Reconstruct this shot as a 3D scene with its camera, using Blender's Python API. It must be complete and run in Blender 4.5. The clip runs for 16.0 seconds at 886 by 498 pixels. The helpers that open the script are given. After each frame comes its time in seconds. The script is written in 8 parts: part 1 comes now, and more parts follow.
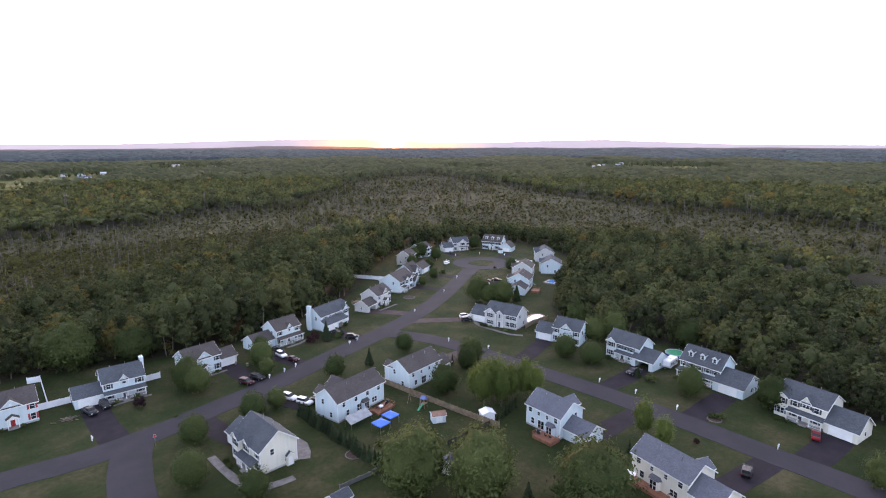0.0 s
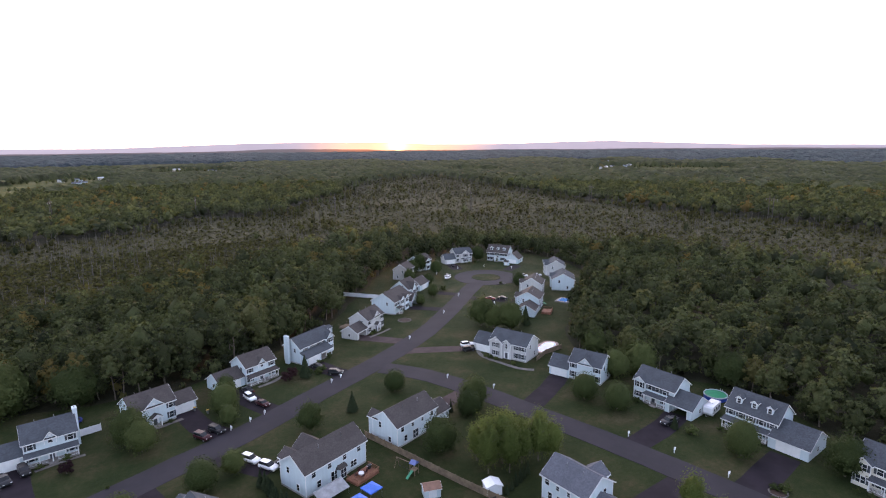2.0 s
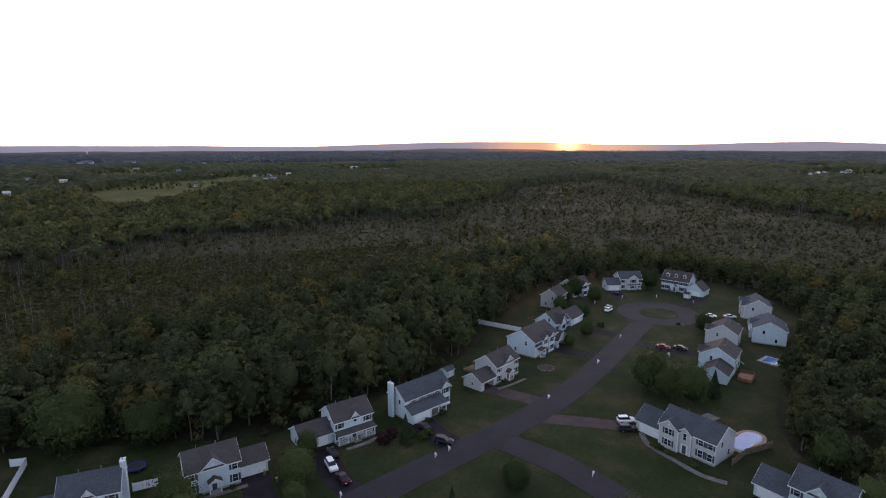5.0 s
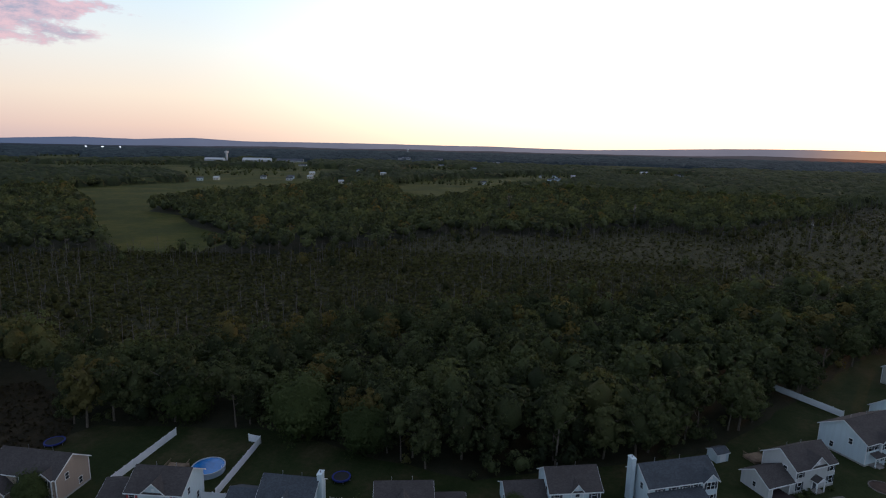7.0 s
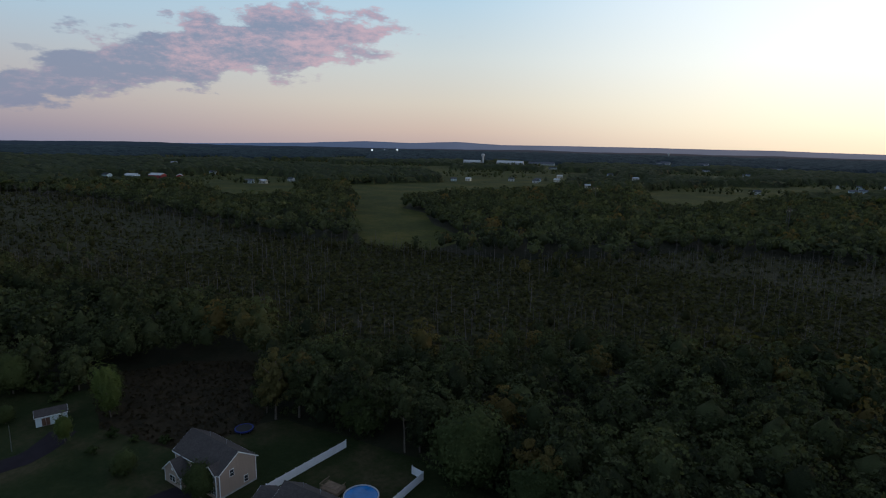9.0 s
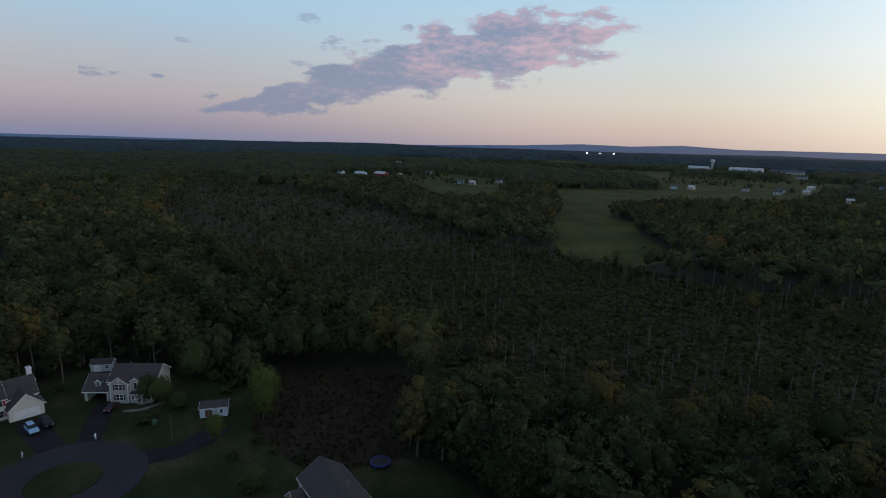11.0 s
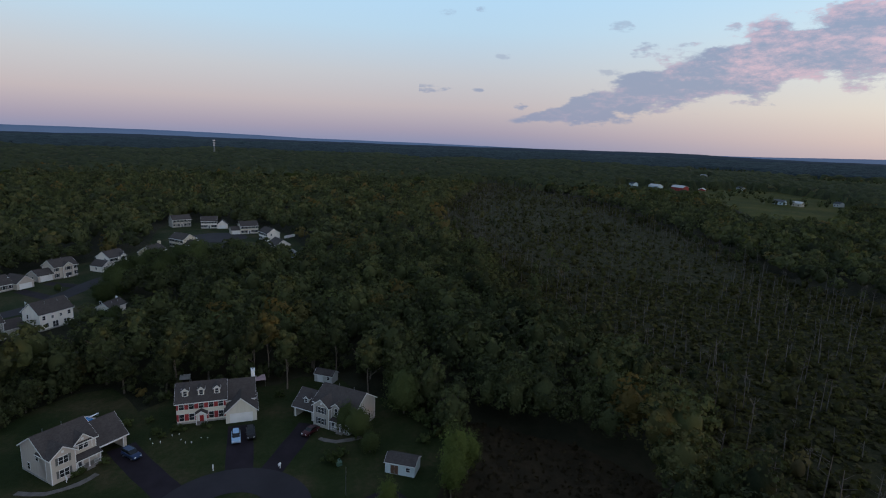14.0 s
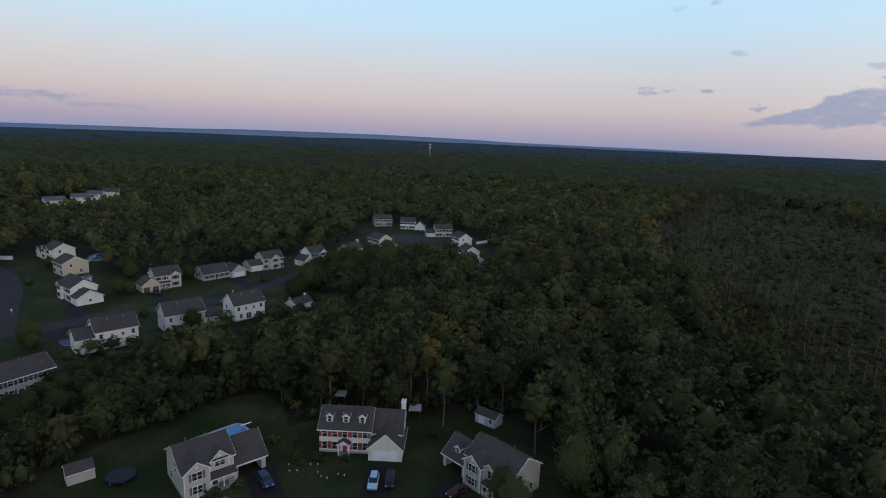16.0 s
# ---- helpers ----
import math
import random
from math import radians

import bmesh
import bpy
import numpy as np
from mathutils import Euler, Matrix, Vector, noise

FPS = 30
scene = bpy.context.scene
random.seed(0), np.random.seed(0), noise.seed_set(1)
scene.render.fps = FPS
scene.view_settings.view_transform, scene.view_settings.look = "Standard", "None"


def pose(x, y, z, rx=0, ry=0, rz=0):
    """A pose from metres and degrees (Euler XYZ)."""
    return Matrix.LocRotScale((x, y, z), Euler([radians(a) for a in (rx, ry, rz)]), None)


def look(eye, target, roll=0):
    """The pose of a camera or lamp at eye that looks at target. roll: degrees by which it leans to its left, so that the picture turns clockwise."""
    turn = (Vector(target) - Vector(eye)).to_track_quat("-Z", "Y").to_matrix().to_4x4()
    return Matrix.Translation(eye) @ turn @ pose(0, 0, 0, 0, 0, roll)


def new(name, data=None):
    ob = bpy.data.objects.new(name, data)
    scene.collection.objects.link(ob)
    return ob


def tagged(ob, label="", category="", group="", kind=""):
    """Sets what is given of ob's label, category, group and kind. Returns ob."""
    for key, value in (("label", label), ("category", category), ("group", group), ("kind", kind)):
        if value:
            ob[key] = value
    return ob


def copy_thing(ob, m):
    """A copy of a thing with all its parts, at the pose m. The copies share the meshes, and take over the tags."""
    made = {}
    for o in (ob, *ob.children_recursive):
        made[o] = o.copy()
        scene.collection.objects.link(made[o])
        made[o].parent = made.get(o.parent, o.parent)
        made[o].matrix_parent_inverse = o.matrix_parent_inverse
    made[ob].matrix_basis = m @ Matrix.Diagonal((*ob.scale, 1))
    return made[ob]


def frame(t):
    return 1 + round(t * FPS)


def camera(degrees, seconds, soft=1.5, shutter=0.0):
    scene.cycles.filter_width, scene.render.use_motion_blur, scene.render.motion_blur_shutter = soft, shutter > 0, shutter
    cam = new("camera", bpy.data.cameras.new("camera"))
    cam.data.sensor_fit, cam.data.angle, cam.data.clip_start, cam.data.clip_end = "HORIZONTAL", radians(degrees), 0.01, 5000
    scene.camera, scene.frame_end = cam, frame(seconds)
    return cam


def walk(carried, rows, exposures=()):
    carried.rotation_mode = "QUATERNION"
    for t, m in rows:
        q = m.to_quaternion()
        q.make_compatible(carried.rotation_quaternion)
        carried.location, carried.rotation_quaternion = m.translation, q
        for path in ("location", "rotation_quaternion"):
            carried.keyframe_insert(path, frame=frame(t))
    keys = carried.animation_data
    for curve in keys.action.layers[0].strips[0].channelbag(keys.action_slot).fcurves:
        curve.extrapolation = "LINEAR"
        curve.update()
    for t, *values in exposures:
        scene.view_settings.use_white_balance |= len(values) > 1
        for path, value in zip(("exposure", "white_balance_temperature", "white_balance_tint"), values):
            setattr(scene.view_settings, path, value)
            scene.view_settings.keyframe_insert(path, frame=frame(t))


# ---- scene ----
cam = camera(76.91, 16.0, soft=1.1)
ROWS = [
    (0, 0.27, 0.97, 70.26, -35.684, -10.992, 0.092),
    (0.5, 5.19, 6.43, 70.45, -35.427, -10.941, 0.191),
    (1, 9.99, 11.87, 70.60, -35.247, -10.919, 0.304),
    (1.5, 14.58, 17.29, 70.70, -35.173, -10.857, 0.383),
    (2, 19.12, 22.97, 70.74, -35.201, -10.797, 0.468),
    (2.5, 23.62, 28.79, 70.83, -35.283, -10.819, 0.498),
    (3, 28.13, 34.71, 70.98, -33.124, -10.824, 0.481),
    (3.2, 30.02, 37.07, 70.99, -31.218, -10.768, 0.435),
    (5.3, 49.97, 62.97, 70.98, -14.421, -10.657, -0.006),
    (5.5, 51.52, 65.51, 70.96, -11.492, -10.597, -0.154),
    (6, 53.99, 72.31, 70.70, -4.181, -10.558, -0.442),
    (6.5, 55.90, 78.95, 70.59, 3.712, -10.602, -0.790),
    (7, 57.30, 85.78, 70.51, 10.806, -10.665, -1.146),
    (7.5, 58.27, 92.81, 70.31, 16.995, -10.707, -1.369),
    (8, 59.05, 99.59, 69.85, 22.535, -10.745, -1.191),
    (8.5, 59.20, 106.88, 69.19, 29.443, -10.657, -1.113),
    (9, 57.73, 114.26, 68.80, 36.228, -10.778, -1.086),
    (9.5, 55.60, 120.96, 68.54, 42.931, -10.825, -1.238),
    (9.7, 54.47, 123.47, 68.50, 45.690, -10.847, -1.328),
    (12, 36.78, 147.94, 68.39, 64.533, -10.877, -1.611),
    (12.5, 31.83, 152.36, 68.37, 69.022, -10.788, -1.760),
    (13, 25.95, 156.70, 68.29, 75.157, -10.847, -1.804),
    (13.5, 19.51, 159.59, 68.25, 81.182, -10.942, -1.931),
    (14, 12.90, 161.55, 68.20, 87.429, -11.040, -2.148),
    (14.5, 6.17, 162.88, 68.08, 93.736, -11.142, -2.344),
    (15, -0.96, 163.63, 67.75, 98.892, -11.201, -2.487),
    (15.5, -8.24, 163.95, 67.26, 104.023, -11.264, -2.498),
    (16, -15.51, 163.76, 66.90, 108.490, -11.361, -2.293),
]
EXPOSURES = [(0.0, 2.2, 6850, 25), (2.0, 1.9, 6850, 26), (3.2, 1.5, 6800, 27), (5.3, 0.85, 6650, 22), (6.5, 0.4, 6450, 17), (8.0, -0.1, 6050, 10), (9.7, -0.3, 5900, 9), (12.0, -0.1, 5850, 9), (14.0, 0.05, 5950, 9), (16.0, 0.2, 6050, 10)]
walk(cam, [(t, pose(x, y, z, 90 + pitch, roll, yaw)) for t, x, y, z, yaw, pitch, roll in ROWS], EXPOSURES)

# ---- sky and sun ----
SUN_AZ, SUN_EL = 59.4, 1.2


class Nodes:
    """A small helper to wire shader nodes."""

    def __init__(self, tree):
        self.t = tree
        tree.nodes.clear()

    def node(self, kind, values=None):
        n = self.t.nodes.new(kind)
        for k, v in (values or {}).items():
            self.put(n.inputs[k], v)
        return n

    def put(self, socket, v):
        if isinstance(v, bpy.types.NodeSocket):
            self.t.links.new(v, socket)
        elif isinstance(v, (tuple, list)) and socket.type == "RGBA" and len(v) == 3:
            socket.default_value = (*v, 1)
        else:
            socket.default_value = v

    def math(self, op, a, b=0.0, c=0.0):
        n = self.t.nodes.new("ShaderNodeMath")
        n.operation = op
        for i, v in enumerate((a, b, c)):
            self.put(n.inputs[i], v)
        return n.outputs[0]

    def smooth(self, v, lo, hi, a=0.0, b=1.0):
        n = self.node("ShaderNodeMapRange", {"Value": v, "From Min": lo, "From Max": hi, "To Min": a, "To Max": b})
        n.interpolation_type = "SMOOTHSTEP"
        return n.outputs[0]

    def mix(self, f, a, b, blend="MIX"):
        n = self.node("ShaderNodeMix")
        n.data_type, n.blend_type = "RGBA", blend
        self.put(n.inputs[0], f)
        self.put(n.inputs[6], a)
        self.put(n.inputs[7], b)
        return n.outputs[2]

    def ramp(self, f, stops):
        n = self.node("ShaderNodeValToRGB", {0: f})
        e = n.color_ramp.elements
        while len(e) < len(stops):
            e.new(0.5)
        for el, (p, c) in zip(e, stops):
            el.position, el.color = p, (*c, 1)
        return n.outputs[0]

    def noise(self, vec, scale, detail=3.0, rough=0.55):
        n = self.node("ShaderNodeTexNoise", {"Vector": vec, "Scale": scale, "Detail": detail, "Roughness": rough})
        return n.outputs[0]


world = bpy.data.worlds.new("dusk_sky")
scene.world = world
world.use_nodes = True
w = Nodes(world.node_tree)
way = w.node("ShaderNodeTexCoord").outputs["Generated"]
xyz = w.node("ShaderNodeSeparateXYZ", {0: way})
X, Y, Z = xyz.outputs
el = w.math("MULTIPLY", w.math("ARCSINE", Z), 180 / math.pi)
az = w.math("MULTIPLY", w.math("ARCTAN2", Y, X), 180 / math.pi)
flat = w.math("SQRT", w.math("MAXIMUM", w.math("SUBTRACT", 1.0, w.math("MULTIPLY", Z, Z)), 1e-4))
sx, sy = math.cos(radians(SUN_AZ)), math.sin(radians(SUN_AZ))
side = w.math("DIVIDE", w.math("ADD", w.math("MULTIPLY", X, sx), w.math("MULTIPLY", Y, sy)), flat)
height = w.node("ShaderNodeMapRange", {"Value": el, "From Min": -1.0, "From Max": 59.0}).outputs[0]
far_side = w.ramp(height, [(0.0, (0.22, 0.25, 0.38)), (0.03, (0.35, 0.31, 0.38)), (0.07, (0.49, 0.42, 0.43)), (0.12, (0.51, 0.50, 0.52)),
                           (0.19, (0.46, 0.60, 0.70)), (0.30, (0.42, 0.65, 0.84)), (0.5, (0.30, 0.41, 0.56)), (1.0, (0.25, 0.29, 0.39))])
mid_side = w.ramp(height, [(0.0, (0.60, 0.43, 0.39)), (0.035, (0.75, 0.57, 0.46)), (0.08, (0.80, 0.70, 0.57)), (0.15, (0.74, 0.76, 0.71)), (0.24, (0.56, 0.73, 0.82)),
                           (0.36, (0.46, 0.60, 0.76)), (0.55, (0.32, 0.40, 0.52)), (1.0, (0.25, 0.29, 0.39))])
sun_side = w.ramp(height, [(0.0, (1.0, 0.76, 0.48)), (0.05, (1.0, 0.90, 0.66)), (0.14, (1.0, 0.97, 0.86)), (0.3, (0.92, 0.94, 0.95)), (0.6, (0.40, 0.42, 0.48)), (1.0, (0.25, 0.29, 0.39))])
sky = w.mix(w.smooth(side, -0.50, 0.50), far_side, mid_side)
sky = w.mix(w.smooth(side, 0.36, 1.0), sky, w.mix(1.0, sun_side, (1.35, 1.35, 1.35), "MULTIPLY"))
# glow round the sun
sun_dir = (math.cos(radians(SUN_EL)) * sx, math.cos(radians(SUN_EL)) * sy, math.sin(radians(0.2)))
dot_node = w.node("ShaderNodeVectorMath", {0: way, 1: sun_dir})
dot_node.operation = "DOT_PRODUCT"
dot = dot_node.outputs["Value"]
off = w.math("MULTIPLY", w.math("ARCCOSINE", w.math("MINIMUM", dot, 0.999999)), 180 / math.pi)
halo = w.math("EXPONENT", w.math("MULTIPLY", off, -0.42))
core = w.math("EXPONENT", w.math("MULTIPLY", w.math("MULTIPLY", off, off), -0.9))
glow = w.mix(1.0, w.mix(halo, (0, 0, 0), (2.4, 1.15, 0.25)), w.mix(core, (0, 0, 0), (14.0, 10.0, 4.0)), "ADD")
sky = w.mix(1.0, sky, glow, "ADD")
# evening clouds
spot = w.node("ShaderNodeCombineXYZ", {0: w.math("MULTIPLY", az, 0.19), 1: w.math("MULTIPLY", el, 0.46), 2: 0.0}).outputs[0]
puff = w.noise(spot, 1.25, 7.0, 0.62)
wisp = w.noise(spot, 3.6, 6.0, 0.62)
tone = w.noise(spot, 0.9, 3.0, 0.5)
run = w.math("DIVIDE", w.math("SUBTRACT", 172.0, az), 44.0)
low_edge = w.math("MULTIPLY", w.node("ShaderNodeSeparateColor", {0: w.ramp(run, [(p, (v / 20,) * 3) for p, v in ((0.04, 1.9), (0.2, 1.8), (0.39, 3.2), (0.5, 4.5), (0.7, 4.9), (0.8, 6.4), (0.95, 8.4))])}).outputs[0], 20.0)
high_edge = w.math("MULTIPLY", w.node("ShaderNodeSeparateColor", {0: w.ramp(run, [(p, (v / 20,) * 3) for p, v in ((0.04, 2.4), (0.2, 5.2), (0.39, 9.6), (0.5, 10.8), (0.7, 13.2), (0.8, 13.4), (0.95, 12.0))])}).outputs[0], 20.0)
mid = w.math("MULTIPLY", w.math("ADD", low_edge, high_edge), 0.5)
thick = w.math("ADD", 0.15, w.math("MULTIPLY", w.math("SUBTRACT", high_edge, low_edge), 0.5))
bank = w.math("DIVIDE", w.math("ABSOLUTE", w.math("SUBTRACT", el, mid)), thick)
bank = w.math("MULTIPLY", w.math("SUBTRACT", 1.15, bank), w.math("MULTIPLY", w.smooth(run, 0.0, 0.14), w.smooth(run, 1.12, 0.72)))
bank = w.math("MULTIPLY", w.math("MAXIMUM", bank, 0.0), 1.0)
cover = w.smooth(w.math("ADD", w.math("MULTIPLY", bank, 0.5), w.math("MULTIPLY", puff, 1.25)), 0.76, 0.92)
cover = w.math("MULTIPLY", cover, w.smooth(bank, 0.0, 0.22))


def small_cloud(a, e, wide, high, power):
    d = w.math("ADD", w.math("POWER", w.math("ABSOLUTE", w.math("DIVIDE", w.math("SUBTRACT", az, a), wide)), 2.0),
               w.math("POWER", w.math("ABSOLUTE", w.math("DIVIDE", w.math("SUBTRACT", el, e), high)), 2.0))
    m = w.math("SUBTRACT", 1.0, d)
    return w.math("MULTIPLY", w.smooth(w.math("ADD", m, w.math("MULTIPLY", w.math("SUBTRACT", wisp, 0.5), 4.5)), 0.3, 1.2), power)


for a, e, wide, high, power in ((179.6, 5.0, 3.2, 0.5, 0.85), (174.1, 4.95, 0.9, 0.3, 0.9), (169.8, 3.5, 0.9, 0.5, 0.95), (160.9, 10.9, 1.3, 0.6, 0.5), (158.6, 8.7, 1.6, 0.8, 0.7), (151.5, 10.5, 1.0, 0.5, 0.75), (149.5, 4.2, 2.2, 0.35, 0.7),
                                (161.6, 6.8, 1.4, 0.5, 0.5), (171.8, 8.2, 1.0, 0.35, 0.45), (174.4, 12.3, 0.9, 0.35, 0.55), (177.4, 12.0, 1.2, 0.4, 0.4), (-125.5, 2.1, 6.5, 0.55, 0.85), (45.0, 6.2, 7.0, 1.0, 0.35), (-131.0, 1.5, 5.0, 0.35, 0.6)):
    cover = w.math("MAXIMUM", cover, small_cloud(a, e, wide, high, power))
fleck = w.noise(spot, 5.0, 6.0, 0.68)
lit = w.math("ADD", w.math("MULTIPLY", tone, 0.50), w.math("ADD", w.math("MULTIPLY", fleck, 0.50), w.math("MULTIPLY", w.math("MULTIPLY", w.math("MINIMUM", run, 1.0), w.math("GREATER_THAN", az, 0.0)), 0.20)))
lit = w.math("MULTIPLY", w.smooth(lit, 0.52, 0.80), w.smooth(run, 0.02, 0.45, 0.35, 1.0))
lit = w.math("MULTIPLY", lit, w.smooth(az, -10.0, 10.0, 0.2, 1.0))
cloud = w.mix(lit, (0.25, 0.285, 0.40), (0.66, 0.44, 0.49))
sky = w.mix(w.math("MULTIPLY", cover, 0.92), sky, cloud)
air = w.node("ShaderNodeTexSky")
air.sky_type, air.sun_disc, air.sun_elevation, air.sun_rotation = "NISHITA", False, radians(SUN_EL), radians(90 - SUN_AZ)
air.altitude, air.air_density, air.dust_density = 100.0, 1.0, 1.5
base = w.node("ShaderNodeBackground", {0: sky, 1: 1.0})
blue = w.node("ShaderNodeBackground", {0: air.outputs[0], 1: 0.05})
both = w.node("ShaderNodeAddShader", {0: base.outputs[0], 1: blue.outputs[0]})
w.node("ShaderNodeOutputWorld", {0: both.outputs[0]})

sun = bpy.data.lights.new("sun", "SUN")
sun.energy, sun.angle, sun.color = 0.8, radians(0.6), (1.0, 0.48, 0.20)
sun_ob = new("sun", sun)
sun_ob.matrix_world = look((0, 0, 400), (-400 * sx, -400 * sy, 400 - 400 * math.tan(radians(SUN_EL))))

# ---- materials ----


def material(name):
    m = bpy.data.materials.new(name)
    m.use_nodes = True
    n = Nodes(m.node_tree)
    return m, n, n.node("ShaderNodeNewGeometry").outputs["Position"]


def finish(n, shader):
    n.node("ShaderNodeOutputMaterial", {0: shader})


def plain(name, c, rough=0.6, metal=0.0, vary=0.12, scale=0.8, fine=9.0, bump=0.0, spec=0.4, dirt=None):
    """Paint, plastic, metal and the like: two scales of variation and a fine relief."""
    m, n, p = material(name)
    a = n.noise(p, scale, 4.0)
    b = n.noise(p, fine, 3.0)
    dark, light = [v * (1 - vary) for v in c], [min(1.0, v * (1 + vary)) for v in c]
    col = n.mix(n.smooth(a, 0.3, 0.7), tuple(dark), tuple(light))
    col = n.mix(n.math("MULTIPLY", n.smooth(b, 0.35, 0.75), 0.5 * vary + 0.04), col, dirt or tuple(v * 0.55 for v in c))
    s = n.node("ShaderNodeBsdfPrincipled", {"Base Color": col, "Roughness": rough, "Metallic": metal, "Specular IOR Level": spec})
    if bump:
        n.put(s.inputs["Normal"], n.node("ShaderNodeBump", {"Height": b, "Strength": bump, "Distance": 0.05}).outputs[0])
    finish(n, s.outputs[0])
    return m


def siding(name, c):
    """Vinyl clapboard: courses of 12 cm, each lip's shadow painted in colour, slight streaks."""
    m, n, p = material(name)
    z = n.node("ShaderNodeSeparateXYZ", {0: p}).outputs[2]
    course = n.math("FRACT", n.math("DIVIDE", z, 0.12))
    streak = n.noise(n.node("ShaderNodeMapping", {"Vector": p, "Scale": (1.6, 1.6, 0.12)}).outputs[0], 1.0, 4.0)
    big = n.noise(p, 0.35, 3.0)
    col = n.mix(n.smooth(streak, 0.3, 0.75), c, tuple(v * 0.90 for v in c))
    col = n.mix(n.math("MULTIPLY", n.smooth(big, 0.4, 0.75), 0.18), col, (c[0] * 0.78, c[1] * 0.80, c[2] * 0.78))
    col = n.mix(n.math("MULTIPLY", n.smooth(course, 0.82, 0.97), 0.22), col, tuple(v * 0.5 for v in c))
    s = n.node("ShaderNodeBsdfPrincipled", {"Base Color": col, "Roughness": 0.55, "Specular IOR Level": 0.3})
    n.put(s.inputs["Normal"], n.node("ShaderNodeBump", {"Height": course, "Strength": 0.25, "Distance": 0.02}).outputs[0])
    finish(n, s.outputs[0])
    return m


def shingles(name, c):
    """Asphalt shingles: mottled tabs, darker streaks down the slope."""
    m, n, p = material(name)
    tab = n.node("ShaderNodeTexVoronoi", {"Vector": n.node("ShaderNodeMapping", {"Vector": p, "Scale": (1, 1, 2.2)}).outputs[0], "Scale": 3.2})
    big = n.noise(p, 0.30, 4.0)
    fine = n.noise(p, 14.0, 2.0)
    col = n.mix(n.node("ShaderNodeSeparateColor", {0: tab.outputs["Color"]}).outputs[0], tuple(v * 0.80 for v in c), tuple(v * 1.16 for v in c))
    col = n.mix(n.math("MULTIPLY", n.smooth(big, 0.42, 0.68), 0.45), col, tuple(v * 0.62 for v in c))
    col = n.mix(n.math("MULTIPLY", n.smooth(fine, 0.4, 0.7), 0.25), col, tuple(v * 1.5 for v in c))
    s = n.node("ShaderNodeBsdfPrincipled", {"Base Color": col, "Roughness": 0.9, "Specular IOR Level": 0.12})
    n.put(s.inputs["Normal"], n.node("ShaderNodeBump", {"Height": tab.outputs["Distance"], "Strength": 0.4, "Distance": 0.03}).outputs[0])
    finish(n, s.outputs[0])
    return m


def turf(name, stops, patch=0.05, fine=1.6, relief=0.5):
    """Grass, brush and soil: broad patches, clumps and blades."""
    m, n, p = material(name)
    a = n.noise(p, patch, 5.0, 0.6)
    b = n.noise(p, fine, 5.0, 0.65)
    c = n.noise(p, fine * 9, 3.0, 0.6)
    f = n.math("ADD", n.math("MULTIPLY", a, 0.62), n.math("ADD", n.math("MULTIPLY", b, 0.26), n.math("MULTIPLY", c, 0.12)))
    s = n.node("ShaderNodeBsdfPrincipled", {"Base Color": n.ramp(n.smooth(f, 0.33, 0.67), stops), "Roughness": 0.95, "Specular IOR Level": 0.1})
    n.put(s.inputs["Normal"], n.node("ShaderNodeBump", {"Height": n.math("ADD", b, c), "Strength": relief, "Distance": 0.25}).outputs[0])
    finish(n, s.outputs[0])
    return m


def foliage(name, dark, light, turned=(0.16, 0.09, 0.02), share=0.93, grain=2.6, relief=0.5, through_light=0.2, sweep=0.012, each=0.42):
    """Leaves: whole trees differ, every clump a little, a few trees are turning; a leafy relief."""
    m, n, p = material(name)
    info = n.node("ShaderNodeObjectInfo").outputs["Random"]
    tint = n.node("ShaderNodeAttribute")
    tint.attribute_name = "tint"
    tint = tint.outputs["Fac"]
    tree = n.math("FRACT", n.math("ADD", tint, info))
    leaf = n.node("ShaderNodeNewGeometry").outputs["Random Per Island"]
    broad = n.noise(p, sweep, 4.0)
    fleck = n.noise(p, grain, 3.0, 0.7)
    f = n.math("ADD", n.math("MULTIPLY", tree, 0.46), n.math("ADD", n.math("MULTIPLY", leaf, each), n.math("MULTIPLY", broad, 0.34)))
    f = n.math("ADD", f, n.math("MULTIPLY", n.math("SUBTRACT", fleck, 0.5), 0.6))
    col = n.mix(n.smooth(f, 0.01 + each / 2, 0.81 + each / 2), dark, light)
    if share < 1:
        col = n.mix(n.math("MULTIPLY", n.smooth(tree, share, 1.0), 0.75), col, turned)
    d = n.node("ShaderNodeBsdfPrincipled", {"Base Color": col, "Roughness": 0.8, "Specular IOR Level": 0.08})
    n.put(d.inputs["Normal"], n.node("ShaderNodeBump", {"Height": fleck, "Strength": relief, "Distance": 1.1 / grain}).outputs[0])
    t = n.node("ShaderNodeBsdfTranslucent", {0: n.mix(1.0, col, (1.25, 1.25, 0.7), "MULTIPLY")})
    finish(n, n.node("ShaderNodeMixShader", {0: through_light, 1: d.outputs[0], 2: t.outputs[0]}).outputs[0])
    return m


# blue skylight is tinted into this white
WHITE = siding("white_siding_skylit", (0.480, 0.560, 0.605))
# the same white for the farther street, warm evening light put into its colour
WHITE_WARM_LIT = siding("white_siding_warm_lit", (0.74, 0.70, 0.66))
CLAY = siding("clay_siding", (0.46, 0.41, 0.37))
IVORY = siding("ivory_siding", (0.61, 0.58, 0.51))
BEIGE = siding("beige_siding", (0.52, 0.44, 0.33))
TAN = siding("tan_siding", (0.30, 0.23, 0.19))
GREY = siding("grey_siding", (0.35, 0.335, 0.315))
PALE = siding("pale_grey_siding", (0.44, 0.44, 0.44))
BLUE = siding("blue_grey_siding", (0.36, 0.41, 0.50))
CREAM = siding("cream_siding", (0.56, 0.51, 0.43))
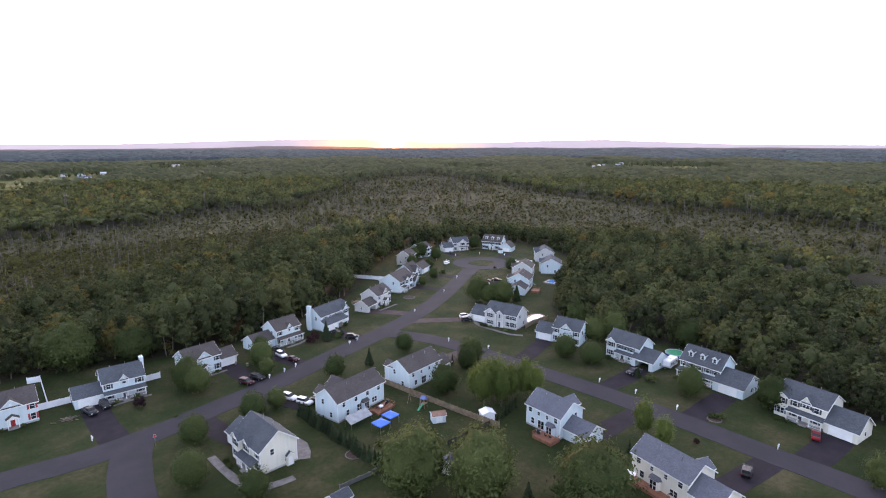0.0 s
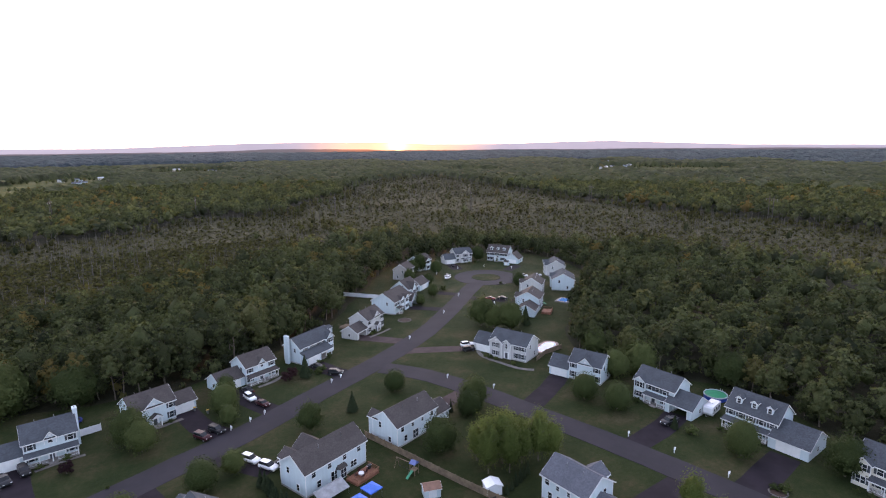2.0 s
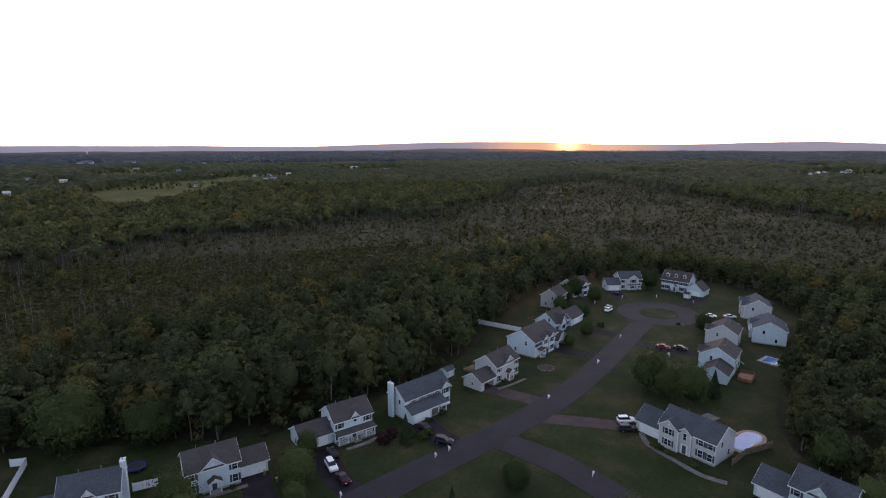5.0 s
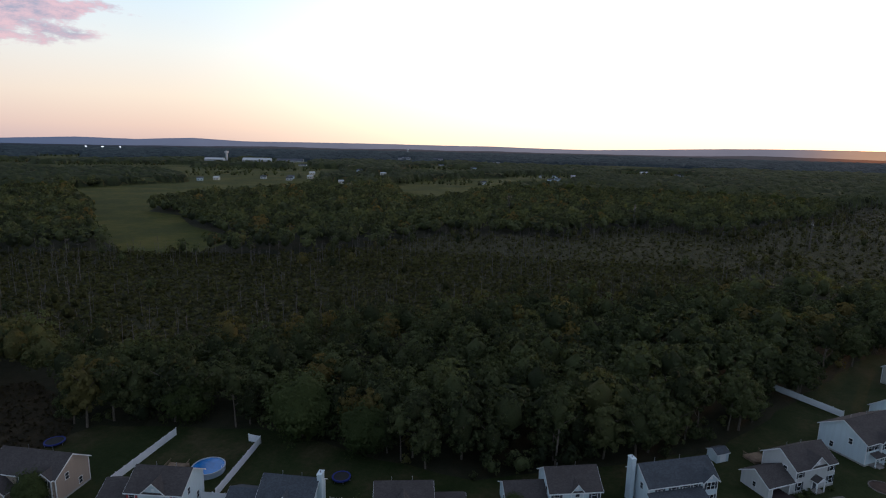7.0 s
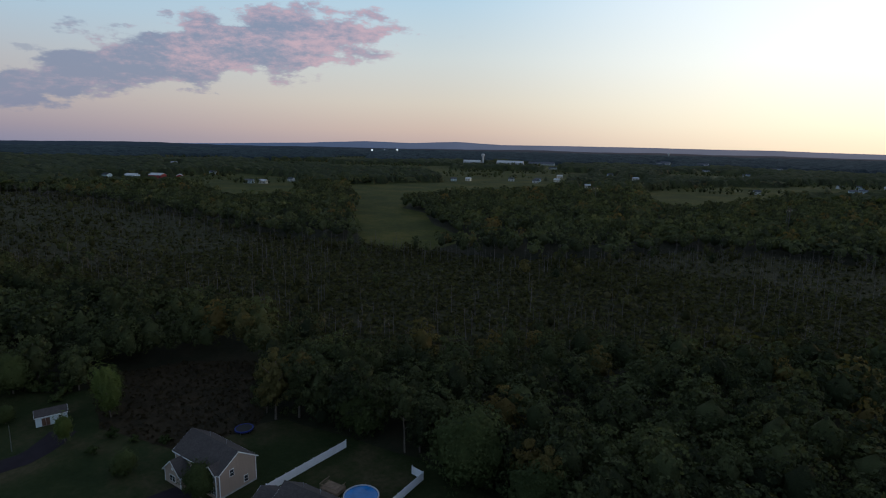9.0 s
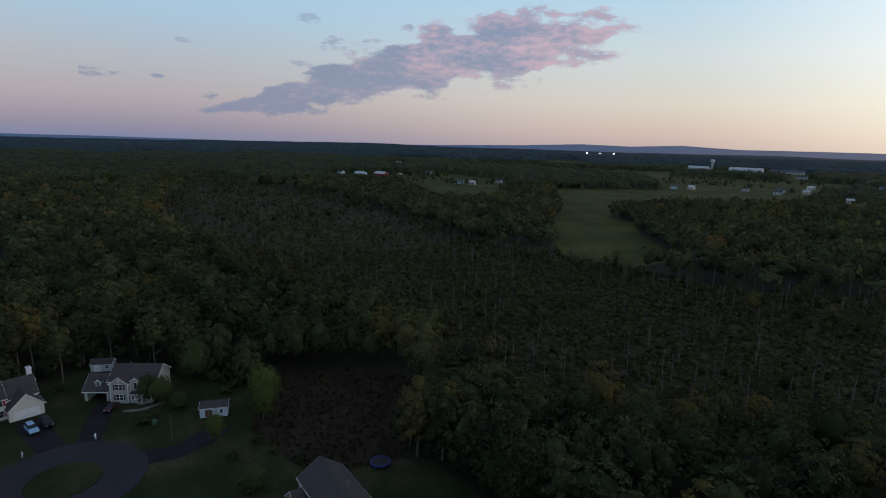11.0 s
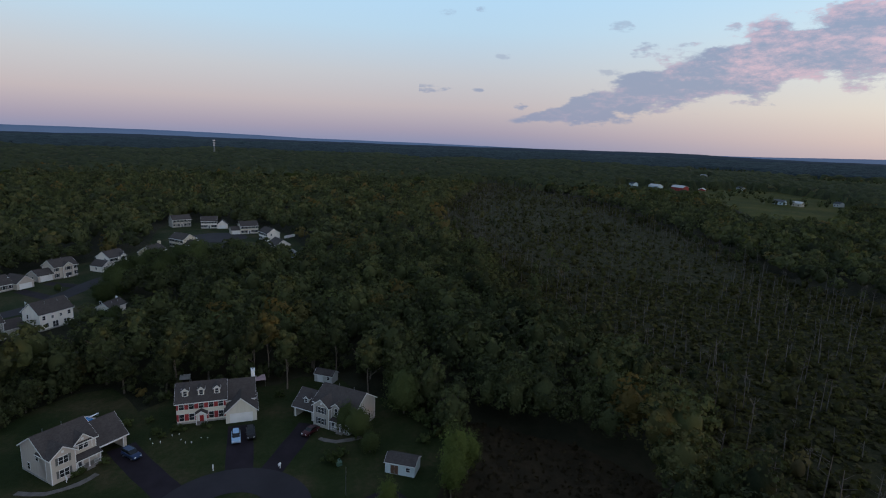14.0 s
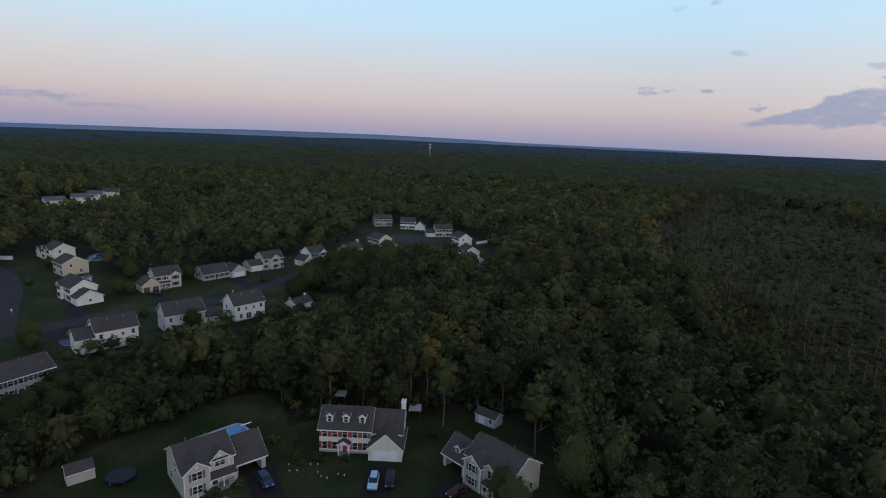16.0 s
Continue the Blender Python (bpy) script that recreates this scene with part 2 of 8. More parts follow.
ROOF = shingles("grey_shingles", (0.056, 0.063, 0.073))
ROOF2 = shingles("brown_grey_shingles", (0.060, 0.053, 0.052))
ROOF3 = shingles("light_grey_shingles", (0.088, 0.094, 0.112))
TRIM = plain("white_trim", (0.64, 0.645, 0.66), 0.5, vary=0.05)
SHUT = plain("dark_shutter", (0.035, 0.042, 0.055), 0.5)
RED = plain("red_shutter", (0.26, 0.025, 0.030), 0.5)
GREENSH = plain("grey_shutter", (0.10, 0.10, 0.10), 0.5)
GLASS = plain("window_glass", (0.022, 0.026, 0.032), 0.08, vary=0.3, scale=0.5, spec=0.6)
DOORW = plain("garage_door_white", (0.66, 0.66, 0.67), 0.45, vary=0.05)
DOORT = plain("garage_door_brown", (0.10, 0.055, 0.038), 0.5)
DOORR = plain("red_door", (0.30, 0.022, 0.022), 0.4)
DOORD = plain("dark_door", (0.04, 0.045, 0.06), 0.4)
STONE = plain("concrete", (0.19, 0.175, 0.165), 0.9, vary=0.2, bump=0.3)
BRICKC = plain("foundation", (0.30, 0.29, 0.28), 0.9, vary=0.2)
WOOD = plain("cedar_deck", (0.20, 0.085, 0.050), 0.7, vary=0.25, bump=0.3)
FENCEW = plain("weathered_fence", (0.175, 0.125, 0.085), 0.85, vary=0.3, bump=0.3)
VINYL = plain("white_vinyl", (0.66, 0.67, 0.70), 0.4, vary=0.05)
METAL = plain("grey_metal", (0.35, 0.36, 0.38), 0.35, 0.8)
RUBBER = plain("rubber", (0.015, 0.015, 0.016), 0.85)
TARP = plain("blue_canopy", (0.035, 0.13, 0.52), 0.5, vary=0.15)
WATER = plain("pool_water", (0.012, 0.125, 0.36), 0.06, vary=0.25, scale=0.4, spec=0.6, bump=0.1)
LINER = plain("pool_wall", (0.30, 0.36, 0.42), 0.5)
PLASTIC_G = plain("green_plastic", (0.02, 0.20, 0.10), 0.4)
BARK = plain("bark", (0.105, 0.085, 0.068), 0.95, vary=0.35, scale=3.0, bump=0.6)
DEADWOOD = plain("dead_wood", (0.092, 0.081, 0.073), 0.95, vary=0.3, scale=0.7)
ASPHALT = plain("asphalt", (0.0245, 0.0220, 0.0270), 0.9, spec=0.2, vary=0.14, scale=0.12, fine=1.4, bump=0.15)
DRIVE = plain("driveway_asphalt", (0.016, 0.012, 0.0165), 0.9, spec=0.15, vary=0.22, scale=0.25, fine=2.0, bump=0.15)
DRIVE2 = plain("old_driveway", (0.052, 0.037, 0.037), 0.9, spec=0.15, vary=0.22, scale=0.25, fine=2.0, bump=0.15)
LAWN = turf("lawn", [(0.0, (0.011, 0.018, 0.005)), (0.30, (0.016, 0.024, 0.007)), (0.55, (0.023, 0.029, 0.010)), (0.8, (0.035, 0.034, 0.015)), (1.0, (0.055, 0.047, 0.025))], 0.07, 0.9, 0.35)
FLOORM = turf("woodland_floor", [(0.0, (0.011, 0.012, 0.007)), (0.5, (0.020, 0.021, 0.012)), (1.0, (0.034, 0.030, 0.018))], 0.03, 0.4, 0.8)
MARSH = turf("marsh_floor", [(0.0, (0.013, 0.015, 0.006)), (0.35, (0.023, 0.024, 0.010)), (0.7, (0.037, 0.035, 0.015)), (1.0, (0.054, 0.048, 0.026))], 0.22, 0.9, 0.9)
FIELD = turf("hay_field", [(0.0, (0.021, 0.028, 0.003)), (0.4, (0.032, 0.038, 0.004)), (0.7, (0.049, 0.049, 0.006)), (1.0, (0.070, 0.061, 0.011))], 0.02, 0.16, 0.5)
MEADOW = turf("rough_meadow", [(0.0, (0.017, 0.014, 0.008)), (0.4, (0.024, 0.019, 0.011)), (0.75, (0.033, 0.025, 0.014)), (1.0, (0.042, 0.031, 0.018))], 0.2, 1.1, 0.8)
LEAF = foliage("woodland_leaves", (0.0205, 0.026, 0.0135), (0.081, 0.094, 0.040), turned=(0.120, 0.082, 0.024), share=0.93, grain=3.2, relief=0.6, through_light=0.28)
# paler than the near leaves: haze over the distance put into the base colour
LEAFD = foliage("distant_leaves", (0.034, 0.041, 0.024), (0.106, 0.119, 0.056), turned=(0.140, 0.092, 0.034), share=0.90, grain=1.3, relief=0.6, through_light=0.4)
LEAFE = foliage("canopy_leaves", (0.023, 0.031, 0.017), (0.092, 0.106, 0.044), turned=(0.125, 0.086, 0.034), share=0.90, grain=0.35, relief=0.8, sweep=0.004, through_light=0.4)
# blue distance haze put into the far canopy's base colour
LEAFB = foliage("hazed_canopy", (0.020, 0.034, 0.042), (0.062, 0.088, 0.094), share=1.1, grain=0.2, relief=0.8, sweep=0.004)
LEAFR = foliage("clipped_leaves", each=0.22, dark=(0.026, 0.038, 0.013), light=(0.060, 0.076, 0.026), share=1.1, grain=4.0)
LEAFY = foliage("yard_leaves", each=0.22, dark=(0.024, 0.035, 0.012), light=(0.070, 0.087, 0.030), share=1.1, grain=3.2)
LEAFC = foliage("conifer_needles", each=0.22, dark=(0.014, 0.022, 0.012), light=(0.038, 0.052, 0.026), share=1.1, grain=4.0)
LEAFP = foliage("purple_leaves", (0.016, 0.008, 0.010), (0.042, 0.018, 0.020), share=1.1, grain=4.0)
SCRUB = foliage("marsh_scrub", (0.024, 0.025, 0.010), (0.077, 0.075, 0.029), turned=(0.100, 0.084, 0.044), share=0.90, grain=1.6, relief=0.3, through_light=0.35)
DRYGRASS = foliage("dry_grass", (0.021, 0.017, 0.009), (0.044, 0.034, 0.019), share=1.1, grain=3.0)
LEAFG = foliage("pale_leaves", each=0.22, dark=(0.050, 0.068, 0.018), light=(0.110, 0.138, 0.038), share=1.1, grain=3.2, through_light=0.25)


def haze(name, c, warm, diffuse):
    """Hills many kilometres off; evening haze, warmer towards the setting sun, painted as emission."""
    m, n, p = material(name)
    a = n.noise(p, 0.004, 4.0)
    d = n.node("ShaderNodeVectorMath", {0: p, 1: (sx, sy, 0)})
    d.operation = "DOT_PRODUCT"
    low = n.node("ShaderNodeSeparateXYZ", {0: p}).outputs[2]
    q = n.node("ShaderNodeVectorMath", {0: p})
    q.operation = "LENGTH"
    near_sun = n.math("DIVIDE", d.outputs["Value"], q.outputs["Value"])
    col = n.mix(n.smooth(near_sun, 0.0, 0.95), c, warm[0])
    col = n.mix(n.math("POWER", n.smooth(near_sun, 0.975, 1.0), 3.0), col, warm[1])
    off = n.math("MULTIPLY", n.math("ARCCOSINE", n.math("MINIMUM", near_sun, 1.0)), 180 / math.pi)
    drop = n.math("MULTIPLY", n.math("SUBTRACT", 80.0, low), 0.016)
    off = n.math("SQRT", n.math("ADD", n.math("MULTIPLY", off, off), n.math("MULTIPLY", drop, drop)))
    # the sun's glare, put into the hills' own emission
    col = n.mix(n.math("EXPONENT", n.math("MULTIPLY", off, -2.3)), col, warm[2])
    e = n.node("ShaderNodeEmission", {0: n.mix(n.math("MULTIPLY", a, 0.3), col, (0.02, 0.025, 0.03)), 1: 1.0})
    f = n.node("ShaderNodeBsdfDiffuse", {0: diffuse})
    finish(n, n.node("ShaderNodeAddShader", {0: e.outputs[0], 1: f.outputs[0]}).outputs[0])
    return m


# both ridges glow: haze and sunset light are in these emission colours
HILL_FAR = haze("distant_hills_glow", (0.060, 0.092, 0.165), ((0.165, 0.155, 0.178), (0.50, 0.28, 0.15), (9.0, 5.5, 1.8)), (0.03, 0.04, 0.06))
HILL_MID = haze("middle_hills_glow", (0.010, 0.016, 0.026), ((0.050, 0.042, 0.044), (0.20, 0.075, 0.03), (1.6, 0.5, 0.10)), (0.02, 0.025, 0.03))

# ---- mesh helpers ----


class Geo:
    """Collects vertices and faces of one mesh."""

    def __init__(self):
        self.v, self.f = [], []

    def add(self, pts, faces):
        o = len(self.v)
        self.v += [tuple(p) for p in pts]
        self.f += [tuple(i + o for i in f) for f in faces]
        return self

    def box(self, x0, x1, y0, y1, z0, z1):
        return self.add([(x0, y0, z0), (x1, y0, z0), (x1, y1, z0), (x0, y1, z0), (x0, y0, z1), (x1, y0, z1), (x1, y1, z1), (x0, y1, z1)],
                        [(0, 3, 2, 1), (4, 5, 6, 7), (0, 1, 5, 4), (1, 2, 6, 5), (2, 3, 7, 6), (3, 0, 4, 7)])

    def extrude(self, prof, axis, a, b):
        """prof: points of a face across the axis ('x': (y, z), 'y': (x, z), 'z': (x, y))."""
        put = {"x": lambda p, c: (c, p[0], p[1]), "y": lambda p, c: (p[0], c, p[1]), "z": lambda p, c: (p[0], p[1], c)}[axis]
        n = len(prof)
        pts = [put(p, a) for p in prof] + [put(p, b) for p in prof]
        return self.add(pts, [tuple(range(n))[::-1], tuple(range(n, 2 * n))] + [(i, (i + 1) % n, n + (i + 1) % n, n + i) for i in range(n)])

    def slab(self, quad, th):
        """A quad thickened straight down."""
        n = len(quad)
        pts = list(quad) + [(x, y, z - th) for x, y, z in quad]
        return self.add(pts, [tuple(range(n)), tuple(range(2 * n - 1, n - 1, -1))] + [(i, n + i, n + (i + 1) % n, (i + 1) % n) for i in range(n)])

    def tube(self, p, q, r0, r1, n=8, caps=True):
        p, q = Vector(p), Vector(q)
        a = (q - p).normalized()
        u = a.orthogonal().normalized()
        v = a.cross(u)
        ring = [(math.cos(2 * math.pi * i / n), math.sin(2 * math.pi * i / n)) for i in range(n)]
        pts = [p + r0 * (c * u + s * v) for c, s in ring] + [q + r1 * (c * u + s * v) for c, s in ring]
        faces = [(i, (i + 1) % n, n + (i + 1) % n, n + i) for i in range(n)]
        if caps:
            faces += [tuple(range(n))[::-1], tuple(range(n, 2 * n))]
        return self.add(pts, faces)

    def mesh(self, name, mat, smooth=False):
        me = bpy.data.meshes.new(name)
        me.from_pydata(self.v, [], self.f)
        me.materials.append(mat)
        bm = bmesh.new()
        bm.from_mesh(me)
        bmesh.ops.recalc_face_normals(bm, faces=bm.faces)
        bm.to_mesh(me)
        bm.free()
        if smooth:
            me.polygons.foreach_set("use_smooth", [True] * len(me.polygons))
        return me


def part(name, geo, mat, parent, label="", smooth=False, m=None):
    """Links a mesh as one part under a thing or a part."""
    me = geo.mesh(name, mat, smooth) if isinstance(geo, Geo) else geo
    ob = new(name, me)
    ob.parent = parent
    if m is not None:
        ob.matrix_basis = m
    return tagged(ob, label)


def thing(name, label, category, m, group="", kind=""):
    ob = tagged(new(name), label, category, group, kind)
    ob.empty_display_size = 0.2
    ob.matrix_basis = m
    return ob


def solo(name, geo, mat, label, category, group="", kind="", m=None, smooth=False):
    ob = new(name, geo.mesh(name, mat, smooth) if isinstance(geo, Geo) else geo)
    if m is not None:
        ob.matrix_basis = m
    return tagged(ob, label, category, group, kind)


def inside(poly, x, y):
    """Which of the points lie in the polygon."""
    x, y = np.asarray(x, float), np.asarray(y, float)
    r = np.zeros(x.shape, bool)
    for (x0, y0), (x1, y1) in zip(poly, poly[1:] + poly[:1]):
        c = (y0 > y) != (y1 > y)
        r ^= c & (x < (x1 - x0) * (y - y0) / ((y1 - y0) or 1e-9) + x0)
    return r


def curve_pts(pts, step=3.0):
    """A smooth line through the points."""
    out = []
    p = [pts[0]] + list(pts) + [pts[-1]]
    for i in range(1, len(p) - 2):
        a, b, c, d = (np.array(q, float) for q in p[i - 1:i + 3])
        n = max(2, int(np.hypot(*(c - b)) / step))
        for k in range(n):
            t = k / n
            out.append(0.5 * (2 * b + (c - a) * t + (2 * a - 5 * b + 4 * c - d) * t * t + (3 * b - a - 3 * c + d) * t ** 3))
    return np.array(out + [np.array(pts[-1], float)])

# ---- ground, roads, lawns ----
NEAR = [(-52, 110), (-60, 178), (-50, 196), (-25, 201), (-5, 203), (22, 197), (45, 193), (60, 200), (78, 207), (100, 218), (118, 238), (135, 257), (156, 280), (172, 298), (205, 308), (238, 304), (264, 286),
        (270, 258), (258, 228), (237, 205), (210, 187.5), (188, 172.5), (170, 159.5), (162.5, 148), (160.5, 132), (162, 118), (174, 102), (172, 82), (167, 66), (165, 40), (160, 5), (150, -25), (60, -40), (0, 0), (-30, 60)]
SECOND = [(-50, 160), (-48, 62), (-72, 66), (-84, 63), (-97, 64), (-106, 69), (-117, 71), (-126, 75), (-129, 82), (-124, 89), (-117, 95), (-124, 100), (-130, 112), (-133, 124), (-139, 131), (-140, 141), (-131, 146), (-126, 154), (-118, 162), (-108, 168), (-100, 182), (-62, 182)]
THIRD = [(-92, 34), (-112, 24), (-128, 16), (-150, 26), (-165, 32), (-184, 44), (-205, 46), (-225, 38), (-262, 36), (-282, 58), (-284, 100), (-300, 106), (-335, 90), (-372, 76), (-398, 45), (-414, 10), (-408, -22),
         (-370, -14), (-330, 0), (-300, 6), (-275, -4), (-250, -18), (-210, -30), (-200, -62), (-220, -85), (-232, -112), (-210, -128), (-180, -112), (-150, -72), (-120, -52), (-88, -22)]
BROWN = [(-114, 176), (-104, 200), (-88, 214), (-64, 204), (-52, 190), (-56, 172), (-80, 166)]
SWAMP = [(-900, 262), (-700, 232), (-500, 184), (-395, 180), (-285, 202), (-205, 206), (-135, 230), (-90, 224), (-52, 228), (-30, 250), (-8, 272), (40, 302), (85, 318), (132, 352), (184, 388), (225, 372), (262, 330), (318, 248),
         (362, 190), (352, 100), (372, 40), (520, 40), (535, 150), (542, 223), (540, 330), (562, 506), (640, 776), (720, 1060), (560, 985), (410, 860), (337, 722), (264, 655), (204, 578), (130, 590), (62, 530), (-23, 513), (-70, 440),
         (-100, 405), (-150, 396), (-200, 388), (-262, 362), (-383, 382), (-503, 380), (-694, 376), (-895, 300)]
HAY = [(-205, 387), (-270, 440), (-308, 477), (-380, 553), (-470, 625), (-535, 697), (-605, 742), (-560, 860), (-527, 942), (-440, 985), (-340, 1010), (-290, 860), (-306, 772), (-350, 740), (-362, 680), (-350, 612), (-325, 566), (-280, 548),
       (-236, 500), (-192, 470), (-160, 445), (-158, 397), (-186, 384)]
FARMS = [[(-968, 653), (-947, 797), (-772, 786), (-660, 700), (-530, 590), (-560, 520), (-690, 560)], [(-905, 590), (-946, 760), (-852, 744), (-845, 585)], [(-805, 1251), (-712, 1209), (-560, 1169), (-430, 1131), (-405, 1035), (-510, 940)],
         [(-1762, 1803), (-1802, 2045), (-1520, 1754), (-1480, 1560)], [(-200, 1000), (-190, 1110), (-120, 1240), (30, 1360), (40, 1210), (-20, 1100), (-45, 960), (-85, 830), (-130, 810)], [(-700, 1150), (-420, 1320), (-480, 1500), (-900, 1300)],
         [(1323, 1087), (1350, 1120), (1500, 800), (1460, 740), (1250, 760)], [(-44, 1328), (-10, 1430), (45, 1492), (120, 1440), (60, 1240), (0, 1160)], [(-500, -240), (-430, -260), (-460, -200)], [(-1240, 1230), (-1130, 1420), (-900, 1500), (-860, 1380), (-1050, 1180)],
         [(-330, 1500), (-160, 1560), (-120, 1720), (-330, 1700)], [(-1500, 1250), (-1380, 1420), (-1250, 1330), (-1330, 1160)], [(220, 1560), (420, 1540), (440, 1680), (240, 1700)], [(-960, 1650), (-700, 1720), (-720, 1800), (-980, 1740)], [(-2000, 1200), (-1860, 1350), (-1720, 1200), (-1850, 1080)]]

FAR_BUILDINGS = [("red barn with white roof at the far farm", -906, 603, 20, 26, 13, 5.5, "red", "white"), ("white farm building beside the red barn", -930, 572, 20, 22, 12, 5.0, "white", "white"), ("red shed of the far farm", -884, 630, -30, 16, 10, 4.5, "red", "white"),
                 ("white farmhouse of the far farm", -960, 545, 10, 14, 9, 6.0, "white", "grey"), ("long pale works hall on the far plain", -912, 1836, 16, 92, 26, 5.5, "pale", "white"), ("pale works hall on the far plain", -808, 1868, 16, 86, 24, 5.0, "pale", "light"),
                 ("low works hall on the far plain", -1046, 1800, 14, 62, 22, 5.0, "pale", "white"), ("pale hall beyond the woods", -560, 2440, 5, 50, 20, 5, "pale", "light"), ("pale hall beyond the woods", -420, 2470, 5, 40, 20, 5, "pale", "light")]
for i, (x, y, a, wd) in enumerate(((70, 1373, 20, 15), (110, 1385, -10, 12), (40, 1360, 40, 11), (-426, 1082, 25, 14), (-395, 1100, 0, 12), (-408, 1037, 30, 13), (73, 1253, 10, 14), (1240, 1000, 30, 18), (1290, 1020, 10, 16), (1330, 1005, -20, 16), (1390, 1040, 15, 22), (1200, 985, 40, 12),
                                   (-160, 1700, 10, 20), (310, 1700, 20, 24), (-290, 1880, 15, 22), (-960, 740, 15, 14), (-1400, 900, 30, 18), (380, 1600, 0, 22), (-717, 652, 25, 17), (-697, 664, 20, 15), (-709, 729, 10, 11), (-536, 960, 30, 12), (-520, 985, 10, 11), (-465, 1049, 20, 12), (-398, 1393, 15, 15), (-305, 1286, 0, 14), (-59, 1092, 20, 11), (60, 1227, 10, 14), (-294, 999, 30, 10), (-151, 2300, 10, 34), (-620, 2700, 5, 46), (-445, 1221, 40, 13), (-640, 1600, 10, 26), (1600, 1280, 40, 20))):
    FAR_BUILDINGS.append(("pale house or barn far off among trees", x, y, a, wd * 0.85, 8.0, 4.4, ("white", "cream", "pale")[i % 3], ("light", "white", "grey")[i % 3]))

g = Geo()
R0 = 4950.0
ring = [(R0 * math.cos(2 * math.pi * i / 96), R0 * math.sin(2 * math.pi * i / 96), 0.0) for i in range(96)]
g.add(ring, [tuple(range(96))])
solo("ground", g, FLOORM, "dark woodland floor that reaches the horizon", "ground", kind="structure")


g = Geo()
outer = [(20 + 4700 * math.cos(2 * math.pi * i / 96), 110 + 4700 * math.sin(2 * math.pi * i / 96), 0.03) for i in range(96)]
inner = [(20 + 850 * math.cos(2 * math.pi * i / 96), 110 + 850 * math.sin(2 * math.pi * i / 96), 0.03) for i in range(96)]
g.add(outer + inner, [(i, (i + 1) % 96, 96 + (i + 1) % 96, 96 + i) for i in range(96)])
solo("pasture", g, FIELD, "green pasture in the clearings of the far woods", "pasture", kind="structure")


def sheet(name, poly, z, mat, label, category, step=12.0):
    """A flat patch with a softly wandering edge."""
    rng = random.Random(len(poly) * 7 + int(poly[0][0]))
    pts = []
    for (x0, y0), (x1, y1) in zip(poly, poly[1:] + poly[:1]):
        n = max(1, int(math.hypot(x1 - x0, y1 - y0) / step))
        for k in range(n):
            t = k / n
            pts.append((x0 + (x1 - x0) * t + rng.uniform(-1, 1) * step * 0.12, y0 + (y1 - y0) * t + rng.uniform(-1, 1) * step * 0.12, z))
    g = Geo()
    g.slab(pts, 0.3)
    return solo(name, g, mat, label, category, kind="structure")


sheet("lawn_near", NEAR, 0.04, LAWN, "mown suburban lawn with dry patches", "lawn", 6.0)
sheet("lawn_second", SECOND, 0.035, LAWN, "mown lawn round the lower cul-de-sac", "lawn", 6.0)
sheet("lawn_third", THIRD, 0.04, LAWN, "mown lawns of the farther street", "lawn", 6.0)
sheet("meadow", BROWN, 0.06, MEADOW, "rough brown meadow beside the white shed", "meadow", 4.0)
sheet("marsh", SWAMP, 0.05, MARSH, "marsh floor of mud, sedge and brush", "marsh", 14.0)
sheet("hay_field", HAY, 0.07, FIELD, "open yellow-green hay field between woods", "field", 14.0)
for k, f in enumerate(FARMS):
    sheet("farm_field", f, 0.07 + 0.012 * k, FIELD, "far green farm field", "field", 30.0)


def ribbon(pts, width, z, crown=0.06):
    """A road's surface: cambered, with rounded edges that dip below the turf."""
    c = curve_pts(pts)
    d = np.gradient(c, axis=0)
    d /= np.linalg.norm(d, axis=1)[:, None]
    nrm = np.stack([-d[:, 1], d[:, 0]], 1)
    rng = random.Random(int(width * 100 + pts[0][0]))
    g = Geo()
    v, f = [], []
    for i, (p, q) in enumerate(zip(c, nrm)):
        wob = rng.uniform(-0.12, 0.12)
        for s, dz in ((-1.02, -0.2), (-1.0, 0.0), (-0.5, crown * 0.75), (0.0, crown), (0.5, crown * 0.75), (1.0, 0.0), (1.02, -0.2)):
            v.append((p[0] + q[0] * s * (width / 2 + wob), p[1] + q[1] * s * (width / 2 + wob), z + dz))
    for i in range(len(c) - 1):
        for k in range(6):
            f.append((7 * i + k, 7 * i + k + 1, 7 * i + k + 8, 7 * i + k + 7))
    return g.add(v, f)


def disc(cx, cy, r, z, n=56, inner=0.0, squash=1.0, turn=0.0):
    g = Geo()
    o = [(cx + r * math.cos(a + turn), cy + squash * r * math.sin(a + turn), z) for a in (2 * math.pi * i / n for i in range(n))]
    if not inner:
        return g.slab(o, 0.3)
    i_ = [(cx + inner * math.cos(a + turn), cy + squash * inner * math.sin(a + turn), z) for a in (2 * math.pi * i / n for i in range(n))]
    v = o + i_ + [(x, y, zz - 0.3) for x, y, zz in o + i_]
    f = []
    for i in range(n):
        j = (i + 1) % n
        f += [(i, j, n + j, n + i), (2 * n + j, 2 * n + i, 3 * n + i, 3 * n + j), (i, 2 * n + i, 2 * n + j, j), (n + j, 3 * n + j, 3 * n + i, n + i)]
    return g.add(v, f)


MAIN = [(-68, 131), (-40, 137), (-14, 141), (2, 141), (16, 144), (34, 150), (52, 156), (75, 166), (103, 178), (129, 192), (154, 210), (178, 229), (190, 238)]
solo("road_main", ribbon(MAIN, 8.4, 0.10), ASPHALT, "curving grey asphalt street without kerbs", "road", kind="structure")
solo("road_side", ribbon([(100, 172), (108, 159), (114, 140), (118, 120), (122, 100), (126, 74), (128, 52), (130, 30), (131, -30)], 8.0, 0.115), ASPHALT, "grey asphalt side street past the houses", "road", kind="structure")
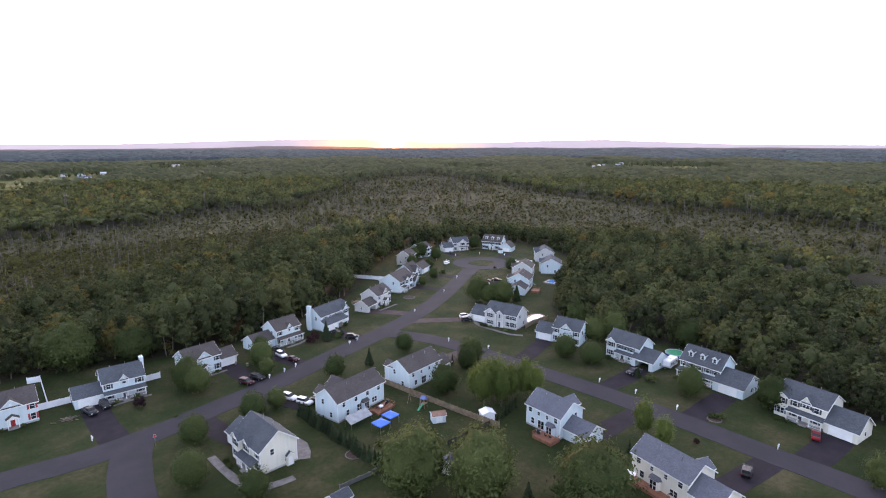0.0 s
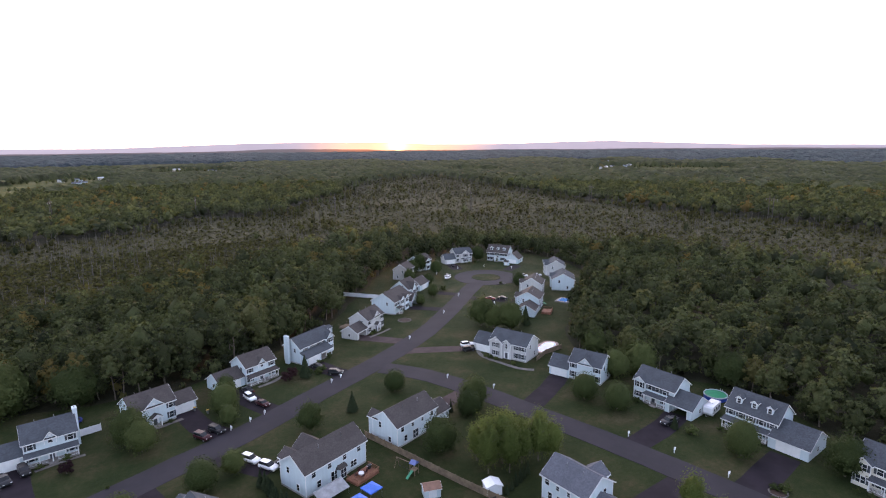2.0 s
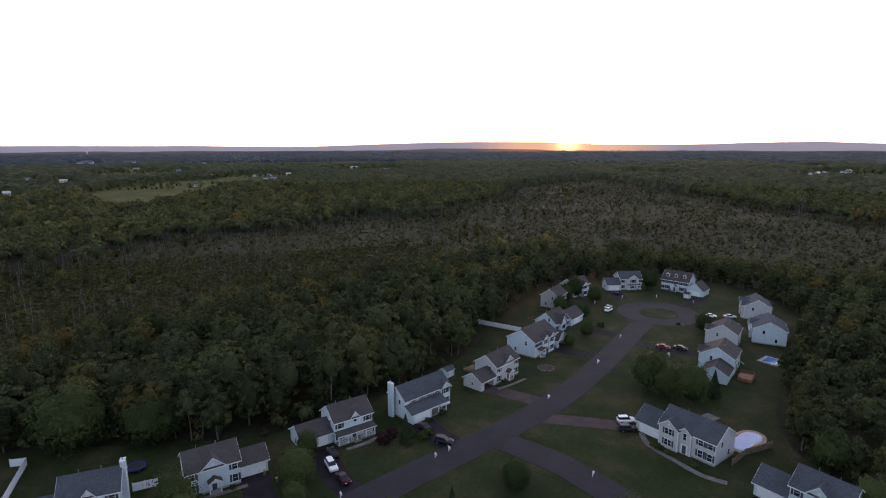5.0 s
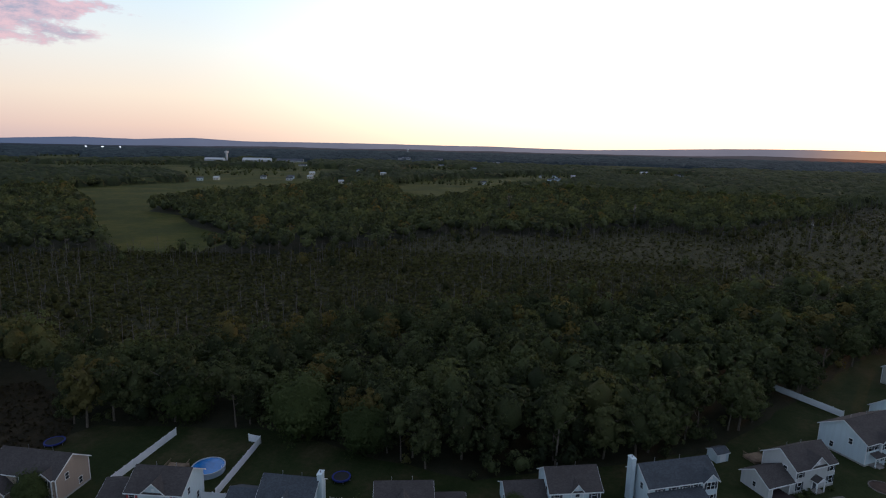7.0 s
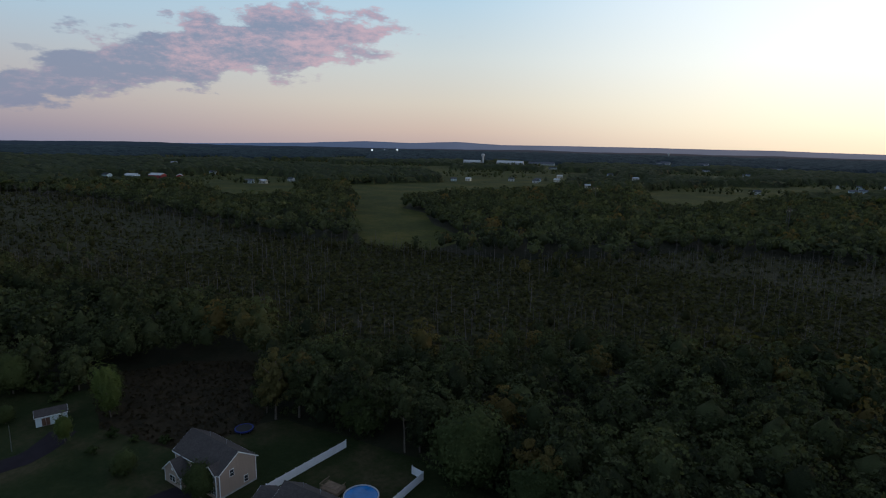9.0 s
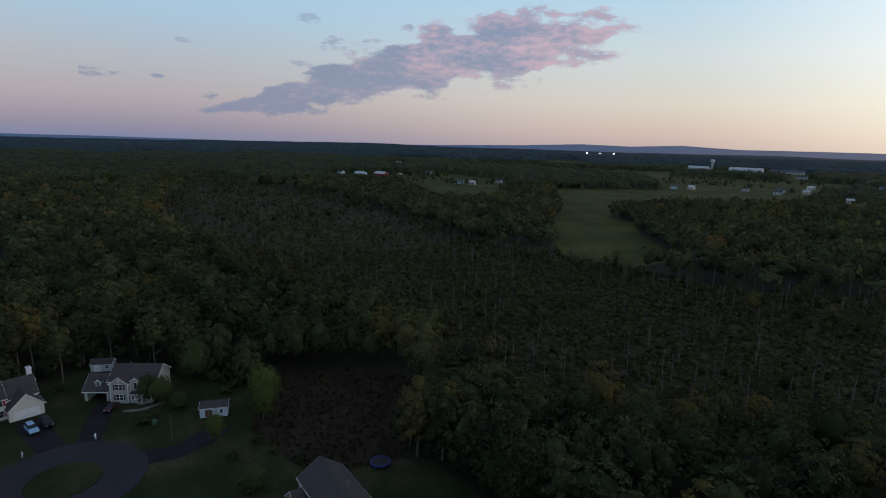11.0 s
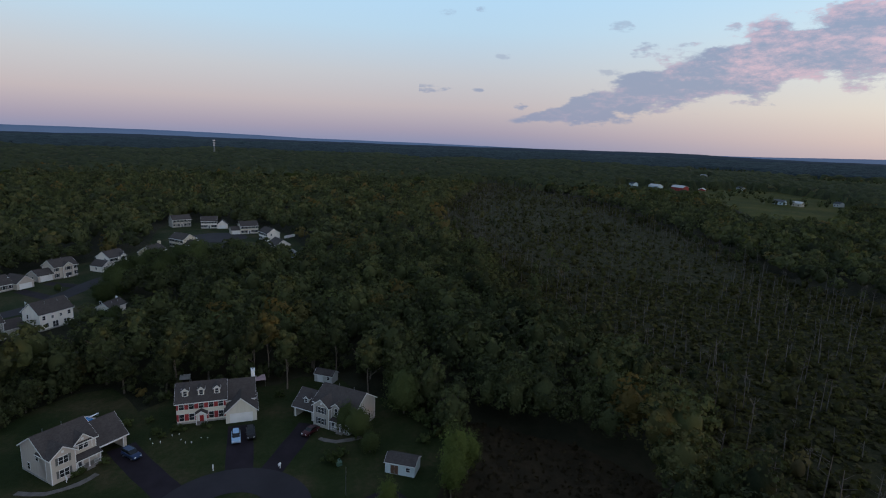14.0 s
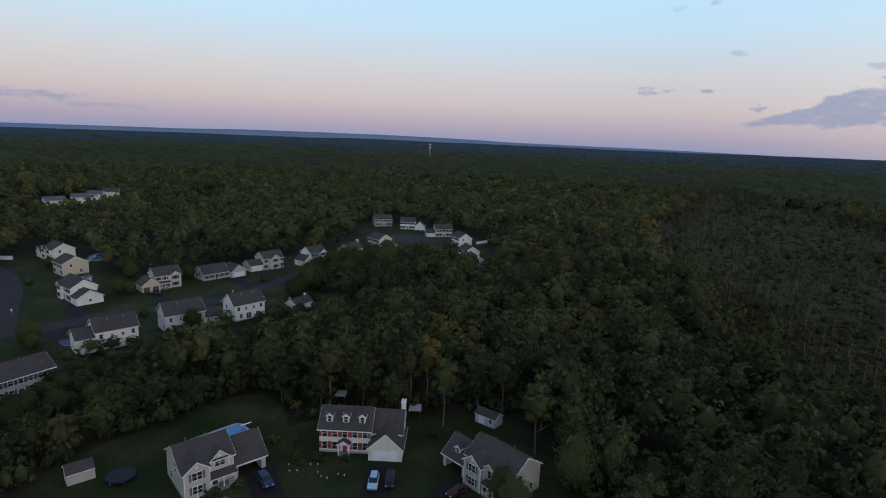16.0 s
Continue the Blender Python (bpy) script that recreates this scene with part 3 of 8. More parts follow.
solo("road_branch", ribbon([(12, 144), (10, 136), (8.5, 125), (7, 100), (4, 60)], 8.6, 0.11), ASPHALT, "short asphalt branch street joining the main street", "road", kind="structure")
solo("turning_circle", disc(204.2, 246.6, 16.8, 0.13, inner=7.7), ASPHALT, "round asphalt turning circle of the cul-de-sac", "road", kind="structure")
solo("circle_island", disc(204.2, 246.6, 7.6, 0.16), LAWN, "round grass island in the turning circle", "lawn", kind="structure")
solo("turning_circle_lower", disc(-78.6, 129.4, 14.8, 0.13, inner=6.7), ASPHALT, "round asphalt turning circle of the lower cul-de-sac", "road", kind="structure")
solo("circle_island_lower", disc(-78.6, 129.4, 6.6, 0.16), LAWN, "round grass island in the lower turning circle", "lawn", kind="structure")
solo("road_third", ribbon([(-95, -45), (-131, -19), (-144, -12), (-160, -5), (-179, 8), (-195, 17), (-217, 19), (-250, 22), (-300, 45), (-330, 48), (-348, 40)], 8.0, 0.11), ASPHALT, "asphalt street of the farther houses", "road", kind="structure")
solo("turning_circle_far", disc(-354, 33, 18.0, 0.13), ASPHALT, "far asphalt turning circle", "road", kind="structure")
solo("road_third_branch", ribbon([(-131, -20), (-150, -45), (-175, -80), (-190, -120)], 7.5, 0.12), ASPHALT, "asphalt street leading away between lawns", "road", kind="structure")


def strip(pts, width, mat, label, z=0.065):
    return solo("driveway", ribbon(pts, width, z, 0.012), mat, label, "driveway", kind="structure")


BLACK, WORN = "dark asphalt driveway in front of a garage", "worn reddish-grey driveway"

def driveways(specs):
    for pts, width, mat in specs:
        strip(pts, width, mat, BLACK if mat is DRIVE else WORN)


driveways([([(5, 171.2), (6, 158), (8, 145)], 6.6, DRIVE), ([(42.3, 177), (44, 166), (48, 157)], 6.4, DRIVE), ([(58, 183), (58.5, 173), (62, 163)], 6.0, DRIVE), ([(83, 189.5), (85.5, 180), (89, 172)], 6.6, DRIVE),
           ([(106, 203), (112, 196), (118, 188.5)], 5.6, DRIVE2), ([(139, 227), (147, 218), (153, 212)], 5.2, DRIVE), ([(163, 240), (168, 233), (173, 227)], 5.0, DRIVE), ([(209, 286), (206, 278), (203, 270)], 6.0, DRIVE)])
driveways([([(237, 258), (228, 254), (224, 252)], 6.0, DRIVE), ([(213, 226), (210, 231), (208, 234)], 8.0, DRIVE), ([(186, 203), (178, 212), (172, 222)], 5.5, DRIVE), ([(134, 168), (125, 174), (112, 181)], 5.2, DRIVE2),
           ([(142, 135), (132, 130), (117, 124)], 6.0, DRIVE), ([(147.5, 99), (138, 97), (124, 96)], 6.2, DRIVE), ([(149, 73), (138, 72), (127, 71)], 6.6, DRIVE), ([(148.5, 45.5), (140, 45), (129, 45)], 7.0, DRIVE)])
driveways([([(106, 51), (116, 50.5), (128, 50)], 6.0, DRIVE), ([(103, 80), (112, 81), (124, 81)], 6.0, DRIVE), ([(52, 136), (47, 144), (43, 150)], 6.0, DRIVE), ([(98, 139), (104, 141), (112, 143)], 5.0, DRIVE2),
           ([(36, 121), (30, 133), (27, 145)], 6.0, DRIVE), ([(-111, 121.5), (-104, 123.6), (-90, 127.6)], 5.6, DRIVE), ([(-101, 99), (-94, 106), (-84, 117)], 5.6, DRIVE), ([(-112, 137.5), (-102, 135.4), (-89, 132.6)], 5.0, DRIVE)])
driveways([([(-41, 166), (-44, 152), (-46, 139)], 5.4, DRIVE), ([(-21, 168), (-21, 155), (-20, 142)], 5.4, DRIVE), ([(-80.5, 142.5), (-79, 150), (-82, 156), (-85.5, 160)], 6.0, DRIVE), ([(-166, -30), (-158, -22), (-150, -12)], 5.0, DRIVE),
           ([(-187, -16), (-182, -6), (-176, 4)], 5.0, DRIVE), ([(-219, -2), (-214, 8), (-210, 16)], 5.0, DRIVE), ([(-232, 1), (-230, 10), (-228, 18)], 5.0, DRIVE), ([(-262, 16), (-264, 24), (-268, 28)], 6.0, DRIVE)])
driveways([([(-196, -105), (-186, -104), (-182, -100)], 5.0, DRIVE), ([(-133, 8), (-136, -2), (-140, -10)], 5.0, DRIVE), ([(-372, 30), (-364, 32), (-358, 34)], 6.0, DRIVE)])

# ---- distant hills ----


def hills(name, label, stops, radius, mat, rough, seed):
    """A long ridge at the horizon; stops: azimuth in degrees and height in metres."""
    rng = np.random.RandomState(seed)
    a = np.arange(-100, 260.1, 0.5)
    h = np.interp(a, [s[0] for s in stops], [s[1] for s in stops])
    k = np.convolve(rng.rand(len(a) + 40), np.ones(9) / 9, "same")[20:20 + len(a)]
    h = h + (k - 0.5) * rough
    g = Geo()
    v, f = [], []
    for i, (ai, hi) in enumerate(zip(a, h)):
        c, s = math.cos(radians(ai)), math.sin(radians(ai))
        for r, z in ((radius - 120, -5.0), (radius - 50, hi * 0.6), (radius, hi), (radius + 30, -5.0)):
            v.append((r * c, r * s, z))
    for i in range(len(a) - 1):
        for j in range(3):
            f.append((4 * i + j, 4 * i + 4 + j, 4 * i + 5 + j, 4 * i + 1 + j))
    g.add(v, f)
    return solo(name, g, mat, label, "hills", kind="structure", smooth=True)


hills("backdrop_hills", "ridge along the horizon with blue haze and sun glow painted on", [(-140, 48), (-132, 46), (-124, 42), (-100, 46), (0, 36), (16, 35), (27, 41), (32, 54), (38.5, 76), (44, 68), (50, 56), (56, 58), (62, 78), (67, 82), (74, 76), (79, 62), (85, 46), (92, 50), (95, 56), (104, 60), (113, 60), (119, 60), (123.5, 78),
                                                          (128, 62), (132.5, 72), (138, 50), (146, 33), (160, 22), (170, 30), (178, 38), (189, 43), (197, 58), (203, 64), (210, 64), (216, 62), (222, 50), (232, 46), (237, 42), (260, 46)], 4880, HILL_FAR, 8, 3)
hills("backdrop_low_hills", "low wooded hills before the horizon, dark blue haze painted on", [(-140, 22), (-120, 18), (0, 24), (40, 20), (60, 14), (62, 26), (72, 32), (80, 20), (96, 24), (118, 26), (130, 22), (146, 26), (152, 37), (158, 39), (163, 32), (172, 26), (190, 24), (205, 30), (215, 24), (235, 20), (260, 18)], 4300, HILL_MID, 16, 8)

# ---- houses ----
SHARED = {}


def once(key, make):
    if key not in SHARED:
        SHARED[key] = make()
    return SHARED[key]


def window_meshes(wd, h):
    f = Geo().extrude([(-wd / 2 - 0.14, -0.10), (wd / 2 + 0.14, -0.10), (wd / 2 + 0.14, -0.02), (wd / 2 + 0.09, -0.02), (wd / 2 + 0.09, h + 0.12), (-wd / 2 - 0.09, h + 0.12), (-wd / 2 - 0.09, -0.02), (-wd / 2 - 0.14, -0.02)], "y", -0.06, 0.02)
    cols = 2 if wd > 1.3 else 1
    pw = (wd - (0.12 if cols == 2 else 0)) / cols
    p = Geo().extrude([(-pw / 2, 0), (pw / 2, 0), (pw / 2, h / 2 - 0.035), (-pw / 2, h / 2 - 0.035)], "y", -0.066, 0.0)
    s = Geo().box(-0.23, 0.23, -0.055, 0.0, -0.03, h + 0.03)
    spots = [((k - (cols - 1) / 2) * (pw + 0.12), z) for k in range(cols) for z in (0.0, h / 2 + 0.035)]
    return f.mesh("window", TRIM), p.mesh("pane", GLASS), s, spots


def window(house, x, y, z, face, wd=0.95, h=1.45, shutter=None):
    """face: 0 front, 90 right, 180 back, -90 left."""
    f, p, s, spots = once(("window", wd, h), lambda: window_meshes(wd, h))
    ob = part("window", f, None, house, m=pose(x, y, z, 0, 0, face))
    if math.hypot(house.location.x - 20, house.location.y - 110) > 215:
        part("pane", once(("far_pane", wd, h), lambda: Geo().box(-wd / 2, wd / 2, -0.066, 0.0, 0, h).mesh("pane", GLASS)), None, ob)
        spots = []
    for px, pz in spots:
        part("pane", p, None, ob, m=pose(px, 0, pz))
    if shutter:
        me = once(("shutter", h, shutter.name), lambda: s.mesh("shutter", shutter))
        for k in (-1, 1):
            part("shutter", me, None, ob, m=pose(k * (wd / 2 + 0.34), 0, 0))
    return ob


def corner_boards(house, spots, z0, z1):
    me = once(("corner", z0, z1), lambda: Geo().box(-0.075, 0.075, -0.075, 0.075, z0, z1).mesh("corner_board", TRIM))
    for x, y in spots:
        part("corner_board", me, None, house, m=pose(x, y, 0))


def gable(x0, x1, y0, y1, ze, zr, axis="x", over=0.4, th=0.16, hips=0.0):
    """Roof slopes and white edge boards of a gable roof over a rectangle."""
    roof, trim = Geo(), Geo()
    if axis == "x":
        c, half = (y0 + y1) / 2, (y1 - y0) / 2
        k = (zr - ze) / half
        lo = ze - k * over
        a, b = x0 - over, x1 + over
        for s in (-1, 1):
            e = c + s * (half + over)
            q = [(a, e, lo + th), (b, e, lo + th), (b, c, zr + th), (a, c, zr + th)]
            roof.slab(q if s < 0 else q[::-1], th)
            trim.box(a, b, min(e, e + s * 0.04), max(e, e + s * 0.04), lo - 0.10, lo + th - 0.03)
            for g0, g1 in ((a - 0.04, a), (b, b + 0.04)):
                trim.extrude([(e, lo - 0.10), (c, zr - 0.12), (c, zr + th - 0.02), (e, lo + th - 0.02)], "x", g0, g1)
    else:
        c, half = (x0 + x1) / 2, (x1 - x0) / 2
        k = (zr - ze) / half
        lo = ze - k * over
        a, b = y0 - over, y1
        for s in (-1, 1):
            e = c + s * (half + over)
            q = [(e, a, lo + th), (c, a, zr + th), (c, b, zr + th), (e, b, lo + th)]
            roof.slab(q if s < 0 else q[::-1], th)
            trim.box(min(e, e + s * 0.04), max(e, e + s * 0.04), a, b, lo - 0.10, lo + th - 0.03)
            trim.extrude([(e, lo - 0.10), (c, zr - 0.12), (c, zr + th - 0.02), (e, lo + th - 0.02)], "y", a - 0.04, a)
    return roof, trim


def garage_door(house, x, y, wd, face=0, mat=None):
    g = Geo().box(-wd / 2, wd / 2, -0.03, 0.06, 0.02, 2.25)
    n = max(4, round(wd / 0.62))
    for i in range(n):
        for k in range(4):
            cx, cz = -wd / 2 + (i + 0.5) * wd / n, 0.32 + k * 0.54
            g.box(cx - 0.24, cx + 0.24, -0.05, -0.028, cz - 0.17, cz + 0.17)
    fr = Geo().box(-wd / 2 - 0.14, -wd / 2, -0.05, 0.06, 0, 2.4).box(wd / 2, wd / 2 + 0.14, -0.05, 0.06, 0, 2.4).box(-wd / 2, wd / 2, -0.05, 0.06, 2.25, 2.4)
    ob = part("garage_door", g, mat or DOORW, house, m=pose(x, y, 0, 0, 0, face))
    part("door_frame", fr, TRIM, ob)


def entry_door(house, x, y, face=0, mat=None):
    g = Geo().box(-0.47, 0.47, -0.05, 0.04, 0.2, 2.25)
    for cx in (-0.22, 0.22):
        for z0, z1 in ((0.35, 1.0), (1.15, 2.05)):
            g.box(cx - 0.15, cx + 0.15, -0.07, -0.048, z0, z1)
    fr = Geo().box(-0.85, -0.47, -0.04, 0.04, 0.1, 2.4).box(0.47, 0.85, -0.04, 0.04, 0.1, 2.4).box(-0.85, 0.85, -0.06, 0.04, 2.25, 2.45)
    ob = part("front_door", g, mat or DOORD, house, m=pose(x, y, 0, 0, 0, face))
    part("door_frame", fr, TRIM, ob)


def porch(house, x0, x1, yw, depth, top=3.15, low=2.65, rail=True, roof=None):
    """A lean-to porch along the front wall at yw."""
    y0 = yw - depth
    part("porch_floor", Geo().box(x0, x1, y0, yw, 0.0, 0.35), STONE, house)
    r = Geo()
    r.slab([(x0 - 0.25, y0 - 0.3, low), (x1 + 0.25, y0 - 0.3, low), (x1 + 0.25, yw, top), (x0 - 0.25, yw, top)], 0.16)
    part("porch_roof", r, roof or ROOF, house)
    part("porch_beam", Geo().box(x0, x1, y0, y0 + 0.16, low - 0.42, low - 0.10).box(x0 - 0.27, x1 + 0.27, y0 - 0.34, y0 - 0.30, low - 0.2, low - 0.02), TRIM, house)
    n = max(2, round((x1 - x0) / 2.4) + 1)
    post = once("porch_post", lambda: Geo().box(-0.09, 0.09, -0.09, 0.09, 0.35, 2.25).box(-0.13, 0.13, -0.13, 0.13, 0.35, 0.55).mesh("porch_post", TRIM))
    for i in range(n):
        part("porch_post", post, None, house, m=pose(x0 + 0.1 + i * (x1 - x0 - 0.2) / (n - 1), y0 + 0.09, 0))
    if rail:
        for a, b in ((x0, (x0 + x1) / 2 - 0.9), ((x0 + x1) / 2 + 0.9, x1)):
            if b - a > 0.8:
                g = Geo().box(a, b, y0 + 0.05, y0 + 0.12, 1.15, 1.22).box(a, b, y0 + 0.05, y0 + 0.12, 0.48, 0.54)
                for k in range(int((b - a) / 0.22)):
                    g.box(a + 0.1 + k * 0.22, a + 0.14 + k * 0.22, y0 + 0.06, y0 + 0.11, 0.5, 1.16)
                part("porch_rail", g, TRIM, house)
    g = Geo()
    for k in range(2):
        g.box((x0 + x1) / 2 - 0.9, (x0 + x1) / 2 + 0.9, y0 - 0.3 * (2 - k), y0, 0, 0.115 * (k + 1))
    part("porch_step", g, STONE, house)


def dormer(house, x, D, ze, zr, wall, roof, wd=1.35, out=1.2):
    """A gabled dormer on the front slope."""
    k = (zr - ze) / (D / 2)
    y0 = -D / 2 + out
    z0 = ze + k * out
    zt = z0 + 1.55
    zp = zt + 0.6
    yb = -D / 2 + (zp - ze) / k
    part("dormer", Geo().extrude([(x - wd / 2, z0 - 0.6), (x + wd / 2, z0 - 0.6), (x + wd / 2, zt), (x, zp), (x - wd / 2, zt)], "y", y0, yb), wall, house)
    r, t = gable(x - wd / 2, x + wd / 2, y0, yb, zt, zp, "y", 0.18, 0.10)
    part("dormer_roof", r, roof, house)
    part("dormer_trim", t, TRIM, house)
    window(house, x, y0, z0 + 0.25, 0, 0.75, 1.15)


def bay(house, xc, wd, proj, D, ze, zr, wall, roof, zb=0.0, top=None, shutter=None, rows=(0.9, 3.65), win=(1.7, 1.5), vent=True):
    """A gabled front projection that cuts into the main roof."""
    k = (zr - ze) / (D / 2)
    top = top or min(zr - 0.3, ze + wd / 2 * 0.75)
    y0 = -D / 2 - proj
    yb = -D / 2 + max(0.3, (top - ze) / k)
    part("front_gable", Geo().extrude([(xc - wd / 2, zb), (xc + wd / 2, zb), (xc + wd / 2, ze), (xc, top), (xc - wd / 2, ze)], "y", y0, yb), wall, house)
    r, t = gable(xc - wd / 2, xc + wd / 2, y0, yb + 0.3, ze, top, "y", 0.35, 0.15)
    part("gable_roof", r, roof, house)
    part("gable_trim", t, TRIM, house)
    corner_boards(house, [(xc - wd / 2 + 0.05, y0 + 0.05), (xc + wd / 2 - 0.05, y0 + 0.05)], zb, ze - 0.2)
    for z in rows:
        window(house, xc, y0, z, 0, win[0], win[1], shutter)
    if vent and top - ze > 1.2:
        part("gable_vent", Geo().box(xc - 0.25, xc + 0.25, y0 - 0.04, y0 + 0.02, ze + 0.35, ze + 0.85), TRIM, house)


def house(label, cx, cy, ang, W, D=8.5, wall=WHITE, roof=ROOF, shutter=SHUT, ze=5.5, zr=8.3, garage=None, porch_at=None, bays=(), dormers=(), chimney=None,
          front=None, door=0.0, door_mat=None, portico=False, back=True, side_windows=True, low_front=True, sides=("L", "R"), lean=None, wing=None, back_bay=None):
    """A two-storey frame house; local x runs along its front, y away from the street."""
    ob = thing("house", label, "house", pose(cx, cy, 0, 0, 0, ang), "houses along the streets")
    hw, hd = W / 2, D / 2
    part("foundation", Geo().box(-hw - 0.04, hw + 0.04, -hd - 0.04, hd + 0.04, -0.2, 0.45), BRICKC, ob)
    part("wall", Geo().extrude([(-hd, 0.45), (hd, 0.45), (hd, ze), (0, zr), (-hd, ze)], "x", -hw, hw), wall, ob)
    r, t = gable(-hw, hw, -hd, hd, ze, zr)
    part("roof", r, roof, ob)
    part("roof_trim", t, TRIM, ob)
    part("ridge_cap", Geo().extrude([(-0.16, zr + 0.07), (0, zr + 0.21), (0.16, zr + 0.07)], "x", -hw - 0.42, hw + 0.42), roof, ob)
    corner_boards(ob, [(x, y) for x in (-hw + 0.05, hw - 0.05) for y in (-hd + 0.05, hd - 0.05)], 0.45, ze - 0.25)
    for vx in (-hw * 0.45, hw * 0.3):
        part("vent_pipe", Geo().tube((vx, 1.3, zr - 1.0), (vx, 1.3, zr + 0.15), 0.06, 0.06, 6), METAL, ob)
    # front windows
    taken = [(b["x"] - b["w"] / 2 - 0.5, b["x"] + b["w"] / 2 + 0.5) for b in bays]
    gap = lambda x, m=0.5: not any(a - m < x < b + m for a, b in taken)
    xs = front if front is not None else [-hw + (i + 0.5) * W / max(3, round(W / 2.3)) for i in range(max(3, round(W / 2.3)))]
    for x in xs:
        if gap(x, 0.2):
            window(ob, x, -hd, 3.7 if ze > 5 else 0.9, 0, 1.05, 1.5, shutter)
        if low_front and ze > 5 and gap(x, 0.2) and abs(x - door) > 1.25:
            window(ob, x, -hd, 0.9, 0, 1.05, 1.6, shutter)
    if door is not None:
        yd = -hd
        for b in bays:
            if abs(door - b["x"]) < b["w"] / 2 and not b.get("zb"):
                yd = -hd - b["proj"]
        entry_door(ob, door, yd, 0, door_mat)
    for b in bays:
        bay(ob, b["x"], b["w"], b["proj"], D, b.get("ze", ze), zr if b.get("ze", ze) == ze else zr, wall, roof, b.get("zb", 0.0), b.get("top"), b.get("shutter", shutter), b.get("rows", (0.95, 3.7)), b.get("win", (1.7, 1.45)))
    for x in dormers:
        dormer(ob, x, D, ze, zr, wall, roof)
    if porch_at:
        porch(ob, porch_at[0], porch_at[1], -hd, porch_at[2], roof=roof)
    if portico:
        yf = -hd - 1.5
        part("portico", Geo().box(door - 1.2, door + 1.2, yf, -hd, 0, 0.3), STONE, ob)
        r, t = gable(door - 1.25, door + 1.25, yf, -hd, 2.75, 3.55, "y", 0.2, 0.12)
        part("portico_roof", r, roof, ob)
        part("portico_trim", t.extrude([(door - 1.25, 2.6), (door + 1.25, 2.6), (door + 1.25, 2.75), (door, 3.5), (door - 1.25, 2.75)], "y", yf, yf + 0.12), TRIM, ob)
        for s in (-1, 1):
            part("portico_post", Geo().box(door + s * 1.1 - 0.09, door + s * 1.1 + 0.09, yf + 0.02, yf + 0.2, 0.3, 2.65), TRIM, ob)
    if back:
        for x in [-hw + (i + 0.5) * W / 4 for i in range(4)]:
            window(ob, x, hd, 3.75 if ze > 5 else 1.0, 180, 0.95 if abs(x) > 2 else 0.7, 1.35 if abs(x) > 2 else 0.9, None)
        window(ob, -hw * 0.55, hd, 1.0, 180, 1.7, 1.3, None)
        window(ob, hw * 0.1, hd, 0.5, 180, 1.8, 2.0, None)
        window(ob, hw * 0.6, hd, 1.0, 180, 0.95, 1.4, None)
    if side_windows:
        if "L" in sides:
            window(ob, -hw, -hd * 0.35, 3.8, -90, 0.8, 1.3)
            window(ob, -hw, hd * 0.4, 1.0, -90, 0.8, 1.3) if not (garage and garage["side"] == "L") else None
        if "R" in sides:
            window(ob, hw, -hd * 0.35, 3.8, 90, 0.8, 1.3)
            window(ob, hw, hd * 0.4, 1.0, 90, 0.8, 1.3) if not (garage and garage["side"] == "R") else None
    if garage:
        gw, gd, yf, s = garage["w"], garage.get("d", 7.0), -hd + garage.get("y", 0.0), garage["side"]
        gz, gr = garage.get("ze", 2.9), garage.get("zr", 5.0)
        lap = garage.get("lap", 0.0)
        x0, x1 = (hw - lap, hw - lap + gw) if s == "R" else (-hw + lap - gw, -hw + lap)
        axis = garage.get("axis", "x")
        op = garage.get("open")
        body = Geo()
        if op:
            m = (x0 + x1) / 2
            body.box(x0, m - op / 2, yf, yf + 5.2, 0, gz).box(m + op / 2, x1, yf, yf + 5.2, 0, gz).box(m - op / 2, m + op / 2, yf, yf + 0.25, 2.25, gz).box(x0, x1, yf + 5.2, yf + gd, 0, gz)
            if axis == "x":
                body.extrude([(yf, gz), (yf + gd, gz), (yf + gd / 2, gr)], "x", x0, x1)
            else:
                body.extrude([(x0, gz), (x1, gz), ((x0 + x1) / 2, gr)], "y", yf, yf + gd)
        elif axis == "x":
            body.extrude([(yf, 0), (yf + gd, 0), (yf + gd, gz), (yf + gd / 2, gr), (yf, gz)], "x", x0, x1)
        else:
            body.extrude([(x0, 0), (x1, 0), (x1, gz), ((x0 + x1) / 2, gr), (x0, gz)], "y", yf, yf + gd)
        part("garage_wall", body, garage.get("wall", wall), ob)
        r, t = gable(x0 + (0.4 if s == "R" and axis == "x" else 0), x1 - (0.4 if s == "L" and axis == "x" else 0), yf, yf + gd, gz, gr, axis)
        part("garage_roof", r, roof, ob)
        part("garage_trim", t, TRIM, ob)
        if not op:
            dm = garage.get("mat")
            if garage.get("doors", 1) == 1:
                garage_door(ob, (x0 + x1) / 2, yf, min(4.9, gw - 1.1), 0, dm)
            else:
                for k in (-1, 1):
                    garage_door(ob, (x0 + x1) / 2 + k * (gw / 4 - 0.05), yf, 2.4, 0, dm)
        else:
            m = (x0 + x1) / 2
            part("door_frame", Geo().box(m - op / 2 - 0.15, m - op / 2, yf - 0.05, yf + 0.05, 0, 2.4).box(m + op / 2, m + op / 2 + 0.15, yf - 0.05, yf + 0.05, 0, 2.4).box(m - op / 2, m + op / 2, yf - 0.05, yf + 0.05, 2.25, 2.4), TRIM, ob)
        if garage.get("dormer"):
            xx = (x0 + x1) / 2
            zb = gz + 0.5
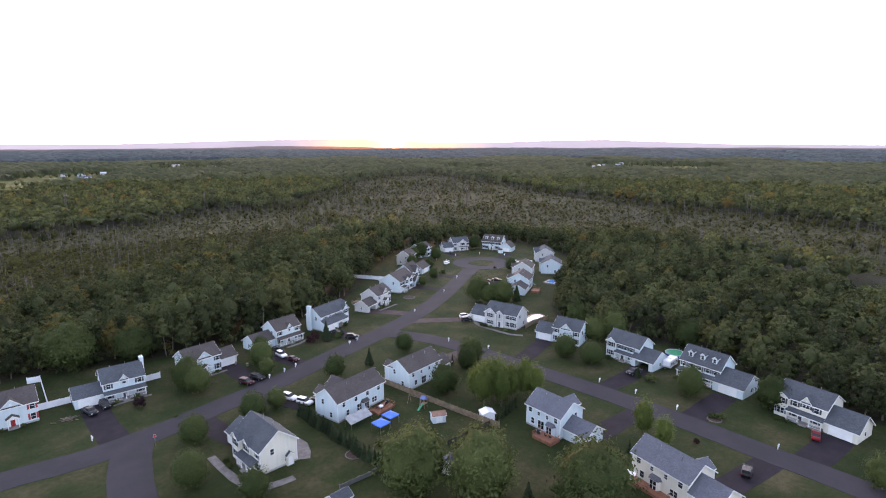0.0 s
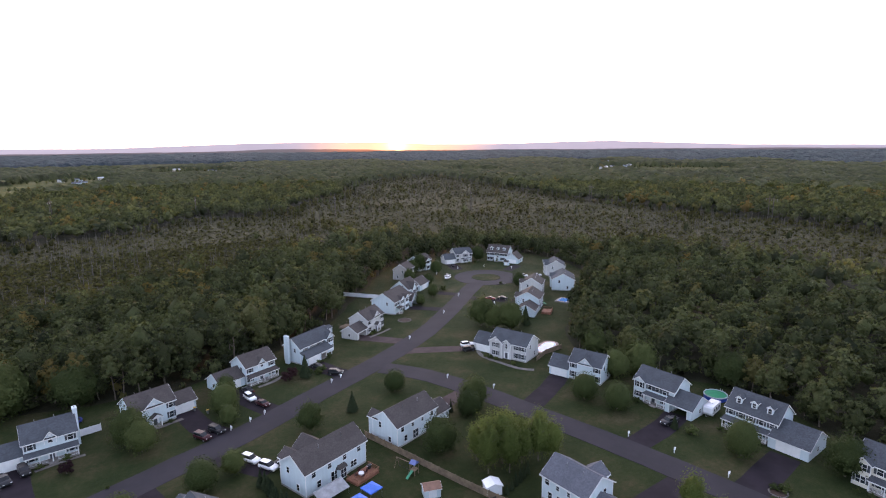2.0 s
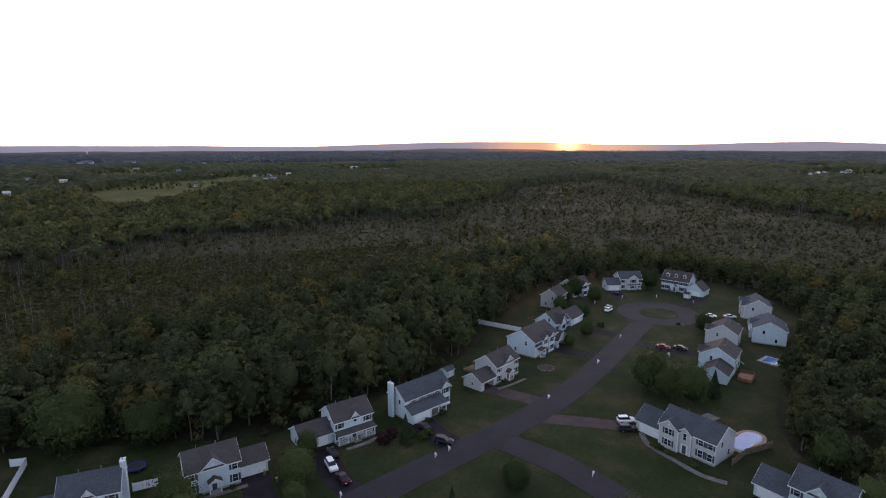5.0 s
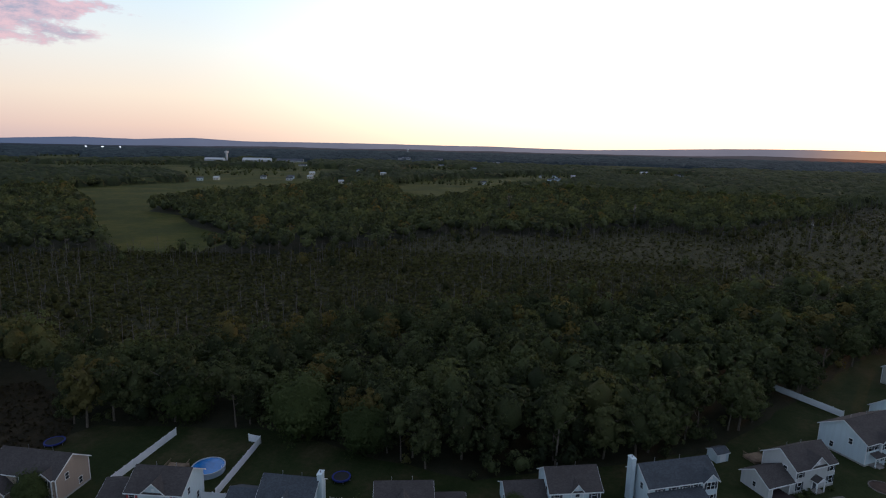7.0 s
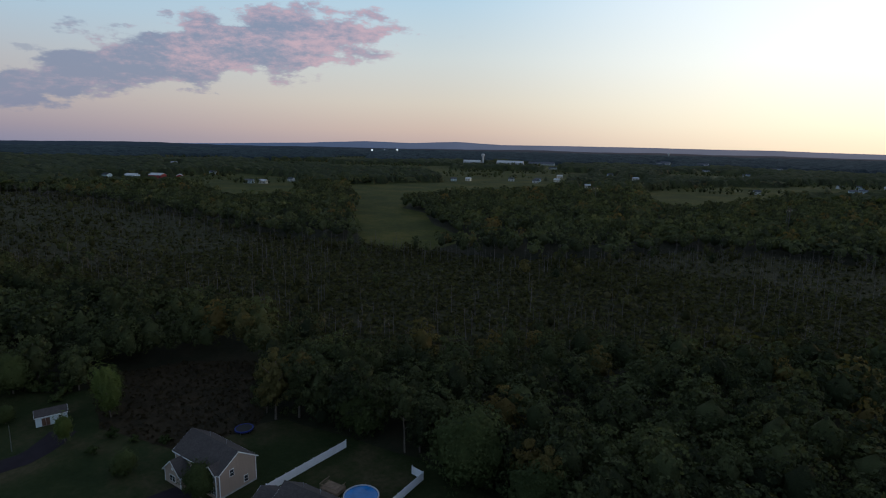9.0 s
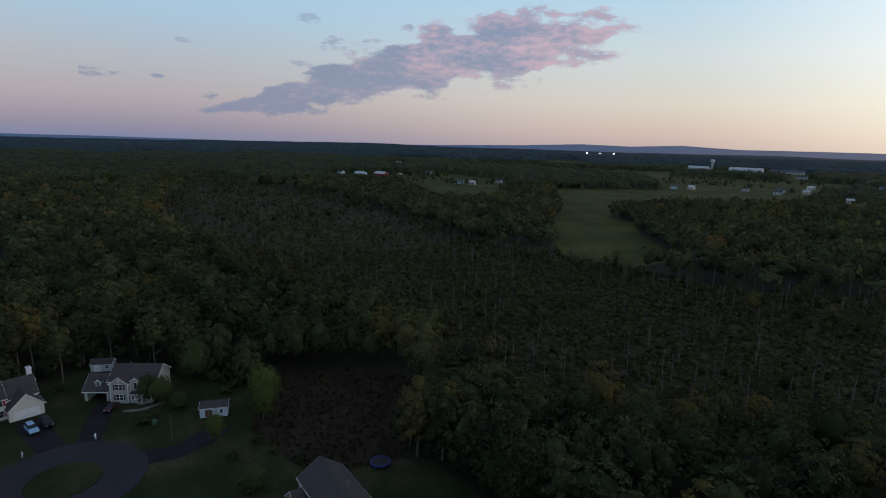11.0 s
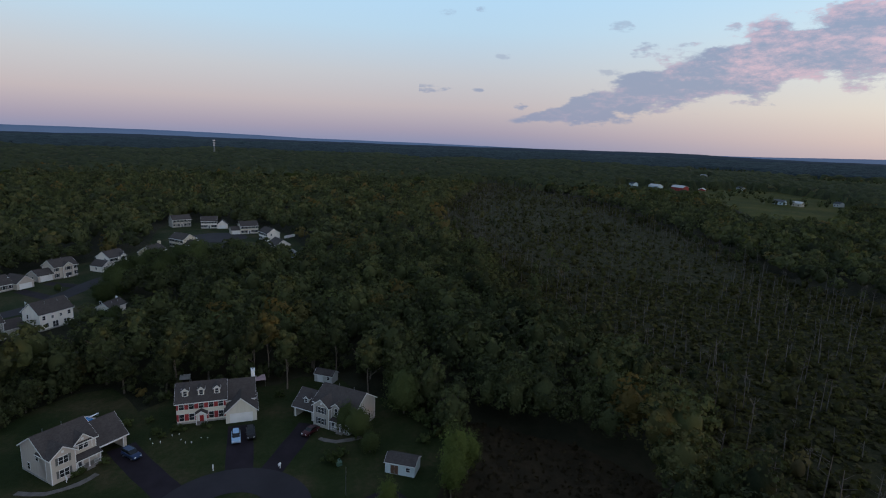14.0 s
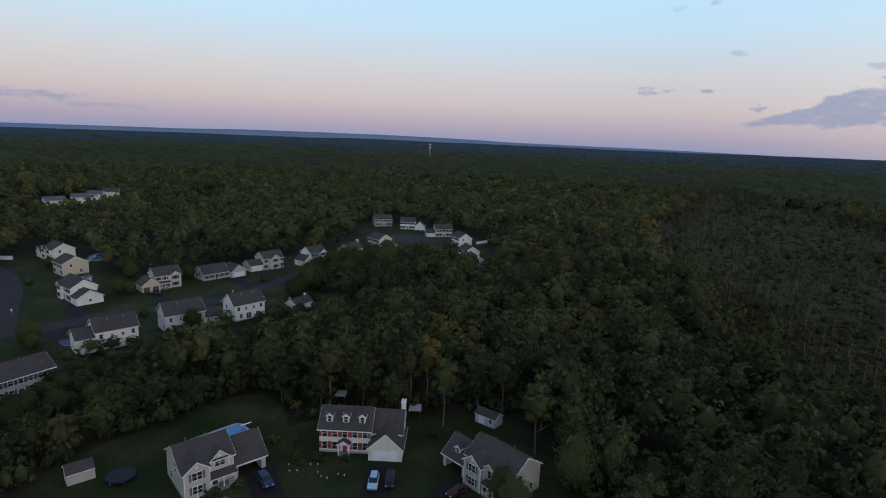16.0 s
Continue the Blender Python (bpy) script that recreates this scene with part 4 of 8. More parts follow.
            part("dormer", Geo().extrude([(xx - 0.7, zb), (xx + 0.7, zb), (xx + 0.7, zb + 1.5), (xx, zb + 2.1), (xx - 0.7, zb + 1.5)], "y", yf + 1.0, yf + gd / 2), wall, ob)
            r, t = gable(xx - 0.7, xx + 0.7, yf + 1.0, yf + gd / 2, zb + 1.5, zb + 2.1, "y", 0.18, 0.1)
            part("dormer_roof", r, roof, ob)
            part("dormer_trim", t, TRIM, ob)
            window(ob, xx, yf + 1.0, zb + 0.5, 0, 0.75, 0.95)
        window(ob, x1 if s == "R" else x0, yf + gd * 0.5, 1.1, 90 if s == "R" else -90, 0.7, 1.0)
    if back_bay is not None:
        part("garden_door_bay", Geo().extrude([(back_bay - 1.3, hd - 0.1), (back_bay - 0.9, hd + 0.8), (back_bay + 0.9, hd + 0.8), (back_bay + 1.3, hd - 0.1)], "z", 0.2, 2.6), wall, ob)
        part("bay_roof", Geo().add([(back_bay - 1.6, hd, 2.6), (back_bay - 1.1, hd + 1.05, 2.6), (back_bay + 1.1, hd + 1.05, 2.6), (back_bay + 1.6, hd, 2.6), (back_bay - 1.0, hd, 3.3), (back_bay + 1.0, hd, 3.3)],
                                   [(0, 1, 4), (1, 2, 5, 4), (2, 3, 5), (0, 3, 2, 1), (0, 4, 5, 3)]), roof, ob)
        window(ob, back_bay, hd + 0.8, 0.45, 180, 1.5, 1.95)
    if wing:
        x0, x1 = (hw, hw + wing["w"]) if wing["side"] == "R" else (-hw - wing["w"], -hw)
        y0, y1 = -hd + wing["y"], -hd + wing["y"] + wing["d"]
        part("wing_wall", Geo().extrude([(y0, 0), (y1, 0), (y1, wing["ze"]), ((y0 + y1) / 2, wing["zr"]), (y0, wing["ze"])], "x", x0, x1), wall, ob)
        r, t = gable(x0 + (0.4 if wing["side"] == "R" else 0), x1 - (0.4 if wing["side"] == "L" else 0), y0, y1, wing["ze"], wing["zr"])
        part("wing_roof", r, roof, ob)
        part("wing_trim", t, TRIM, ob)
        window(ob, x1 if wing["side"] == "R" else x0, (y0 + y1) / 2, wing["ze"] - 1.6, 90 if wing["side"] == "R" else -90, 0.8, 1.2)
    if lean:
        x0, x1, dep, closed = lean
        y0 = -hd - dep
        part("lean_to_roof", Geo().slab([(x0 - 0.35, y0 - 0.35, 2.75), (x1 + 0.35, y0 - 0.35, 2.75), (x1 + 0.35, -hd, 4.3), (x0 - 0.35, -hd, 4.3)], 0.18), roof, ob)
        part("lean_to_wall", Geo().extrude([(y0, 0), (-hd, 0), (-hd, 4.1), (y0, 2.65)], "x", x0, x0 + closed), wall, ob)
        part("lean_to_trim", Geo().box(x0 - 0.37, x1 + 0.37, y0 - 0.40, y0 - 0.35, 2.5, 2.74), TRIM, ob)
        part("porch_floor", Geo().box(x0 + closed, x1, y0, -hd, 0, 0.35), STONE, ob)
        n = max(2, round((x1 - x0 - closed) / 2.2))
        for i in range(n):
            x = x1 - 0.1 - i * (x1 - x0 - closed) / n
            part("porch_post", Geo().box(x - 0.09, x + 0.09, y0 + 0.02, y0 + 0.2, 0.35, 2.6), TRIM, ob)
        garage_door(ob, x0 + closed / 2, y0, min(4.9, closed - 1.0))
    if chimney:
        x = hw + 0.45 if chimney[0] == "R" else -hw - 0.45
        yy = chimney[1] if len(chimney) > 1 else 0.0
        off = chimney[2] if len(chimney) > 2 else 0.0
        x += off
        part("chimney", Geo().box(x - 0.45, x + 0.45, yy - 0.8, yy + 0.8, 0, zr + 0.9).box(x - 0.52, x + 0.52, yy - 0.87, yy + 0.87, zr + 0.9, zr + 1.1), chimney[3] if len(chimney) > 3 else wall, ob)
        part("chimney_flue", Geo().tube((x, yy, zr + 1.1), (x, yy, zr + 1.5), 0.15, 0.15, 8), METAL, ob)
    return ob


WH = "white two-storey house with grey shingle roof"
house("white two-storey house with full front porch and outside chimney", 12.5, 174.6, 4, 10.2, 8.4, porch_at=(-5.0, 5.0, 1.7), bays=[dict(x=0, w=2.4, proj=0.08, zb=4.0, rows=(4.35,), win=(0.8, 1.2), shutter=None, top=7.0)],
      garage=dict(side="L", w=6.8, d=7.5, y=0.2), chimney=("R", 0.3))
house("white two-storey house with dark shutters and a pediment over the entry", 33.6, 177.6, 14, 10.4, 8.2, roof=ROOF2, portico=True, bays=[dict(x=0, w=4.6, proj=0.08, zb=5.3, rows=(), top=7.6)], garage=dict(side="R", w=6.2, d=6.8, y=1.6))
house("white two-storey house with porch and a side garage wing", 64.4, 189.6, 17, 10.0, 8.0, roof=ROOF2, porch_at=(-4.9, 4.9, 1.8), bays=[dict(x=0.3, w=2.4, proj=0.08, zb=4.0, rows=(4.35,), win=(0.8, 1.2), shutter=None, top=7.0)],
      garage=dict(side="L", w=8.0, d=7.2, y=1.0, zr=5.2))
house("white two-storey house with garage under a long front roof", 85.2, 196.6, 24, 15.4, 7.4, bays=[dict(x=5.9, w=3.2, proj=0.5, rows=(0.95, 3.7), win=(1.7, 1.45), top=7.0)], front=[-5.2, -2.2, 0.4, 2.8], door=1.6, low_front=False,
      lean=(-7.7, 4.0, 3.0, 6.4), chimney=("L", 1.0, -0.7))
house("grey-beige two-storey house with pediment and low garage wing", 113.8, 209.3, 30, 11.2, 8.2, wall=PALE, roof=ROOF2, bays=[dict(x=0.4, w=4.8, proj=0.1, zb=5.3, rows=(), top=7.6)], garage=dict(side="L", w=7.0, d=6.8, y=0.3, open=4.6), portico=True)
house("white house with big side gable and twin front gables", 134.8, 226.6, 32, 15.0, 11.0, zr=8.8, roof=ROOF2, bays=[dict(x=-1.5, w=3.4, proj=0.6), dict(x=2.3, w=3.4, proj=0.9)], garage=dict(side="R", w=6.0, d=7.5, y=-1.2, axis="y", ze=2.9, zr=5.6, lap=1.6, open=4.4),
      porch_at=(-6.0, -2.8, 1.4), low_front=False)
house("white low house with a long garage wing", 153.0, 245.4, 32, 10.5, 9.0, ze=3.4, zr=7.0, roof=ROOF2, bays=[dict(x=-1.0, w=4.0, proj=1.0, rows=(1.0,), top=6.2)], garage=dict(side="R", w=10.0, d=7.5, y=-1.0, zr=5.6), back=False)
house("grey two-storey house half hidden behind a tree", 168.5, 272.0, 38, 10.0, 8.0, wall=GREY, roof=ROOF2, back=False)
house("white two-storey house by the turning circle", 187.0, 285.0, 20, 11.0, 8.2, roof=ROOF2, bays=[dict(x=1.0, w=3.6, proj=1.2)], back=False)
house("pale grey house with gabled front and garage on the turning circle", 218.4, 287.4, -14, 10.6, 8.4, wall=PALE, bays=[dict(x=0.8, w=5.2, proj=0.6)], garage=dict(side="L", w=7.0, d=7.0, y=-0.8, zr=5.6), porch_at=(-1.6, 4.0, 1.6), back=False)
house("white house with three dormers on the turning circle", 239.2, 276.0, -62, 13.0, 8.6, zr=9.3, roof=ROOF2, dormers=(-4.0, 0.0, 4.0), portico=True, garage=dict(side="R", w=7.4, d=8.5, y=-2.0, axis="y", zr=6.2), back=False)
house("pale house with side wall towards the woods", 220.8, 207.6, -135, 12.6, 10.6, wall=WHITE, roof=ROOF, bays=[dict(x=-1.5, w=3.8, proj=0.8)], garage=dict(side="L", w=6.5, d=8.0, y=-0.6, zr=5.8))
house("pale grey house with stepped gables at the wood", 240.0, 231.0, -132, 12.0, 9.6, wall=PALE, roof=ROOF, bays=[dict(x=-2.5, w=4.0, proj=1.2), dict(x=3.0, w=3.6, proj=0.8)])
house("grey two-storey house with a steep gable", 202.6, 209.6, -143, 10.5, 9.4, wall=PALE, roof=ROOF2, bays=[dict(x=2.0, w=3.6, proj=1.0)], back=True)
house("white house with a lower rear wing", 184.2, 192.6, -145, 10.5, 9.8, roof=ROOF2, garage=dict(side="R", w=8.4, d=7.4, y=2.2), bays=[dict(x=1.5, w=3.6, proj=0.8)])
house("pale grey house with twin front gables and round-topped window", 141.5, 155.7, -71, 13.4, 8.8, wall=PALE, roof=ROOF, bays=[dict(x=-3.9, w=4.8, proj=1.2), dict(x=-0.2, w=3.0, proj=0.5, rows=(3.6,), win=(0.75, 1.6), shutter=None)], door=-0.2,
      garage=dict(side="L", w=7.0, d=7.6, y=0.8, zr=5.8))
house("white house with low garage and pediment", 147.4, 128.2, -72, 9.8, 8.0, bays=[dict(x=0.0, w=4.2, proj=0.1, zb=5.3, rows=(), top=7.5)], garage=dict(side="L", w=6.4, d=7.0, y=-0.4, zr=5.6))
house("white two-storey house with open garage and travel trailer beside it", 151.7, 106.6, -87, 11.8, 8.0, bays=[dict(x=-4.0, w=3.4, proj=0.6)], front=[-1.2, 1.0, 3.2], garage=dict(side="R", w=7.4, d=8.4, y=-1.6, lap=1.6, zr=5.6, open=4.8), porch_at=(-2.2, 4.0, 1.5))
house("white house with three dormers, long porch and wide garage", 156.2, 82.7, -88, 12.0, 8.6, zr=9.0, roof=ROOF, dormers=(-3.6, 0.0, 3.6), porch_at=(-6.0, 4.5, 1.8), garage=dict(side="R", w=8.6, d=10.0, y=-2.0, zr=5.9, lap=1.0))
house("pale house with gabled front, porch and garage wing", 154.6, 54.4, -92, 11.6, 9.0, wall=IVORY, roof=ROOF, bays=[dict(x=-4.3, w=3.0, proj=0.8), dict(x=1.2, w=2.6, proj=0.1, zb=3.6, rows=(4.1,), win=(1.6, 1.2), top=7.2)], front=[-1.4, 3.6], porch_at=(-2.6, 5.6, 1.7), garage=dict(side="R", w=7.2, d=8.2, y=-0.8, zr=6.0))
house("beige two-storey house with rear deck", 99.4, 58.2, 85, 13.4, 8.2, wall=IVORY, roof=ROOF3, bays=[dict(x=-4.0, w=3.6, proj=1.0)], shutter=GREENSH, back_bay=0.6, garage=dict(side="L", w=6.2, d=7.6, y=0.6, ze=4.0, zr=6.6))
house("white two-storey house with low garage wing and rear deck", 98.0, 89.6, 94, 10.6, 8.6, roof=ROOF3, back_bay=-2.6, bays=[dict(x=-1.0, w=4.2, proj=1.6)], garage=dict(side="L", w=6.6, d=6.6, y=0.8, zr=5.0))
house("large white two-storey house with a dark roof and rear deck", 61.4, 128.6, 197, 16.8, 8.2, roof=ROOF2, back_bay=-1.0, bays=[dict(x=0.5, w=5.4, proj=2.2), dict(x=5.6, w=3.6, proj=1.6)])
house("white two-storey house with rear patio by the wooden fence", 84.8, 133.4, 195, 14.0, 8.4, roof=ROOF2, bays=[dict(x=5.4, w=3.0, proj=1.4)], garage=dict(side="L", w=5.4, d=6.5, y=1.6, zr=4.8))
corner = house("cream corner house with bay windows and wrap-round walk", 34.8, 117.9, -81, 12.2, 8.8, zr=8.9, wall=IVORY, roof=ROOF, bays=[dict(x=-3.6, w=3.4, proj=0.9), dict(x=0.6, w=3.0, proj=0.4, zb=3.4, rows=(3.8,))], porch_at=(-1.6, 5.3, 1.8), garage=dict(side="L", w=6.4, d=7.0, y=1.0, zr=5.2))
part("side_entry", Geo().extrude([(1.5, 0), (3.1, 0), (3.1, 2.5), (2.3, 3.3), (1.5, 2.5)], "x", 6.0, 6.9), IVORY, corner)
r, t = gable(6.5, 6.95, 1.5, 3.1, 2.5, 3.3, "x", 0.2, 0.1)
part("side_entry_roof", r, ROOF, corner)
part("side_entry_trim", t, TRIM, corner)
part("side_door", Geo().box(6.9, 6.95, 1.85, 2.75, 0.15, 2.15), TRIM, corner, "white side door")
house("peach-sided house with grey roof beside a tall tree", -41.0, 171.8, 2, 15.0, 8.4, wall=TAN, roof=ROOF2, portico=True, door=2.2, bays=[dict(x=-4.4, w=5.6, proj=2.6, ze=2.9, top=5.4, rows=(0.9,), win=(1.7, 1.2), shutter=None), dict(x=5.4, w=3.2, proj=0.5)])
house("white house with red shutters and white-fenced back yard", -12.6, 172.2, 7, 10.6, 8.4, roof=ROOF2, shutter=RED, portico=True, door_mat=DOORR, bays=[dict(x=0, w=4.4, proj=0.1, zb=5.3, rows=(), top=7.5)], garage=dict(side="L", w=6.4, d=7.0, y=1.0))
house("beige house with gabled front, porch and open garage", -94.4, 90.3, 149, 9.6, 9.0, wall=CLAY, roof=ROOF2, shutter=GREENSH, bays=[dict(x=-2.5, w=4.6, proj=1.8), dict(x=2.2, w=3.6, proj=0.1, zb=3.6, rows=(4.0,), win=(1.8, 1.3), top=7.2, shutter=None)],
      front=[], door=1.2, porch_at=(0.0, 4.7, 1.7), garage=dict(side="R", w=6.4, d=9.0, y=0.0, ze=3.0, zr=6.6, open=4.8))
house("cream house with red shutters, three dormers and a brick-capped chimney", -116.5, 110.8, 107, 10.8, 8.8, wing=dict(side="R", w=6.6, d=7.4, y=1.2, ze=4.6, zr=8.0), wall=IVORY, roof=ROOF2, shutter=RED, zr=8.5, dormers=(-3.5, 0.0, 3.5), portico=True, door_mat=DOORR, garage=dict(side="R", w=7.0, d=9.6, y=-2.4, axis="y", ze=3.0, zr=6.2), chimney=("R", 1.8, 6.0, VINYL))
house("grey-sided house with gabled bay and dormered garage", -114.5, 145.7, 62, 11.6, 8.8, wall=GREY, roof=ROOF2, bays=[dict(x=-2.6, w=4.4, proj=1.6), dict(x=1.0, w=2.8, proj=0.6, rows=(3.6,), win=(0.75, 1.6), shutter=None)], front=[4.2], porch_at=(0.2, 5.4, 1.7),
      garage=dict(side="L", w=6.2, d=7.8, y=-0.2, zr=6.0, open=4.8, dormer=True))
# the farther street
house("white house with gabled front and grey roof among far trees", -213.7, -101.3, 72, 11.0, 10.0, wall=WHITE_WARM_LIT, roof=ROOF2, bays=[dict(x=-2.8, w=3.6, proj=1.2), dict(x=2.2, w=3.4, proj=0.8)], garage=dict(side="L", w=6.5, d=7.5, y=-1.0, axis="y", zr=5.6))
house("tan-sided house showing its side gable", -195.6, -70.9, 72, 10.0, 10.5, wall=BEIGE, roof=ROOF2)
house("white house with brown roofs and a side lean-to", -170.0, -35.0, 70, 13.0, 9.5, wall=WHITE_WARM_LIT, roof=ROOF2, garage=dict(side="R", w=6.0, d=9.0, y=0.0, zr=5.4), bays=[dict(x=-3.0, w=3.4, proj=0.8)])
house("long white house with dark rear windows", -139.6, 17.4, -27, 11.6, 8.6, ze=6.0, zr=9.2, wall=WHITE_WARM_LIT, roof=ROOF2, garage=dict(side="R", w=5.0, d=8.0, y=0.4, ze=4.6, zr=7.0))
house("blue-grey house behind the woodland edge", -160.0, 24.4, -29, 12.5, 8.6, ze=6.0, zr=9.4, wall=PALE, roof=ROOF2, garage=dict(side="L", w=6.5, d=7.0, y=0.6))
house("white house with rear sun room at the wood", -178.2, 35.6, -24, 11.5, 8.6, ze=5.9, zr=9.2, wall=WHITE_WARM_LIT, roof=ROOF2)
house("beige house with gabled front and brown garage doors", -197.4, -19.4, 152, 10.2, 8.6, wall=BEIGE, roof=ROOF2, bays=[dict(x=2.6, w=4.0, proj=0.8)], porch_at=(-3.8, 0.5, 1.6), garage=dict(side="L", w=7.0, d=8.0, y=-3.0, axis="y", zr=5.6, doors=2, mat=DOORT, lap=1.0), back=False)
house("low beige house with wide white garage gable", -217.0, -12.0, 158, 12.0, 9.0, wall=CLAY, roof=ROOF2, ze=2.9, zr=6.0, garage=dict(side="R", w=7.0, d=9.0, y=-2.4, axis="y", zr=5.6), back=False)
house("grey-beige house with pediment and side garage", -245.2, -1.2, 154, 10.4, 8.6, wall=CLAY, roof=ROOF2, bays=[dict(x=0.6, w=4.6, proj=0.8)], garage=dict(side="L", w=6.8, d=7.6, y=0.4), back=False)
house("white house with shadowed open garage", -266.8, 10.6, 160, 9.8, 8.4, wall=WHITE_WARM_LIT, roof=ROOF2, bays=[dict(x=2.6, w=3.6, proj=0.6)], garage=dict(side="L", w=6.6, d=7.6, y=-2.6, axis="y", zr=5.2, open=4.6), porch_at=(-2.0, 4.6, 1.6), back=False)
house("beige low house beyond the trees", -292.0, 19.0, 172, 12.0, 8.6, wall=BEIGE, roof=ROOF2, ze=3.4, zr=6.4, chimney=("R", 0.0), back=False)
house("tan house with twin side gables", -320.0, 24.0, 60, 12.0, 9.0, wall=CREAM, roof=ROOF2, garage=dict(side="R", w=6.5, d=8.0, y=0.6, zr=5.4), back=False)
house("dark grey house at the far turning circle", -394.0, -8.0, 130, 12.5, 8.6, wall=GREY, roof=ROOF2, back=False)
house("white house at the far turning circle", -392.0, 13.6, 108, 10.6, 8.6, wall=WHITE_WARM_LIT, roof=ROOF2, garage=dict(side="R", w=7.0, d=8.0, y=-1.4, axis="y", zr=6.0), back=False)
house("beige house at the far turning circle", -375.0, 46.0, 120, 11.5, 8.4, wall=CREAM, roof=ROOF2, garage=dict(side="L", w=6.0, d=7.0, y=0.4), back=False)
house("white house with stepped roofs at the far circle", -350.0, 67.0, 40, 12.0, 8.6, wall=WHITE_WARM_LIT, roof=ROOF2, back=True)
house("white narrow house beside the far woods", -312.0, 82.5, 36, 11.5, 8.4, wall=WHITE_WARM_LIT, roof=ROOF2, back=True)
house("blue-grey house at the edge of the far woods", -290.0, 91.5, 34, 11.5, 8.4, wall=BLUE, roof=ROOF2, back=True)
house("house roof half hidden by the near trees", -105.3, 23.4, 168, 15.0, 8.6, wall=GREY, roof=ROOF2, back=False)
house("small low house glimpsed through trees", -194.0, 48.5, -12, 8.0, 5.5, wall=WHITE_WARM_LIT, roof=ROOF2, ze=2.8, zr=4.6, back=False)
house("white house far off in the woods", -338.0, -268.0, -24, 14.0, 9.0, wall=WHITE_WARM_LIT, roof=ROOF3, back=True)
house("white house far off beside another", -364.0, -272.0, -40, 13.0, 9.0, wall=WHITE_WARM_LIT, roof=ROOF3, back=True)
house("white gabled house in a far row", -386.0, -281.0, -50, 12.0, 9.0, wall=WHITE_WARM_LIT, roof=ROOF3, back=True)
house("white house at the end of a far row", -408.0, -288.0, -55, 12.0, 9.0, wall=WHITE_WARM_LIT, roof=ROOF2, back=True)
house("brown house alone at the marsh edge", -614.0, 168.0, 50, 16.0, 9.0, wall=TAN, roof=ROOF2, back=True)

# ---- trees ----
ICO_V = np.array([(0, 0, -1), (0.7236, -0.5257, -0.4472), (-0.2764, -0.8506, -0.4472), (-0.8944, 0, -0.4472), (-0.2764, 0.8506, -0.4472), (0.7236, 0.5257, -0.4472),
                  (0.2764, -0.8506, 0.4472), (-0.7236, -0.5257, 0.4472), (-0.7236, 0.5257, 0.4472), (0.2764, 0.8506, 0.4472), (0.8944, 0, 0.4472), (0, 0, 1)])
ICO_F = [(0, 1, 2), (1, 0, 5), (0, 2, 3), (0, 3, 4), (0, 4, 5), (1, 5, 10), (2, 1, 6), (3, 2, 7), (4, 3, 8), (5, 4, 9), (1, 10, 6), (2, 6, 7), (3, 7, 8), (4, 8, 9), (5, 9, 10), (6, 10, 11), (7, 6, 11), (8, 7, 11), (9, 8, 11), (10, 9, 11)]


def ico(level):
    v, f = [tuple(p) for p in ICO_V], list(ICO_F)
    for _ in range(level):
        seen, nf = {}, []

        def half(a, b):
            k = (min(a, b), max(a, b))
            if k not in seen:
                p = np.array(v[a]) + np.array(v[b])
                seen[k] = len(v)
                v.append(tuple(p / np.linalg.norm(p)))
            return seen[k]
        for a, b, c in f:
            ab, bc, ca = half(a, b), half(b, c), half(c, a)
            nf += [(a, ab, ca), (b, bc, ab), (c, ca, bc), (ab, bc, ca)]
        f = nf
    return np.array(v), np.array(f)


def leaf_quads(rng, c, n, size):
    """Small bent leaf clumps at points c, facing roughly along n."""
    k = len(c)
    n = n + rng.normal(0, 0.42, (k, 3))
    n /= np.linalg.norm(n, axis=1)[:, None]
    u = np.cross(n, rng.normal(0, 1, (k, 3)))
    u /= np.linalg.norm(u, axis=1)[:, None] + 1e-9
    v = np.cross(n, u)
    s = size * rng.uniform(0.6, 1.25, (k, 1))
    bend = n * s * 0.25
    q = np.stack([c - u * s - bend * 0.6, c - v * s * 0.75 + bend * rng.uniform(-1, 1, (k, 1)), c + u * s * rng.uniform(0.7, 1.1, (k, 1)) - bend * 0.6, c + v * s * 0.75 + bend * rng.uniform(-1, 1, (k, 1))], 1)
    i = np.arange(k)[:, None] * 4
    return q.reshape(-1, 3), np.concatenate([i + [0, 1, 2], i + [0, 2, 3]])


